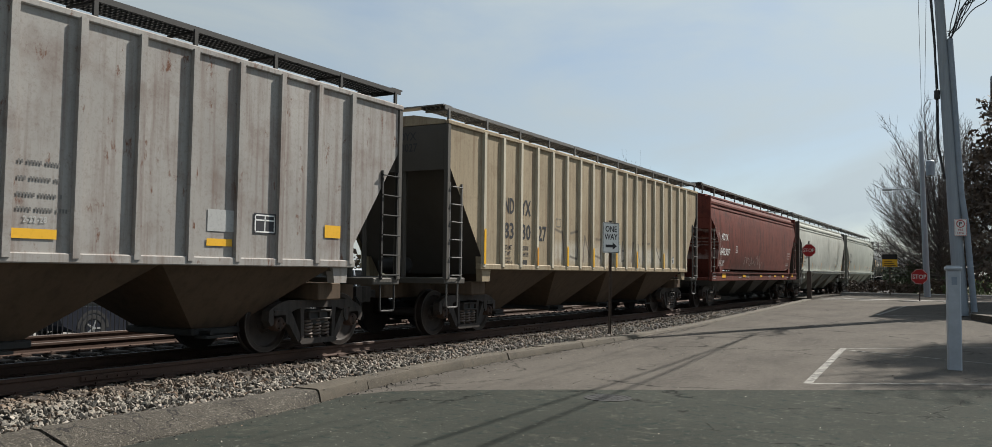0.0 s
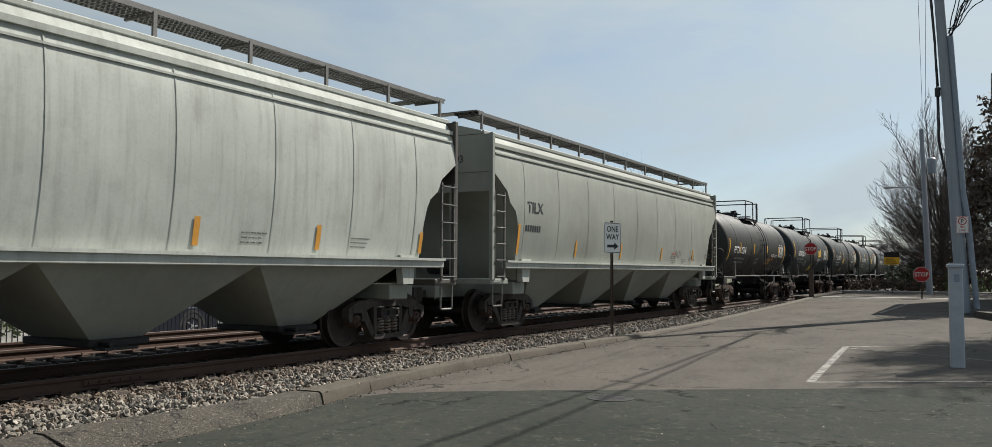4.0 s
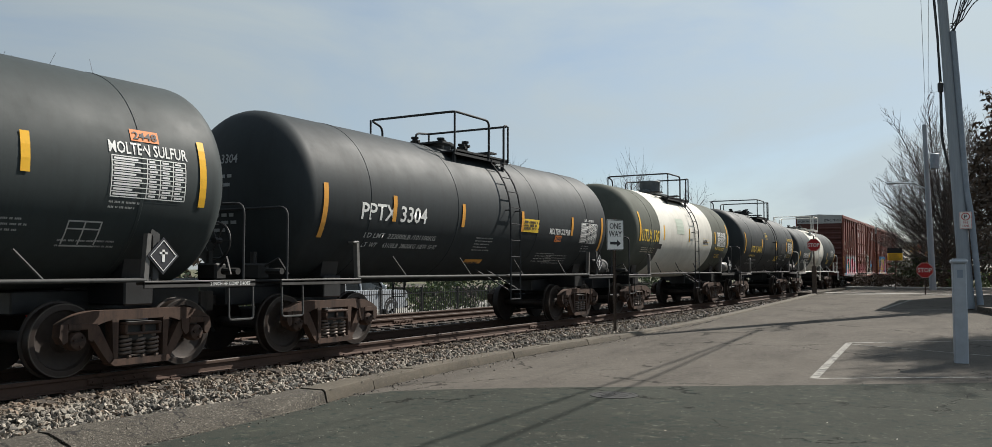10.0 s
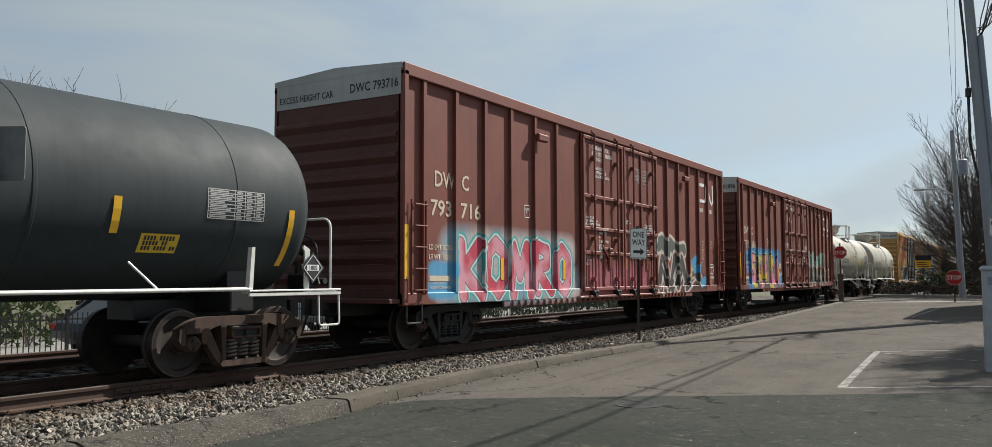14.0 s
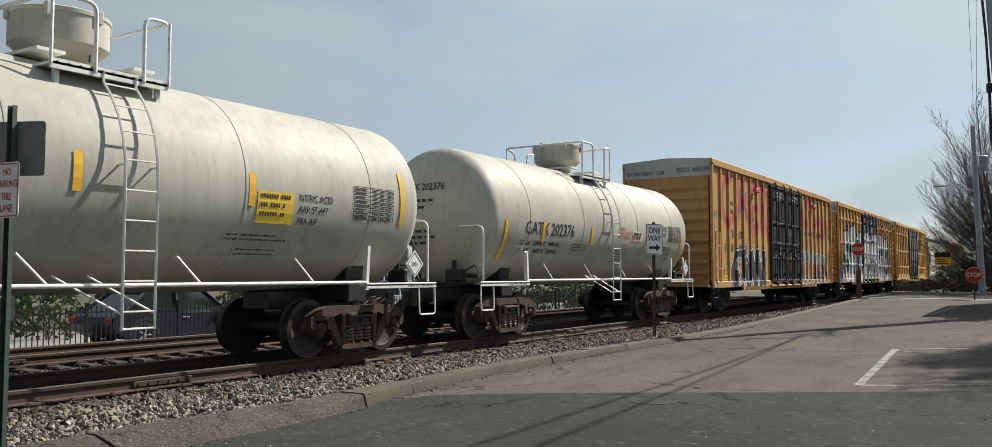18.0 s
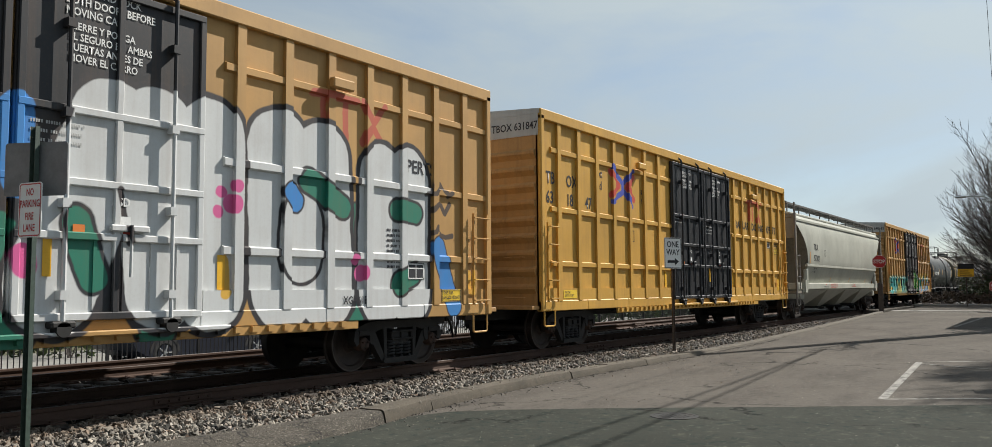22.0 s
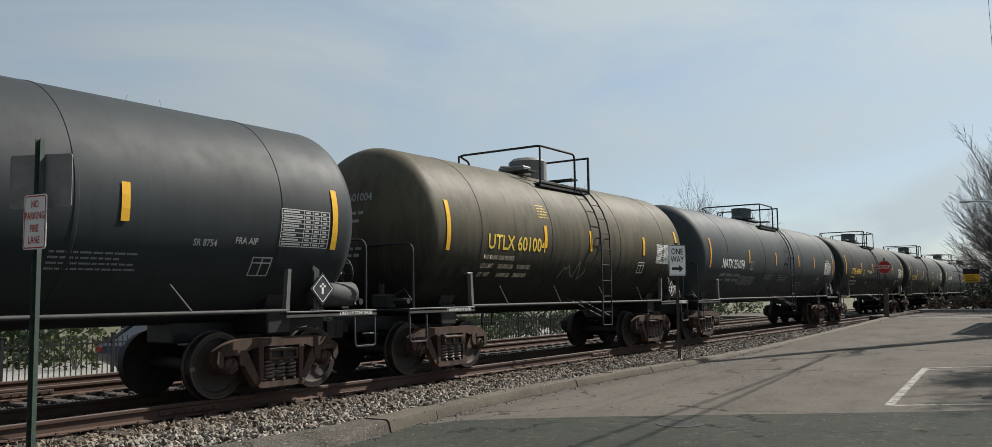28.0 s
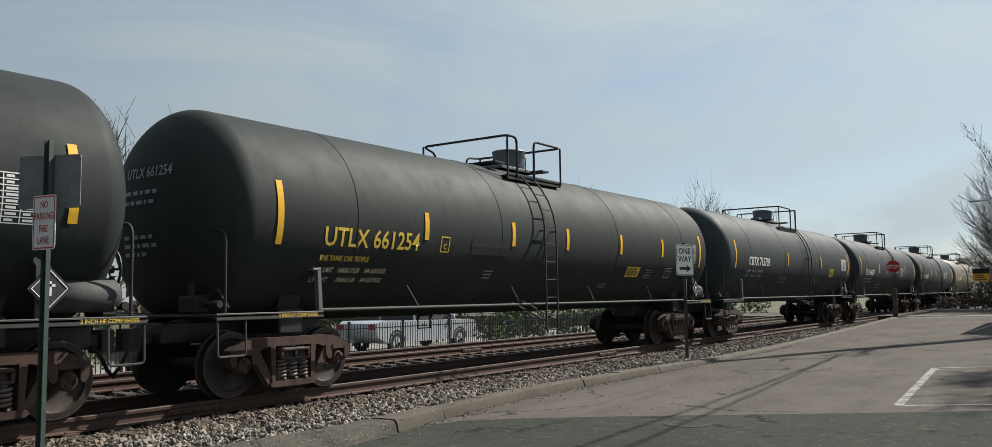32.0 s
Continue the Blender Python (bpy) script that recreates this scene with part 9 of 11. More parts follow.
    for body, y, z in (("CLOSE AND LOCK\nBOTH DOORS BEFORE\nMOVING CAR", 7.6, 4.55), ("VERROUILLER LA\nPORTE AVANT DE\nDEPLACER LE WAGON", 7.75, 4.05)):
        kd.letters(c, body, y, z, 0.10 if z > 4.3 else 0.07, M_WHITE, 0.85)
    kd.letters(c, "OPENING MAIN W 8-8  H 15-4\n         TOTAL W 16-8 H 15-4\nOUVERTURE DE PORTE\nESSENTIELLE W 8-8 H 15-4\n         TOTAL W 16-8 H 15-4", 10.38, 4.30, 0.062, M_DIMW, 0.85)
    kd.letters(c, "NO LUBE REQUIRED\nDOORS EQUIPPED WITH\nSELF LUBRICATING FITTINGS", 7.14, 2.80, 0.058, M_WHITE, 0.85)
    kd.letters(c, "NO LUBE REQUIRED\nDOORS EQUIPPED WITH\nSELF LUBRICATING FITTINGS", 11.02, 2.78, 0.050, M_WHITE, 0.85)
    kd.letters(c, "UNLATCH\nTO CLOSE\n  1 DOOR", 7.12, 1.82, 0.058, M_WHITE, 0.85)
    kd.letters(c, "SECURITY\nDEVICE ONLY", 9.68, 2.84, 0.045, M_WHITE, 0.85)
    kr = Skin("flat", x=1.622)
    for y, body in ((7.90, "CLOSE THIS DOOR FIRST"), (10.48, "OPEN THIS DOOR FIRST")):
        kr.letters(c, body, y, 2.53, 0.042, M_WHITE, 0.85)
        kd.letters(c, "OPEN   CLOSE\n<--        -->\nOUVRIR FERMER\nASD", y + 0.08, 2.42, 0.072, M_WHITE, 0.78)
        plate(c, kd, y + 0.07, y + 0.28, 1.82, 2.10, M_WHITE, "latch_label", "white latch label")
        g = Geo().box(0, 0.05, -0.31, 0.31, -0.035, 0.035, 0.01)
        lever = part("latch_lever", g, P_DOOR15, c)
        lever.location, lever.rotation_euler = (1.60, y + 0.42, 1.94), (-0.75 if y < 9 else 1.0, 0, 0)
        g = Geo()
        for n in range(8):
            g.box(1.575, 1.60, y + 0.63, y + 0.88, 1.56 + 0.055 * n, 1.595 + 0.055 * n)
        part("louvre_plate", g, P_DOOR15, c, "small slotted plate on the door")
    plate(c, kd, 9.70, 9.78, 1.55, 1.90, M_REFL, "reflector", "", 0.009)


def over_posts(car, body, y, z, size, material, squeeze, width, posts, x, half):
    """The strips of a line of lettering that lie on the faces of the side posts."""
    for yp in posts:
        me = text_mesh(body, size, material, squeeze)
        k = width / max(v.co.x for v in me.vertices)
        bmx = bmesh.new()
        bmx.from_mesh(me)
        for cut, sgn in (((yp - half - y) / k, -1), ((yp + half - y) / k, 1)):
            bmesh.ops.bisect_plane(bmx, geom=bmx.verts[:] + bmx.edges[:] + bmx.faces[:], plane_co=(cut, 0, 0), plane_no=(sgn, 0, 0), clear_outer=True)
        for v in bmx.verts:
            v.co = (x, y + v.co.x * k, z + v.co.y)
        bmx.to_mesh(me)
        n = len(bmx.faces)
        bmx.free()
        if n:
            part("post_lettering", me, material, car)


for i, mk in ((18, ("6", "68", "19", "9")), (19, ("64", "33", "52", "")), (20, ("63", "18", "47", "")), (22, ("64", "04", "83", ""))):
    c, k = C[i]
    if i == 18:
        for body, y, z in (("TB", 2.06, 2.58), ("OX", 3.02, 2.58), (mk[0], 1.44, 2.10), (mk[1], 2.06, 2.10), (mk[2], 3.05, 2.10), (mk[3], 3.88, 2.10)):
            k.letters(c, body, y, z, 0.27, M_DKLET, 0.9)
    else:
        y0, z0 = (1.0, 2.60) if i == 19 else ((0.32, 3.58) if i == 20 else (0.95, 2.6))
        for body, dy, dz in (("TB", 0.0, 0), ("OX", 0.88, 0), (mk[0], 0.0, -0.42), (mk[1], 0.88, -0.42), (mk[2], 1.76, -0.42)):
            k.letters(c, body, y0 + dy, z0 + dz * (1.25 if i == 19 else 1.0), 0.26, M_OLDGOLD if i == 19 and dy > 0 else M_DKLET, 0.85)
    yx = {18: 3.5, 19: 1.56}.get(i, 3.32)
    k.letters(c, "next\nload", {18: 2.05, 19: 0.97}.get(i, yx - 0.80), 3.95 if i != 18 else 3.72, 0.20, M_DKLET, 0.85)
    k.letters(c, "any" if i == 19 else "any\nroad", {18: 4.56, 19: 3.70}.get(i, yx + 1.82), 3.75 if i != 18 else 3.55, 0.17, M_DKLET, 0.85)
    zz = 3.18 if i != 18 else 2.95
    if i == 19:
        k.letters(c, "PERTS", 15.95, zz + 0.12, 0.22, M_DKLET, 0.9)
    else:
        k.letters(c, "RAILCAR POOLING EXPERTS", 12.6, zz + 0.12, 0.245 if i != 18 else 0.17, M_DKLET, 0.9, width={18: 4.3, 20: 4.6}.get(i, 4.75))
        y_t, w_t, s_t = (12.6, {20: 4.6}.get(i, 4.75), 0.245) if i != 18 else (12.6, 4.3, 0.17)
        L_t = {18: 18.36, 20: 18.31, 22: 18.46}[i]
        over_posts(c, "RAILCAR POOLING EXPERTS", y_t, zz + 0.12, s_t, M_DKLET, 0.9, w_t, [L_t - 0.81 - 0.85 * n if i != 18 else L_t - 1.02 - 0.81 * n for n in range(7)], 1.573 if i != 18 else 1.560, 0.078 if i != 18 else 0.069)
    yp = plate(c, k, 0.95 if i != 18 else 1.15, 1.55 if i != 18 else 1.75, 1.12, 1.30, M_YPLATE, "height_plate", "yellow excess height plate", 0.05 if i != 18 else 0.006)
    Skin("flat", x=k.k["x"] + (0.05 if i != 18 else 0.006)).letters(yp, "THIS CAR\nEXCESS HEIGHT", 1.0 if i != 18 else 1.2, 1.23, 0.045, M_DKLET, 0.85)
    up = 0.048 if i in (19, 22) else 0.006
    zp, zd = {18: (1.0, 1.30), 20: (2.55, 2.74)}.get(i, (1.12, 1.50))
    yp = plate(c, k, 16.86, 17.41, zp, zp + 0.21, M_YPLATE, "height_plate", "yellow excess height plate", up)
    kp = Skin("flat", x=k.k["x"] + up)
    kp.letters(yp, "THIS CAR\nEXCESS HEIGHT", 16.9, zp + 0.125, 0.055, M_DKLET, 0.85)
    kp.outline(yp, 16.865, 17.405, zp + 0.005, zp + 0.205, 0.012, M_DKLET, False)
    pl = plate(c, k, 15.98, 16.42, zd, zd + 0.28, M_DKLET, "data_plate", "dark data plate with a white border")
    k.outline(pl, 15.99, 16.41, zd + 0.01, zd + 0.27, 0.02, M_WHITE)
    if i == 20:
        k.bars(c, 16.82, 2.90, 0.6, 2, 0.07, 0.05, M_DKLET, 130)
        k.letters(c, "B-END", 17.84, 3.0, 0.06, M_DKLET, 0.85)
        plate(c, k, 17.1, 17.28, 1.2, 1.62, M_REFL, "reflector", "", 0.050)
        Skin("flat", x=1.548).letters(c, "JACK HERE\nPULL HERE", 15.9, 1.16, 0.06, M_DKLET, 0.85)
    if i == 22:
        for n, (a, b) in enumerate((("EXH    17-0", "EXH W   8-2"), ("EXW    10-8", "EXW H   6-0"), ("EW       9-7", "EW H    16-9"), ("IL       60-9", "EMPTY C.G. 5-2"), ("IW        9-6", "FLOOR H  3-8"), ("IH       13-1", ""))):
            k.letters(c, a, 15.16, 2.50 - 0.10 * n, 0.068, M_DKLET, 0.85, width=0.52)
            if b:
                k.letters(c, b, 16.04, 2.50 - 0.10 * n, 0.068, M_DKLET, 0.85, width=0.54)
        Skin("flat", x=1.548).letters(c, "XGH61B", 14.22, 1.12, 0.12, M_DKLET, 0.85)
        k.letters(c, "LD LMT  206100\nLT WT   79900", 0.92, 1.62, 0.085, M_DKLET, 0.85)
    if i == 19:
        Skin("flat", x=1.548).letters(c, "XGH61B", 14.42, 1.12, 0.12, M_DKLET, 0.85)
        k.letters(c, "LT WT   80800", 1.0, 1.58, 0.085, M_DKLET, 0.85)
        for n in range(8):
            k.bars(c, 15.46, 2.28 - 0.085 * n, 0.42, 1, 0.1, 0.06, M_DKLET, 120 + n)
    if i == 18:
        k.letters(c, "LD LMT          206100\nLT WT            79900", 1.06, 1.40, 0.085, M_DKLET, 0.85, width=1.18)
    k.outline(c, 4.45 if i != 18 else 4.75, 4.7 if i != 18 else 5.0, 2.5, 2.78, 0.018, M_DKLET, False)
    yellow_stripes(c, k, [(y - 0.06, y + 0.06, 1.35, 1.8) for y in ((3.22, 6.55, 14.4, 17.6) if i == 18 else (0.9, 6.65, 12.2, 17.6))])
    kd = Skin("flat", x=1.577)
    kd.letters(c, ("IMPORTANT\n" if i == 18 else "") + "CLOSE THIS DOOR\nBEFORE CLOSING\nMAIN DOOR", 7.80 if i in (18, 20) else 7.62, 4.68, 0.07 if i == 20 else 0.095, M_WHITE, 0.85)
    if i != 18:
        kd.letters(c, "CIERRE ESTA PUERTA\nANTES DE CERRAR\nLA PUERTA PRINCIPAL", 7.80 if i == 20 else 7.56, 4.36 if i == 20 else 4.24, 0.065 if i == 20 else 0.09, M_WHITE, 0.85)
    kd.letters(c, "CLOSE AND LOCK\nBOTH DOORS BEFORE\nMOVING CAR", 10.22 if i in (18, 20) else 10.0, 4.68, 0.065 if i == 20 else 0.09, M_WHITE, 0.85)
    if i != 18:
        kd.letters(c, "CIERRE Y PONGA\nEL SEGURO EN AMBAS\nPUERTAS ANTES DE\nMOVER EL CARRO", 10.22 if i == 20 else 10.04, 4.38 if i == 20 else 4.26, 0.06 if i == 20 else 0.085, M_WHITE, 0.85)
    kd.bars(c, 7.25, 3.35, 0.6, 3, 0.1, 0.05, M_DIMW, 92)
    kd.bars(c, 9.65, 3.15, 0.6, 3, 0.1, 0.05, M_DIMW, 93)
    for y in (8.25, 10.65):
        kd.letters(c, "ASD", y - 0.05, 2.32, 0.10, M_WHITE, 0.9)
        plate(c, kd, y, y + 0.2, 1.95, 2.2, M_WHITE, "latch_label", "white latch label with a red corner")
        plate(c, kd, y + 0.1, y + 0.2, 1.95, 2.07, M_REDLET, "latch_corner", "", 0.009)
        plate(c, kd, y - 0.5, y - 0.36, 1.92, 2.08, M_ORPL, "orange_tag", "orange tag")
        kd.bars(c, y - 0.2, 2.52, 0.55, 1, 0.1, 0.06, M_WHITE, 94)
        plate(c, kd, y + 0.45, y + 0.5, 1.45, 1.62, M_WHITE, "white_tag", "small white tag")
    yellow_stripes(c, kd, [(9.82, 9.92, 1.5, 1.95)])


# ---- signs, poles, fence, parked cars, trees ----
M_SIGNW = marking("sign_white", (0.74, 0.74, 0.71), 0.12, 0.45)
M_SIGNK = marking("sign_black", (0.025, 0.025, 0.027), 0.1, 0.45)
M_SIGNR = marking("sign_red", (0.42, 0.035, 0.035), 0.15, 0.45)
M_SIGNY = marking("sign_yellow", (0.72, 0.42, 0.03), 0.15, 0.45)
M_SIGNBACK = plain("sign_aluminium", (0.19, 0.19, 0.19), 0.55, 0.5, 0.2, 8)
M_POSTST = plain("brown_post_steel", (0.10, 0.075, 0.06), 0.7, 0.2, 0.3, 20)
q = Nodes("pole_wood")
q_c = q.mix(q.noise(3, 6, 0.7, stretch=(6, 6, 0.25)), (0.20, 0.23, 0.26), (0.36, 0.40, 0.445))
q.bump(q.noise(8, 5, 0.7, stretch=(6, 6, 0.2)), 0.01, 0.7)
M_POLE = q.done(q_c, 0.9)
M_UGUARD = plain("grey_conduit", (0.23, 0.27, 0.32), 0.5, 0.1, 0.15, 3)
M_BOLLARD = plain("grey_painted_post", (0.40, 0.43, 0.47), 0.55, 0.0, 0.12, 4)
M_CABLE = plain("black_cable", (0.02, 0.02, 0.022), 0.6, 0, 0.2)


def rot2(nx, ny):
    """Degrees about z that turn a sign facing +x so that it faces (nx, ny)."""
    return math.degrees(math.atan2(ny, nx))


def rounded(w, h, r, n=4):
    out = []
    for cx, cy, a0 in ((w / 2 - r, h / 2 - r, 0), (-w / 2 + r, h / 2 - r, 90), (-w / 2 + r, -h / 2 + r, 180), (w / 2 - r, -h / 2 + r, 270)):
        out += [(cx + r * math.cos(radians(a0 + 90 * k / n)), cy + r * math.sin(radians(a0 + 90 * k / n))) for k in range(n + 1)]
    return out


def ring(geo, w, h, r, t, x0, x1, zc):
    """A raised border along a rounded plate."""
    o, i = rounded(w, h, r), rounded(w - 2 * t, h - 2 * t, max(0.005, r - t))
    n = len(o)
    vs = [(x1, a, zc + b) for a, b in o] + [(x1, a, zc + b) for a, b in i]
    geo.add(vs, [(k, (k + 1) % n, n + (k + 1) % n, n + k) for k in range(n)])


def sign_text(parent, body, zc, size, material, x, squeeze=0.8):
    me = text_mesh(body, size, material, squeeze)
    xs_ = [v.co.x for v in me.vertices]
    mid = (min(xs_) + max(xs_)) / 2
    for v in me.vertices:
        v.co = (x, v.co.x - mid, zc + v.co.y)
    return part("lettering", me, material, parent, "lettering " + body.lower())


def u_post(h, material):
    """A perforated U-channel post."""
    g = Geo().prism([(-0.03, -0.035), (0.012, -0.035), (0.012, -0.03), (-0.022, -0.026), (-0.022, 0.026), (0.012, 0.03), (0.012, 0.035), (-0.03, 0.035)], "z", 0, h)
    return g


# one-way sign on the ballast shoulder
s = thing("one_way_sign", "white one way sign with black arrow on brown post", "road sign", at=(-8.42, 20.6, -0.30), turn=rot2(0.93, -0.36))
part("post", u_post(2.95, M_POSTST), M_POSTST, s)
p = part("sign_plate", Geo().prism([(a, 2.51 + b) for a, b in rounded(0.61, 0.78, 0.04)], "x", 0.012, 0.02), M_SIGNW, s)
g = Geo()
ring(g, 0.59, 0.76, 0.035, 0.014, 0, 0.0225, 2.51)
part("border", g, M_SIGNK, p)
sign_text(p, "ONE", 2.66, 0.15, M_SIGNK, 0.0235, 0.95)
sign_text(p, "WAY", 2.46, 0.15, M_SIGNK, 0.0235, 0.95)
part("arrow", Geo().prism([(-0.2, 2.26), (0.06, 2.26), (0.06, 2.20), (0.21, 2.295), (0.06, 2.39), (0.06, 2.33), (-0.2, 2.33)], "x", 0.0215, 0.0235), M_SIGNK, p)

# fire-lane sign close to the camera
s = thing("no_parking_sign", "green post with fire lane sign and bare sign back", "road sign", at=(-7.43, 3.90, -0.33), turn=rot2(0.12, -0.99))
g = u_post(3.10, M_GREENPOST)
for k in range(28):
    g.cyl((0.0135, 0, 0.3 + k * 0.1), (0.0145, 0, 0.3 + k * 0.1), 0.006, 6)
part("post", g, M_GREENPOST, s)
p = part("sign_plate", Geo().prism([(a, 2.37 + b) for a, b in rounded(0.305, 0.475, 0.03)], "x", 0.013, 0.018), M_SIGNW, s)
g = Geo()
ring(g, 0.285, 0.455, 0.025, 0.010, 0, 0.0195, 2.37)
part("border", g, M_SIGNR, p)
for body, zc_ in (("NO", 2.495), ("PARKING", 2.395), ("FIRE", 2.285), ("LANE", 2.185)):
    sign_text(p, body, zc_, 0.062, M_SIGNR, 0.0205, 0.72)
b2 = part("back_plate", Geo().prism([(a, 2.73 + b) for a, b in rounded(0.60, 0.47, 0.03)], "x", -0.042, -0.034), M_SIGNBACK, s, "bare metal back of a second sign")
b2.rotation_euler.z = radians(18)


def stop_sign(x, y, base, zc, size, label, turn, tall=True):
    s = thing("stop_sign", label, "road sign", "stop signs", at=(x, y, base), turn=turn)
    part("post", u_post(zc - base + (size * 0.75 if tall else 0.1), M_POSTST), M_POSTST, s)
    r = size / 2 / math.cos(math.pi / 8)
    octo = [(r * math.cos(math.pi / 8 + math.pi / 4 * k), zc - base + r * math.sin(math.pi / 8 + math.pi / 4 * k)) for k in range(8)]
    p = part("sign_plate", Geo().prism(octo, "x", 0.012, 0.02), M_SIGNR, s)
    g = Geo()
    inn = [(0.93 * a, (zc - base) + 0.93 * (b - zc + base)) for a, b in octo]
    inn2 = [(0.97 * a, (zc - base) + 0.97 * (b - zc + base)) for a, b in octo]
    vs = [(0.0225, a, b) for a, b in inn2] + [(0.0225, a, b) for a, b in inn]
    g.add(vs, [(k, (k + 1) % 8, 8 + (k + 1) % 8, 8 + k) for k in range(8)])
    part("border", g, M_SIGNW, p)
    sign_text(p, "STOP", zc - base - size * 0.14, size * 0.29, M_SIGNW, 0.024, 0.85)
    return s


s1 = stop_sign(-8.35, 48.3, -0.25, 2.62, 0.66, "red stop sign on a dark post beside the crossing", rot2(0.15, -0.99))
part("post_sleeve", Geo().box(-0.16, 0.02, -0.12, 0.12, 0.0, 1.75, 0.02), M_POSTST, s1)
stop_sign(-3.15, 50.0, 0.0, 1.28, 0.78, "red stop sign low beside the cross street", rot2(0.1, -0.99), False)

s = thing("warning_sign", "yellow and black warning board beyond the crossing", "road sign", at=(-5.6, 61.5, 0.0), turn=rot2(0.1, -0.99))
part("post", u_post(2.75, M_POSTST), M_POSTST, s)
p = part("sign_plate", Geo().box(0.012, 0.03, -0.45, 0.45, 1.90, 2.70, 0.01), M_SIGNY, s)
part("black_field", Geo().box(0.03, 0.036, -0.45, 0.45, 2.38, 2.70), M_SIGNK, p)
for k in range(3):
    part("print_bar", Geo().box(0.03, 0.036, -0.34, 0.34 - 0.1 * k, 1.97 + k * 0.13, 2.02 + k * 0.13), M_SIGNK, p)

# grey post at the edge of the parking bays
s = thing("bollard", "grey painted square post with a cap and a worn label", "bollard", at=(-0.55, 17.3, -0.34), turn=8)
part("post", Geo().box(-0.11, 0.11, -0.11, 0.11, 0.0, 1.78, 0.02), M_BOLLARD, s)
part("cap", Geo().box(-0.135, 0.135, -0.135, 0.135, 1.77, 1.84, 0.02).prism([(-0.1, -0.1), (0.1, -0.1), (0.1, 0.1), (-0.1, 0.1)], "z", 1.84, 1.86), M_BOLLARD, s)
part("label", Geo().box(-0.04, 0.05, -0.112, -0.1155, 1.52, 1.66), M_UGUARD, s, "faded grey label")

# utility pole with its conduit, cables and plate
P0, P1 = Vector((-0.88, 35.6, -0.10)), Vector((-1.73, 35.6, 17.7))
s = thing("utility_pole", "tall weathered wooden utility pole with a grey conduit and cables", "utility pole", at=(0, 0, 0))
s.location = (P0.x, P0.y, P0.z)


def at_pole(z, dx=0.0, dy=0.0):
    k = z / (P1.z - P0.z)
    return ((P1.x - P0.x) * k + dx, dy, z)


part("pole", Geo().cyl(at_pole(0), at_pole(17.7), 0.24, 20, 0.13), M_POLE, s, smooth=50)
g = Geo().tube([(0.42, -0.1, 0.0), (0.20, -0.1, 3.3), at_pole(4.4, 0.27, -0.08), at_pole(10.2, 0.26, -0.06)], 0.105, 10)
part("conduit", g, M_UGUARD, s, "grey metal cable guard", smooth=50)
for k, (a, b) in enumerate(((-0.25, 0.0), (-0.28, 0.05), (-0.23, -0.06))):
    part("cable", Geo().tube([at_pole(13.2, a * 1.15, b), at_pole(10, a, b), at_pole(8.4, a - 0.03 * k, b), at_pole(6.3, a - 0.10 - 0.03 * k, b), at_pole(5.0, a * 0.9, b)], 0.022, 6), M_CABLE, s)
g = Geo().lathe([(0, 0.001), (0.05, 0.1), (0.36, 0.1), (0.42, 0.001)], 14, axis="z")
c = part("splice_box", g, M_CABLE, s, smooth=40)
c.location = at_pole(7.95, -0.30, -0.05)
rg = random.Random(5)
for k in range(9):
    x, y = 0.18 + 0.12 * k, rg.uniform(-0.25, 0.25)
    part("cable_loop", Geo().tube([at_pole(9.7 + 0.1 * k, 0.2, -0.05), at_pole(10.6 + rg.uniform(-0.2, 0.3), 0.3 + 0.03 * k, y), at_pole(11.3 + rg.uniform(-0.2, 0.3), 0.45 + x * 0.5, y), at_pole(11.7 + rg.uniform(-0.3, 0.6), 0.5 + x, y), at_pole(12.6 + rg.uniform(-0.3, 0.6), 0.55 + x, y)], 0.02, 5, 0.3), M_CABLE, s)
p = part("sign_plate", Geo().prism([(a, 3.2 + b) for a, b in rounded(0.40, 0.62, 0.04)], "x", 0, 0.012), M_SIGNW, s, "white parking plate on the pole")
p.matrix_basis = pose(0.02, -0.24, 0, 0, 0, -90)
g = Geo()
ring(g, 0.38, 0.60, 0.035, 0.012, 0, 0.014, 3.2)
g.lathe([(0.013, 0.14), (0.014, 0.14), (0.014, 0.11), (0.013, 0.11)], 24, axis="x", cz=3.33)
part("red_ring", g, M_SIGNR, p)
sign_text(p, "P", 3.26, 0.14, M_SIGNK, 0.0155, 1.0)
sign_text(p, "FIRE", 3.08, 0.075, M_SIGNR, 0.0155, 0.8)
sign_text(p, "LANE", 2.96, 0.075, M_SIGNR, 0.0155, 0.8)

# overhead wires that run above the street
for reach, z in ((2.0, 12.3), (4.7, 12.45)):
    g = Geo()
    g.tube([(-0.5 + reach * k / 16, 35.6 - 70 * k / 16, z - 2.0 * (k / 16) * (1 - k / 16)) for k in range(17)], 0.026, 6)
    solid("overhead_wire", g, M_CABLE, "black overhead cable above the street", "wire", "overhead wires")
for dx, z in ((0.0, 12.3), (0.28, 12.1)):
    g = Geo().tube([(-3.5 + dx * 0.4, 60.0, z - 2.0), (-2.15 + dx, 35.6, z), (-1.0 + dx, 15.0, z + 0.3), (0.6 + dx, -30.0, z + 0.8)], 0.009, 5)
    solid("overhead_wire", g, M_CABLE, "thin black cable high above the street", "wire", "overhead wires")

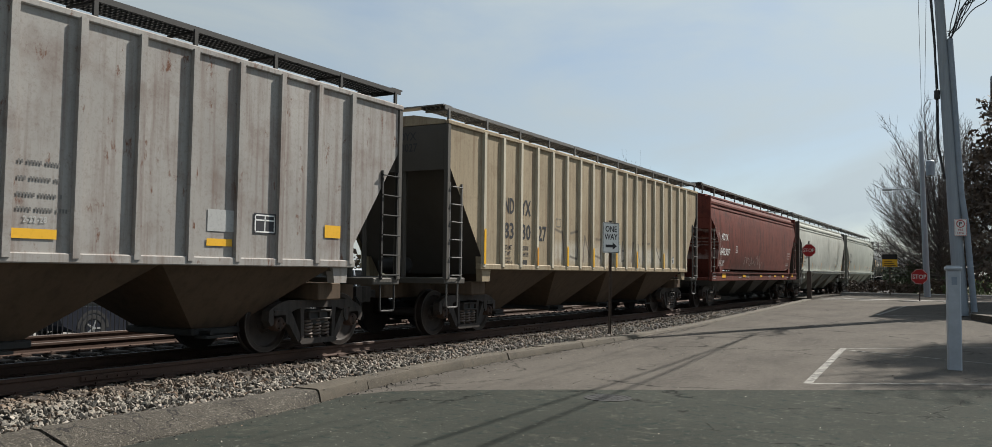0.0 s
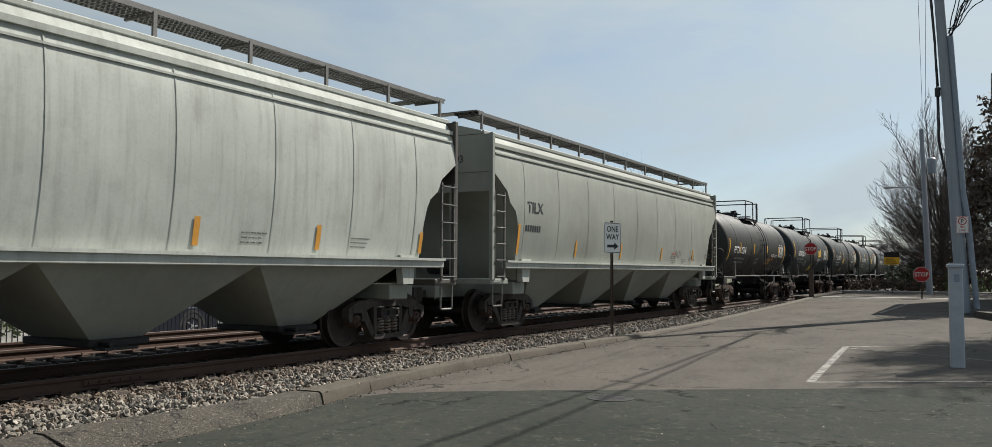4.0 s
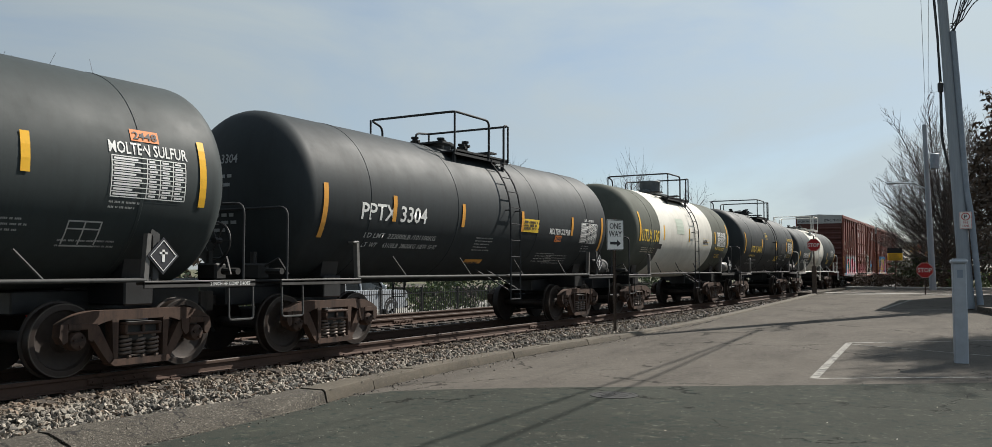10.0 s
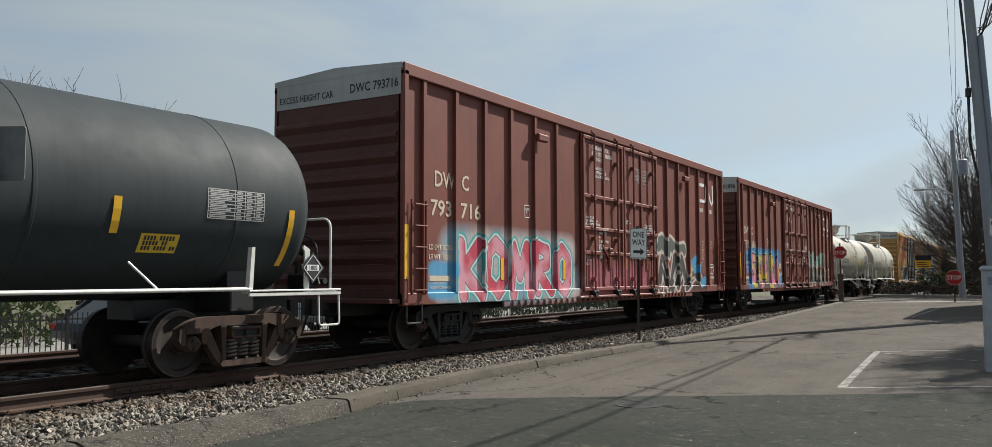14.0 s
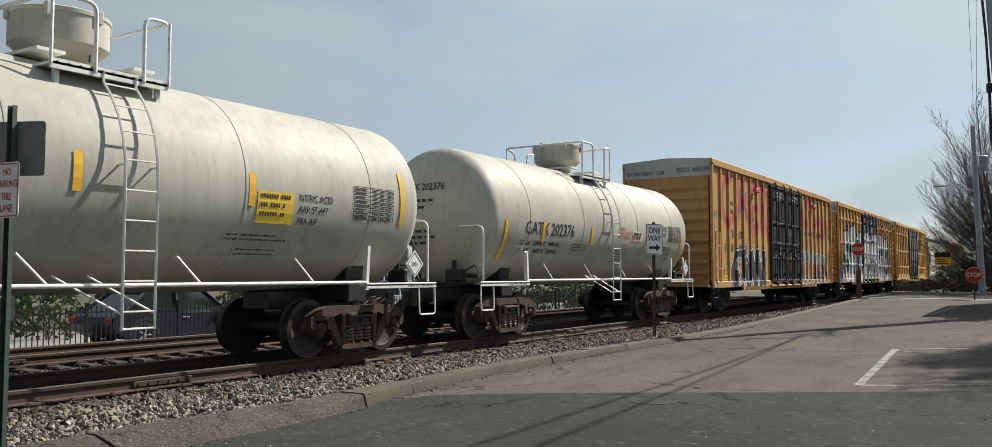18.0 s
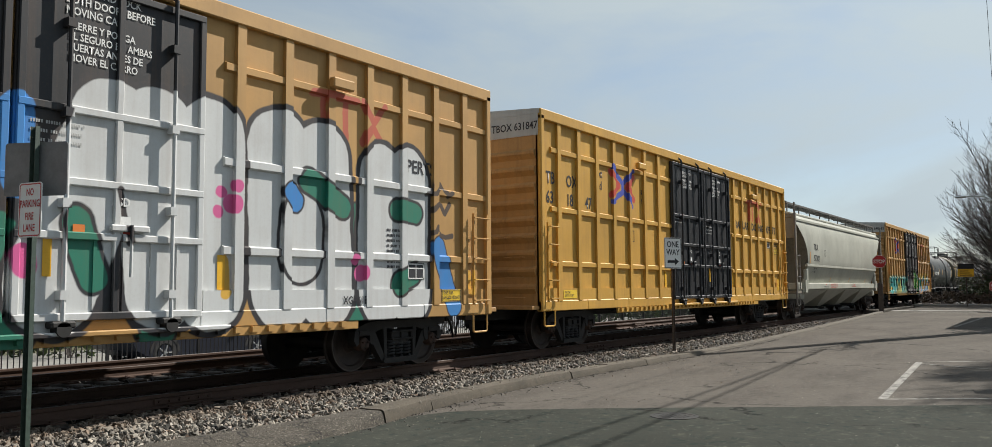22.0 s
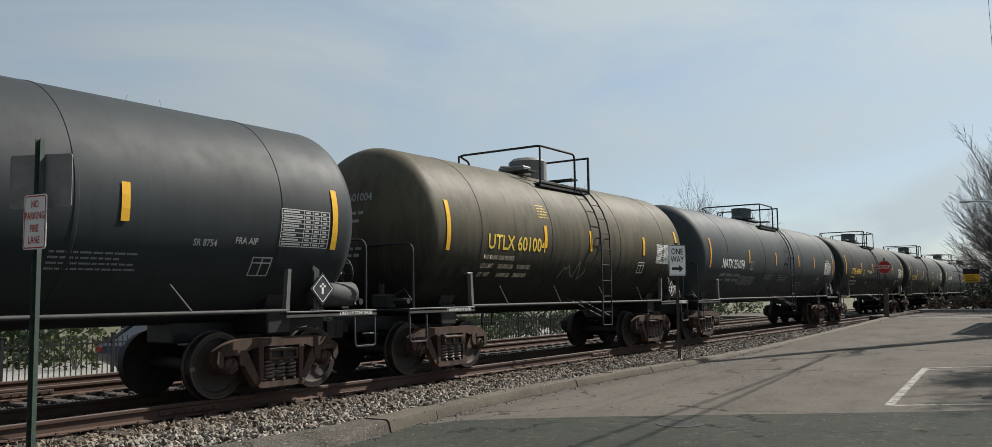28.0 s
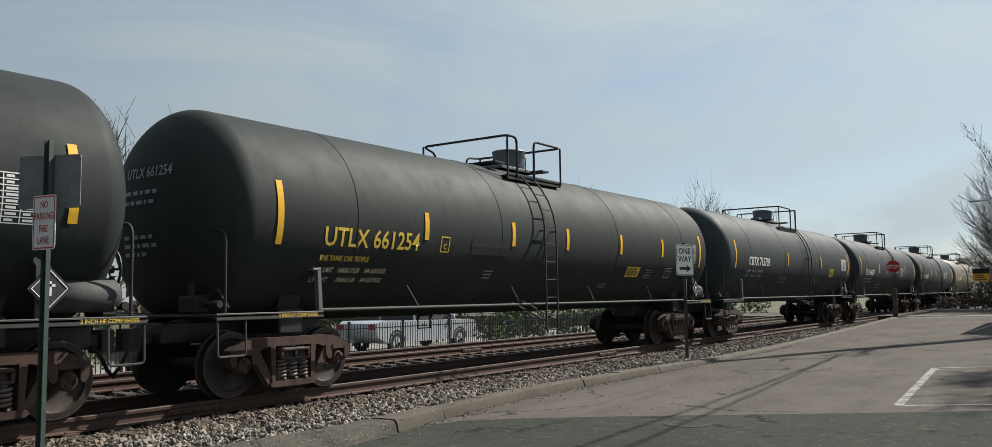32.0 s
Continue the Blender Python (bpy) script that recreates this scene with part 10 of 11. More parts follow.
# farther pole with transformer and lamp arm
s = thing("far_utility_pole", "wooden utility pole with a transformer and a street lamp", "utility pole", at=(-3.35, 60.0, 0.0))
part("pole", Geo().cyl((0, 0, 0), (-0.25, 0, 10.4), 0.20, 14, 0.13), M_POLE, s, smooth=50)
part("transformer", Geo().lathe([(7.6, 0.001), (7.62, 0.26), (8.5, 0.26), (8.56, 0.2), (8.6, 0.001)], 16, 0.28, 0, axis="z"), M_UGUARD, s, smooth=40)
part("lamp_arm", Geo().tube([(-0.15, 0, 6.3), (-0.9, -0.1, 6.75), (-1.9, -0.2, 6.8)], 0.04, 6), M_GALV, s)
part("lamp_head", Geo().box(-2.5, -1.85, -0.34, -0.1, 6.72, 6.86, 0.05), M_GALV, s)

# brick building beyond the bays, added out of view to cast a corner shadow
q = Nodes("dark_brick")
q_b = q.n("TexBrick", Vector=q.n("Mapping", Vector=q.co, Rotation=(radians(90), 0, 0)).outputs[0], Scale=4.2)
q_b.inputs["Color1"].default_value, q_b.inputs["Color2"].default_value, q_b.inputs["Mortar"].default_value = (0.16, 0.075, 0.055, 1), (0.11, 0.055, 0.045, 1), (0.16, 0.145, 0.13, 1)
M_BRICKW = q.done(q_b.outputs[0], 0.9)
s = thing("building", "two-storey dark brick building at the street corner", "building", at=(0.35, 43.6, 0.0))
part("wall", Geo().box(0, 12, 0, 9, 0, 9.9), M_BRICKW, s)
part("roof", Geo().box(-0.15, 12.15, -0.15, 9.15, 9.9, 10.2, 0.03), M_POLE, s)
for k in range(4):
    for zf in (1.0, 4.3):
        w = part("window", Geo().box(0.9 + k * 2.8, 2.1 + k * 2.8, -0.03, 0.02, zf, zf + 1.7), M_SIGNW, s)
        part("pane", Geo().box(1.0 + k * 2.8, 2.0 + k * 2.8, -0.045, -0.032, zf + 0.1, zf + 1.6), plain("dark_glass", (0.02, 0.025, 0.03), 0.08, 0, 0.1) if k == 0 and zf == 1.0 else bpy.data.materials["dark_glass"], w)

# sidewalk corner by the pole
g = Geo().prism([(-0.55, 33.6), (0.3, 31.0), (4.0, 29.5), (6, 30), (6, 46.5), (-0.55, 46.5)], "z", -0.2, 0.06)
solid("sidewalk", g, M_CURB, "raised kerbed island of dark earth round the pole", kind="structure")

# lot behind the tracks, and its fence
q = Nodes("pale_gravel_lot")
q_c = q.mix(q.ramp(q.noise(0.6, 6, 0.65), 0.3, 0.7), (0.15, 0.145, 0.13), (0.25, 0.24, 0.22))
q.bump(q.noise(50, 4, 0.7), 0.01, 0.6)
M_LOT = q.done(q_c, 0.95)
solid("parking_lot", Geo().box(-26.5, -17.65, -40, 51, -0.62, -0.53), M_LOT, "pale gravel parking lot behind the tracks", kind="structure")
M_FENCE = plain("black_fence_iron", (0.018, 0.018, 0.02), 0.45, 0.2, 0.2)
FENCE = thing("fence", "black iron picket fence along the railway", "fence", at=(-17.95, 0, -0.53))
picket = Geo().box(-0.009, 0.009, -0.009, 0.009, 0.06, 1.12).prism([(-0.009, -0.009), (0.009, -0.009), (0.009, 0.009), (-0.009, 0.009)], "z", 1.12, 1.14).mesh("picket", M_FENCE)
post_me = Geo().box(-0.03, 0.03, -0.03, 0.03, 0.0, 1.18).box(-0.038, 0.038, -0.038, 0.038, 1.18, 1.22).mesh("fence_post", M_FENCE)
rest = Geo()
for k in range(24):
    y = -8 + k * 2.4
    o = part("fence_post", post_me, M_FENCE, FENCE)
    o.location.y = y
    for z in (0.18, 1.0):
        part("fence_rail", Geo().box(-0.012, 0.012, y + 0.03, y + 2.37, z - 0.016, z + 0.016), M_FENCE, FENCE)
    for j in range(1, 20):
        yy = y + j * 0.12
        if 7.0 < yy < 37.0:
            o = part("picket", picket, M_FENCE, FENCE)
            o.location.y = yy
        else:
            rest.box(-0.009, 0.009, yy - 0.009, yy + 0.009, 0.06, 1.13)
tagged(part("picket_rest", rest, M_FENCE, FENCE), kind="stuff")

# parked cars
M_TYRE = plain("tyre_rubber", (0.02, 0.02, 0.021), 0.8)
M_RIMS = plain("alloy_rim", (0.45, 0.46, 0.47), 0.35, 0.7, 0.15)
M_GLASSC = plain("car_glass", (0.015, 0.018, 0.02), 0.06, 0.0, 0.1, 3, 0)
M_LAMPC = plain("lamp_lens", (0.6, 0.6, 0.58), 0.15, 0.0, 0.1, 8, 0)
M_TAILC = plain("tail_lens", (0.35, 0.02, 0.02), 0.2, 0.0, 0.1, 8, 0)


def parked_car(y0, x, paint, label, length, height, form, group="parked cars", turn=0.0):
    """A parked car along y; its nose points to +y. form: outline of the upper body as (share of length, share of height)."""
    car = thing("parked_car", label, "car", group, at=(x, y0, -0.53), turn=turn)
    W = 0.90
    lower = [(0.02, 0.30), (0.0, 0.42), (0.01, 0.55), (0.04, 0.60), (0.96, 0.56), (0.99, 0.48), (1.0, 0.36), (0.98, 0.22), (0.90, 0.18), (0.10, 0.18)]
    g = Geo()
    out = [(a * length, b * height) for a, b in lower]
    n = len(out)
    for xx, k in ((-W, 0.985), (-W + 0.07, 1.0), (W - 0.07, 1.0), (W, 0.985)):
        cy, cz = length / 2, height * 0.4
        g.v += [(xx, cy + (a - cy) * k, cz + (b - cz) * k) for a, b in out]
    for j in range(3):
        g.f += [(j * n + i, j * n + (i + 1) % n, (j + 1) * n + (i + 1) % n, (j + 1) * n + i) for i in range(n)]
    g.f += [tuple(range(n))[::-1], tuple(3 * n + i for i in range(n))]
    part("body", g, paint, car, smooth=30)
    up = [(a * length, b * height) for a, b in form]
    g = Geo()
    n = len(up)
    for xx, k in ((-0.68, 1.0), (0.68, 1.0)):
        g.v += [(xx * (1.0 if b > height * 0.9 else 1.2), a, b) for a, b in up]
    g.f = [(i, (i + 1) % n, n + (i + 1) % n, n + i) for i in range(n)] + [tuple(range(n))[::-1], tuple(range(n, 2 * n))]
    part("cabin", g, M_GLASSC, car, "dark glazed cabin")
    tops = [p for p in up if p[1] > height * 0.9]
    a, b = min(p[0] for p in tops), max(p[0] for p in tops)
    part("roof", Geo().box(-0.70, 0.70, a - 0.06, b + 0.06, height * 0.965, height * 1.0, 0.02), paint, car)
    lo = [p for p in up if p[1] <= height * 0.9]
    for s_ in (1, -1):
        for pa, pb in ((min(lo), (a, height * 0.97)), (max(lo), (b, height * 0.97)), (((a + b) / 2, height * 0.57), ((a + b) / 2, height * 0.97))):
            part("pillar", Geo().tube([(s_ * 0.83, pa[0], pa[1]), (s_ * 0.70, pb[0], pb[1])], 0.04, 5), paint, car)
        for yy in (0.19, 0.80):
            w = part("wheel", Geo().lathe([(s_ * 0.70, 0.20), (s_ * 0.70, 0.33), (s_ * 0.74, 0.355), (s_ * 0.86, 0.355), (s_ * 0.905, 0.33), (s_ * 0.905, 0.23)], 24, axis="x"), M_TYRE, car, smooth=40)
            w.location = (0, yy * length, 0.355)
            g = Geo().lathe([(s_ * 0.86, 0.235), (s_ * 0.90, 0.23), (s_ * 0.90, 0.20), (s_ * 0.87, 0.19)], 20, axis="x").cyl((s_ * 0.85, 0, 0), (s_ * 0.905, 0, 0), 0.06, 10)
            for k in range(5):
                t = 2 * math.pi * k / 5
                g.tube([(s_ * 0.89, 0, 0), (s_ * 0.885, 0.2 * math.cos(t), 0.2 * math.sin(t))], 0.028, 5)
            part("rim", g, M_RIMS, w)
            part("wheel_arch", Geo().lathe([(s_ * 0.885, 0.44), (s_ * 0.907, 0.43), (s_ * 0.907, 0.36), (s_ * 0.885, 0.36)], 18, axis="x", cy=yy * length, cz=0.36, a0=0, a1=180), M_TYRE, car)
        part("headlight", Geo().box(s_ * 0.55, s_ * 0.86, length * 0.965, length * 0.992, height * 0.42, height * 0.50, 0.02), M_LAMPC, car)
        part("tail_light", Geo().box(s_ * 0.60, s_ * 0.88, -0.005, 0.05, height * 0.44, height * 0.54, 0.02), M_TAILC, car)
        part("mirror", Geo().box(s_ * 0.90, s_ * 1.06, max(lo)[0] - 0.35, max(lo)[0] - 0.22, height * 0.60, height * 0.68, 0.03), paint, car)
        part("door_handle", Geo().box(s_ * 0.90, s_ * 0.925, length * 0.42, length * 0.47, height * 0.50, height * 0.52), M_GALV, car)
    part("bumper", Geo().box(-0.85, 0.85, length * 0.985, length * 1.005, height * 0.18, height * 0.34, 0.04), M_TYRE, car)
    return car


PICKF = [(0.36, 0.58), (0.38, 0.95), (0.41, 1.0), (0.60, 1.0), (0.64, 0.95), (0.76, 0.58)]
SEDF = [(0.06, 0.58), (0.22, 0.95), (0.30, 1.0), (0.52, 1.0), (0.58, 0.95), (0.74, 0.57)]
C_WHITE = plain("pale_car_paint", (0.36, 0.385, 0.42), 0.3, 0.0, 0.05, 2, 0)
C_NAVY = plain("navy_car_paint", (0.010, 0.013, 0.024), 0.42, 0.0, 0.1, 2, 0)
parked_car(21.9, -21.05, C_WHITE, "pale grey pickup truck parked behind the fence", 6.0, 1.86, PICKF)
parked_car(12.3, -19.6, C_NAVY, "dark blue car parked behind the fence", 4.75, 1.48, SEDF)


# ---- trees and shrubs ----
q = Nodes("bark")
q_c = q.mix(q.noise(6, 6, 0.7, stretch=(3, 3, 0.4)), (0.07, 0.06, 0.056), (0.15, 0.13, 0.12))
q.bump(q.noise(20, 5, 0.7, stretch=(3, 3, 0.4)), 0.02, 0.7)
M_BARK = q.done(q_c, 0.95)
q = Nodes("evergreen_leaf")
q_r = q.n("NewGeometry").outputs["Random Per Island"]
M_LEAF = q.done(q.mix(q_r, (0.020, 0.035, 0.014), (0.06, 0.085, 0.03)), 0.7)
q = Nodes("brown_leaf")
q_r = q.n("NewGeometry").outputs["Random Per Island"]
M_BROWNLEAF = q.done(q.mix(q_r, (0.045, 0.032, 0.022), (0.11, 0.075, 0.05)), 0.8)
q = Nodes("shrub_leaf")
q_r = q.n("NewGeometry").outputs["Random Per Island"]
M_SHRUB = q.done(q.mix(q_r, (0.035, 0.055, 0.018), (0.10, 0.14, 0.04)), 0.7)
M_BLOOM = plain("yellow_bloom", (0.7, 0.55, 0.12), 0.7, 0, 0.2, 20, 0)


def bare_tree(x, y, z, h, spread, seed, label, low=0.1, levels=6, trunk=0.3, leaders=6, up=0.45, fan=1.0, twig=0.008, clear=0.0):
    """A leafless tree: a short trunk that forks into leaders, limbs and fine twigs."""
    rg = random.Random(seed)
    tree = thing("tree", label, "tree", "bare trees", at=(x, y, z))
    gt, gl, gw = Geo(), Geo(), Geo()

    def limb(p, d, length, r, lev):
        pts = [p]
        dd = d.copy()
        n = 3 if lev < 4 else 2
        for _ in range(n):
            dd = (dd + Vector((rg.gauss(0, 1), rg.gauss(0, 1), rg.gauss(0, 0.6))) * 0.10 + Vector((0, 0, up * 0.12))).normalized()
            pts.append(pts[-1] + dd * length / n)
        geo = gt if lev == 0 else (gl if lev < 3 else gw)
        sides = 10 if lev == 0 else (6 if lev < 3 else 3)
        k0 = len(geo.v)
        geo.tube(pts, r, sides)
        m = len(pts)
        for i in range(m):
            f = 1 - 0.45 * i / (m - 1)
            for j in range(sides):
                v = Vector(geo.v[k0 + i * sides + j])
                geo.v[k0 + i * sides + j] = tuple(pts[i] + (v - pts[i]) * f)
        if lev >= levels:
            return
        kids = leaders if lev == 0 else rg.choice((3, 4, 4) if lev < 4 else (2, 3, 3))
        for c in range(kids):
            t = rg.uniform(0.35, 1.0) if lev else rg.uniform(0.55, 1.0)
            i = min(m - 2, int(t * (m - 1)))
            q0 = pts[i].lerp(pts[i + 1], t * (m - 1) - i)
            a = 2 * math.pi * (c + rg.random()) / kids
            side = Vector((math.cos(a), math.sin(a), 0))
            base = dd if lev else Vector((0, 0, 1))
            nd = (base * (0.9 if lev else 0.8) + (side - base * side.dot(base)).normalized() * rg.uniform(0.45, 0.95) * fan).normalized()
            limb(q0, nd, length * (rg.uniform(0.58, 0.80) if lev else rg.uniform(1.5, 2.3)), max(twig, r * (0.58 if lev else 0.45)), lev + 1)
    limb(Vector((0, 0, -0.15)), Vector((0, 0, 1)), h * max(low, 0.12), trunk, 0)
    zs = max(v[2] for v in gw.v)
    xs_ = max(abs(v[0]) for v in gw.v)
    for geo in (gt, gl, gw):
        geo.v = [(a * spread / xs_, b * spread / xs_, c if c < 0 else c * h / zs) for a, b, c in geo.v]
    if clear:
        t0 = max(v[2] for v in gt.v)
        for geo in (gt, gl, gw):
            geo.v = [(a, b, c * clear * h / t0 if c < t0 else clear * h + (c - t0) * (1 - clear) * h / (h - t0)) for a, b, c in geo.v]
    part("trunk", gt, M_BARK, tree, smooth=60)
    tagged(part("branchwork", gl, M_BARK, tree), kind="stuff")
    tagged(part("crown", gw, M_BARK, tree), kind="stuff")
    return tree


def fan_tree(x, y, z, h, w, seed, label, leaders=74, base=0.30):
    """A bare tree whose many straight limbs fan out from low on the trunk and curve upwards."""
    rg = random.Random(seed)
    tree = thing("tree", label, "tree", "bare trees", at=(x, y, z))
    gt, gl, gw = Geo(), Geo(), Geo()
    gt.tube([(0, 0, -0.2), (0.05, 0, 1.2), (0.0, 0.05, 3.0), (0.1, 0, 5.5), (0.0, 0, h * 0.62)], base, 9)
    for v in range(len(gt.v)):
        p = gt.v[v]
        k = 1 - 0.85 * max(0.0, p[2]) / (h * 0.62)
        gt.v[v] = (p[0] * k, p[1] * k, p[2])

    def sweep(geo, p, d, length, r0, r1, n, lift, sides):
        pts, dd = [p], d.copy()
        for _ in range(n):
            dd = (dd + Vector((rg.gauss(0, 0.05), rg.gauss(0, 0.05), lift / n + rg.gauss(0, 0.03)))).normalized()
            pts.append(pts[-1] + dd * length / n)
        k0 = len(geo.v)
        geo.tube(pts, 1.0, sides)
        for i, q0 in enumerate(pts):
            r = r0 + (r1 - r0) * i / n
            for j in range(sides):
                v = Vector(geo.v[k0 + i * sides + j])
                geo.v[k0 + i * sides + j] = tuple(q0 + (v - q0) * r)
        return pts
    for k in range(leaders):
        a = 2.399 * k + rg.uniform(-0.3, 0.3)
        f = (k + 0.5) / leaders
        tilt = radians(4 + 84 * (1 - f) ** 0.75)
        z0 = 1.2 + 3.0 * f
        d = Vector((math.sin(tilt) * math.cos(a), math.sin(tilt) * math.sin(a), math.cos(tilt)))
        reach = 1.0 / math.sqrt((math.sin(tilt) / w) ** 2 + (math.cos(tilt) / (h - z0)) ** 2)
        pts = sweep(gl, Vector((0, 0, z0)), d, reach * rg.uniform(0.80, 1.06), 0.062, 0.012, 7, 0.55, 5)
        for i in range(2, len(pts) * 2 - 1):
            t = i / 2
            m = min(len(pts) - 2, int(t))
            p = pts[m].lerp(pts[m + 1], t - m)
            along = (pts[m + 1] - pts[m]).normalized()
            for _ in range(2):
                side = along.orthogonal().normalized()
                side = Matrix.Rotation(rg.uniform(0, 6.28), 3, along) @ side
                b = (along * 0.9 + side * rg.uniform(0.4, 0.8)).normalized()
                ln = (len(pts) - t) * 0.22 + rg.uniform(0.4, 0.9)
                q0 = sweep(gw, p, b, ln, 0.018, 0.008, 3, 0.30, 3)
                for u in (1, 2, 2, 3):
                    c = (along + Vector((rg.gauss(0, 0.5), rg.gauss(0, 0.5), rg.gauss(0.1, 0.4)))).normalized()
                    sweep(gw, q0[u], c, ln * rg.uniform(0.4, 0.7), 0.010, 0.006, 2, 0.2, 3)
    part("trunk", gt, M_BARK, tree, smooth=60)
    tagged(part("branchwork", gl, M_BARK, tree, smooth=60), kind="stuff")
    tagged(part("crown", gw, M_BARK, tree), kind="stuff")
    return tree


def leaf_clump(geo, rg, c, rad, n, size):
    for _ in range(n):
        d = Vector((rg.gauss(0, 1), rg.gauss(0, 1), rg.gauss(0, 1))).normalized() * rad * rg.random() ** 0.4
        p = c + Vector((d.x, d.y, d.z * 0.8))
        a = Vector((rg.gauss(0, 1), rg.gauss(0, 1), rg.gauss(0, 1))).normalized()
        b = a.orthogonal().normalized()
        s_ = size * rg.uniform(0.6, 1.4)
        geo.add([p - a * s_, p + b * s_ * 0.5, p + a * s_, p - b * s_ * 0.5], [(0, 1, 2, 3)])


def shrub(x, y, z, w, d, h, seed, material, label, n=40, size=0.09, name="shrub", blooms=0):
    rg = random.Random(seed)
    s = thing(name, label, "shrub", "shrubs", at=(x, y, z))
    g = Geo()
    for k in range(7):
        a = rg.uniform(0, 6.28)
        g.tube([(0, 0, -0.1), (w * 0.25 * math.cos(a), d * 0.25 * math.sin(a), h * 0.6)], 0.02, 4)
    tagged(part("stem", g, M_BARK, s), kind="stuff")
    g = Geo()
    for _ in range(n):
        c = Vector((rg.uniform(-1, 1) * w / 2, rg.uniform(-1, 1) * d / 2, rg.uniform(0.1, 1) * h))
        leaf_clump(g, rg, c, 0.22 * min(1.5, h), 14, size)
    tagged(part("foliage", g, material, s), kind="stuff")
    if blooms:
        g = Geo()
        for _ in range(blooms):
            leaf_clump(g, rg, Vector((rg.uniform(-1, 1) * w / 2, rg.uniform(-1, 1) * d / 2, h * rg.uniform(0.7, 1.05))), 0.08, 4, 0.05)
        tagged(part("blooms", g, M_BLOOM, s), kind="stuff")


fan_tree(-3.0, 69.0, 0.0, 13.7, 4.9, 11, "large bare spreading tree behind the cross street")
bare_tree(2.5, 66.0, 0.0, 14.0, 6.0, 12, "bare tree behind the building", 0.12, 5, 0.35, 7, 0.5)
bare_tree(-25.0, 62.0, -0.5, 11.5, 4.2, 13, "bare tree behind the parking lot", 0.2, 5, 0.25, 5, 0.4)
bare_tree(-38.0, 66.0, -0.5, 12.5, 5.0, 14, "bare tree beyond the parking lot", 0.2, 5, 0.28, 5, 0.4)
bare_tree(-33.0, 100.0, -0.5, 12.5, 5.5, 15, "bare tree far along the track", 0.2, 5, 0.28, 5, 0.4)
bare_tree(-40.0, 22.0, -0.5, 12.5, 6.0, 16, "bare tree at the back of the parking lot", 0.15, 5, 0.3, 6, 0.4)
bare_tree(-44.0, 30.0, -0.5, 13.5, 6.0, 17, "bare tree at the back of the parking lot", 0.15, 5, 0.3, 6, 0.4)
bare_tree(-42.0, 40.0, -0.5, 11.5, 6.0, 18, "bare tree at the back of the parking lot", 0.15, 5, 0.3, 6, 0.4)
bare_tree(7.0, 35.6, -0.1, 21.0, 4.4, 19, "bare street tree beside the parking bays", 0.34, 7, 0.22, 26, 0.4, 1.0, 0.080, 0.55)

# brown-leaved evergreen at the corner
rg = random.Random(31)
s = thing("evergreen_tree", "dark brownish evergreen tree at the street corner", "tree", at=(0.55, 39.6, 0.0))
part("trunk", Geo().cyl((0, 0, -0.1), (0, 0, 6.5), 0.2, 10, 0.08), M_BARK, s, smooth=50)
g = Geo()
for k in range(150):
    z = rg.uniform(0.9, 8.4)
    r = 1.9 * (1 - z / 9.4) ** 0.6
    a = rg.uniform(0, 6.28)
    leaf_clump(g, rg, Vector((r * math.cos(a) * rg.uniform(0.3, 1), r * math.sin(a) * rg.uniform(0.3, 1), z)), 0.5, 22, 0.13)
tagged(part("foliage", g, M_BROWNLEAF, s), kind="stuff")

for k, (x, y, w, d, h) in enumerate(((-7.6, 66.5, 2.6, 1.6, 0.9), (-5.6, 66.4, 2.4, 1.6, 0.8), (-3.6, 66.6, 2.6, 1.8, 1.1), (-1.6, 66.4, 2.4, 1.6, 1.2), (0.4, 66.5, 2.4, 1.8, 1.0), (2.4, 66.4, 2.6, 1.6, 0.9))):
    shrub(x, y, 0.0, w, d, h, 40 + k, M_SHRUB if k > 2 else M_BROWNLEAF, "low shrub with winter foliage beside the cross street", 60, 0.09, blooms=8 if k > 2 else 0)
for k, (x, y, w, d, h) in enumerate(((-4.6, 69.5, 2.2, 2.0, 2.2), (-3.0, 71.0, 2.4, 2.0, 3.0), (-1.2, 70.0, 2.4, 2.0, 3.2), (0.6, 70.5, 2.6, 2.2, 3.4), (-5.9, 73.0, 2.2, 2.2, 1.9))):
    shrub(x, y, 0.0, w, d, h, 60 + k, M_LEAF, "tall dark evergreen shrub under the bare tree", 90, 0.12)
for k in range(9):
    y = 7.5 + k * 5.2 + (k % 3)
    shrub(-22.6 - (k % 2) * 1.2, y, -0.53, 1.8, 1.4, 1.1 + 0.4 * (k % 3), 80 + k, M_SHRUB if k % 2 else M_LEAF, "green shrub behind the fence", 30, 0.09)
for k in range(13):
    shrub(-19.6 - 0.5 * (k % 3), 28.5 + k * 2.6, -0.53, 2.7, 1.5, 1.25 + 0.3 * (k % 3), 120 + k, M_LEAF if k % 3 else M_SHRUB, "dark green shrub close behind the iron fence", 42, 0.09)
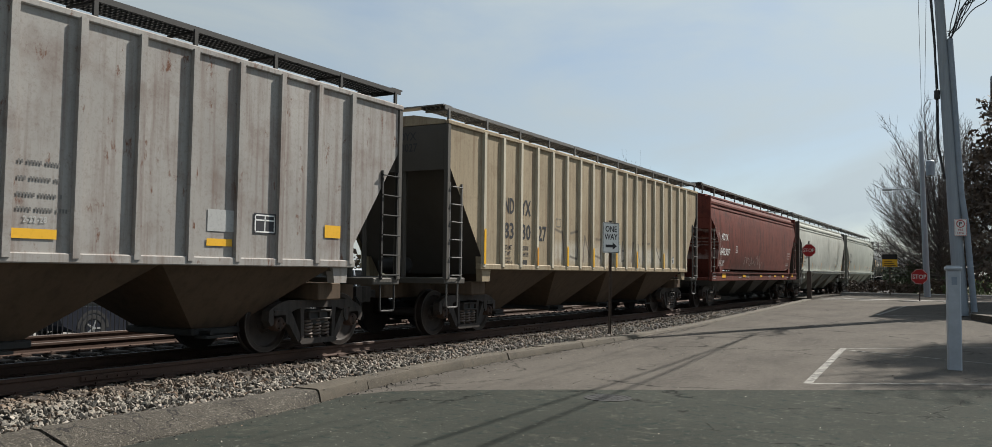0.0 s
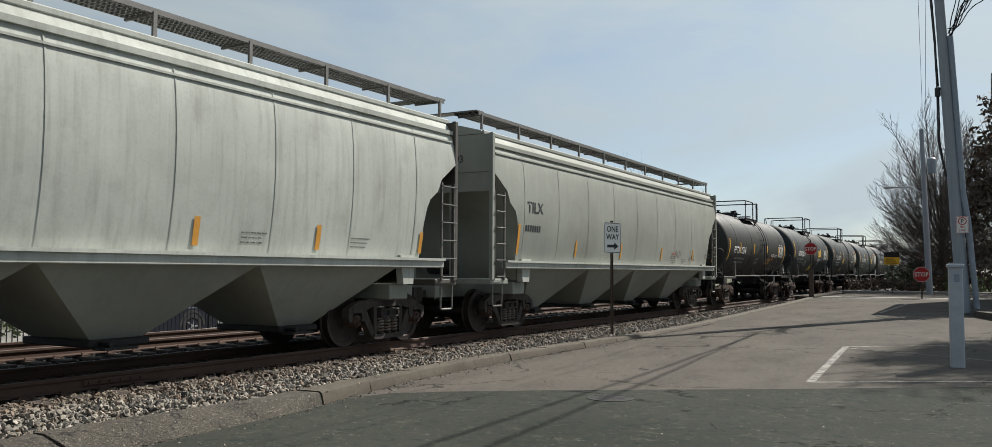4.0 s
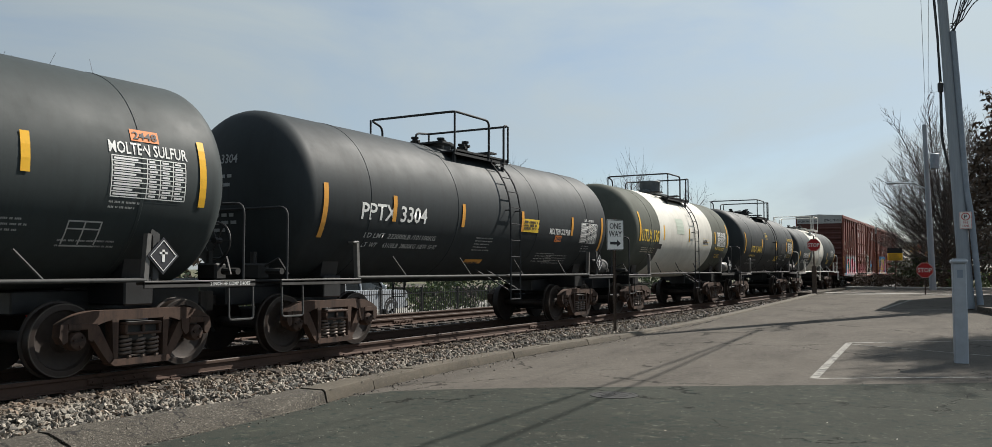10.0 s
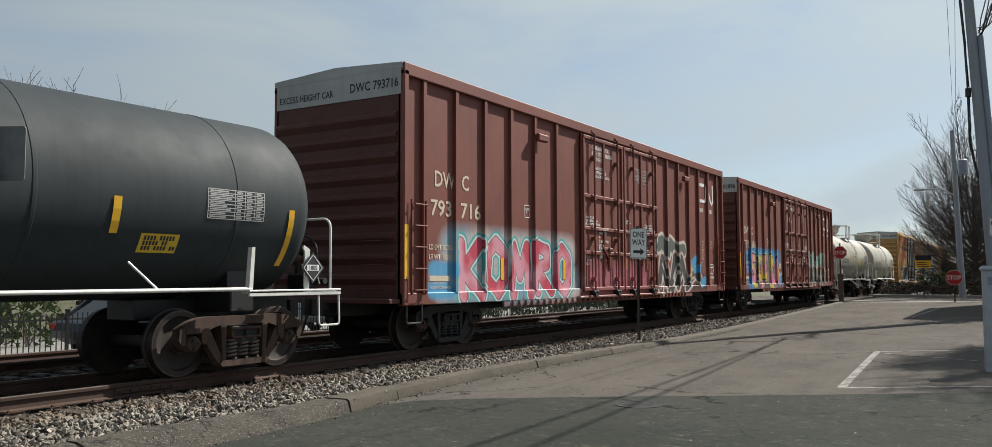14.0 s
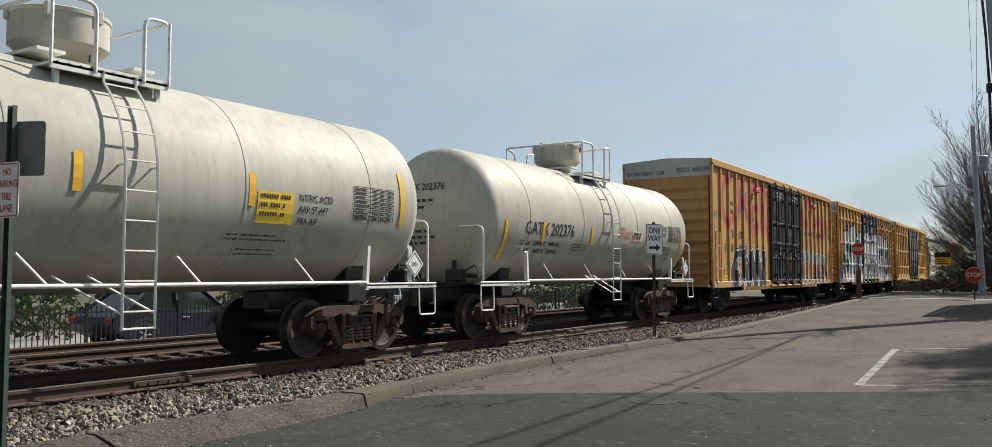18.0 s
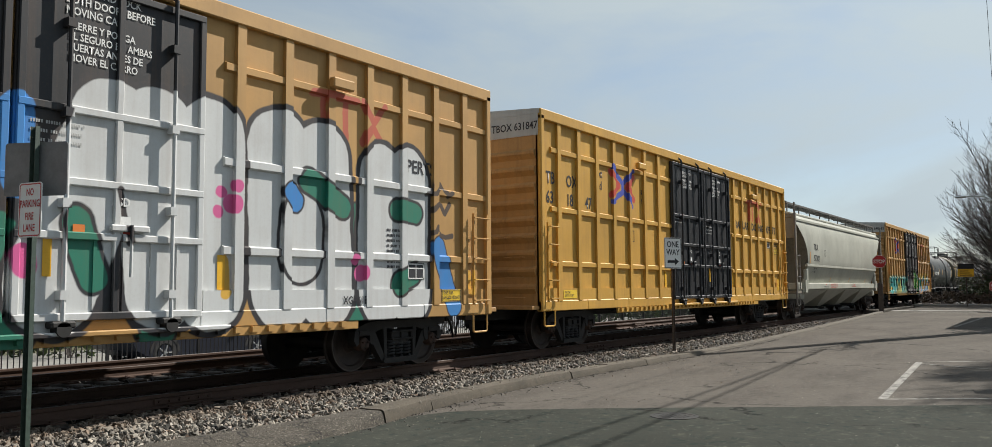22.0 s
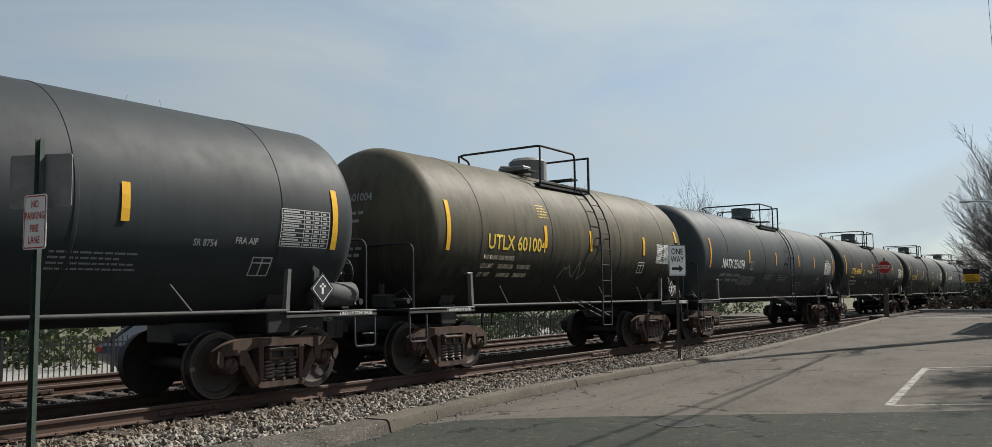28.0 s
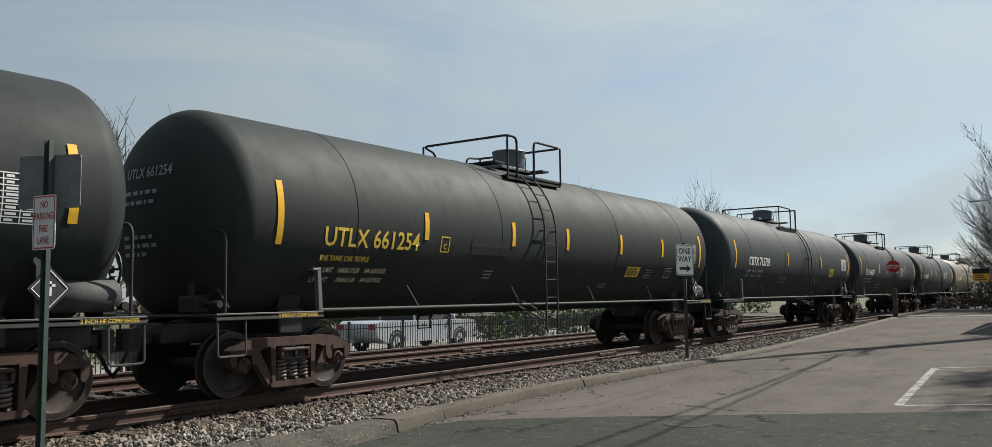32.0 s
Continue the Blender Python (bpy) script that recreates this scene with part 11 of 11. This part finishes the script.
for k in range(9):
    shrub(-25.6 - 0.6 * (k % 2), 4.5 + k * 3.1, -0.53, 3.3, 1.6, 1.5 + 0.35 * (k % 3), 150 + k, M_LEAF if k % 2 else M_BROWNLEAF, "dense hedge shrub at the back of the parking lot", 50, 0.11)

# low woods that close the far side of the lot
rg = random.Random(77)
g = Geo()
for k in range(420):
    y = rg.uniform(-30, 240)
    c = Vector((-62 - rg.uniform(0, 8), y, rg.uniform(0.2, 3.6)))
    leaf_clump(g, rg, c, 1.5, 10, 0.45)
solid("woods", g, M_BROWNLEAF, "low brown winter woods far behind the tracks", "trees", kind="stuff")

# ties: those near the camera one by one
tie_me = Geo().box(-1.30, 1.30, -0.115, 0.115, -0.37, -0.195, 0.02).mesh("tie", M_TIE)
TIES = tagged(new("track_ties"), "dark weathered wooden ties under both tracks", "railway ties", "", "structure")
rg = random.Random(6)
far = Geo()
for cx, n1, n2 in ((XC, 4.0, 60.0), (XC2, 6.0, 48.0)):
    y = -60.0
    while y < 160:
        if n1 < y < n2 and not 51 < y < 64:
            o = part("tie", tie_me, M_TIE, TIES)
            o.location = (cx + rg.uniform(-0.05, 0.05), y, 0)
            o.rotation_euler.z = rg.uniform(-0.01, 0.01)
        elif not 51 < y < 64:
            far.box(cx - 1.3, cx + 1.3, y - 0.115, y + 0.115, -0.37, -0.195)
        y += 0.52
tagged(part("tie_rest", far, M_TIE, TIES), kind="stuff")
g = Geo()
for cx in (XC, XC2):
    y = -60.0 + 0.52 * 118
    while y < 40:
        for s_ in (1, -1):
            g.box(cx + s_ * HALF - 0.16, cx + s_ * HALF + 0.16, y - 0.09, y + 0.09, -0.195, -0.172)
            for e in (-0.095, 0.095):
                g.box(cx + s_ * HALF + e - 0.012, cx + s_ * HALF + e + 0.012, y - 0.06, y - 0.035, -0.175, -0.145)
        y += 0.52
tagged(part("tie_plate", g, M_RAIL, TIES), kind="stuff")


def motions():
    for ob, u in TRAIN:
        walk(ob, [(t, pose(XC, u - s, 0)) for t, s in RUN])
    key_wheels()


motions()
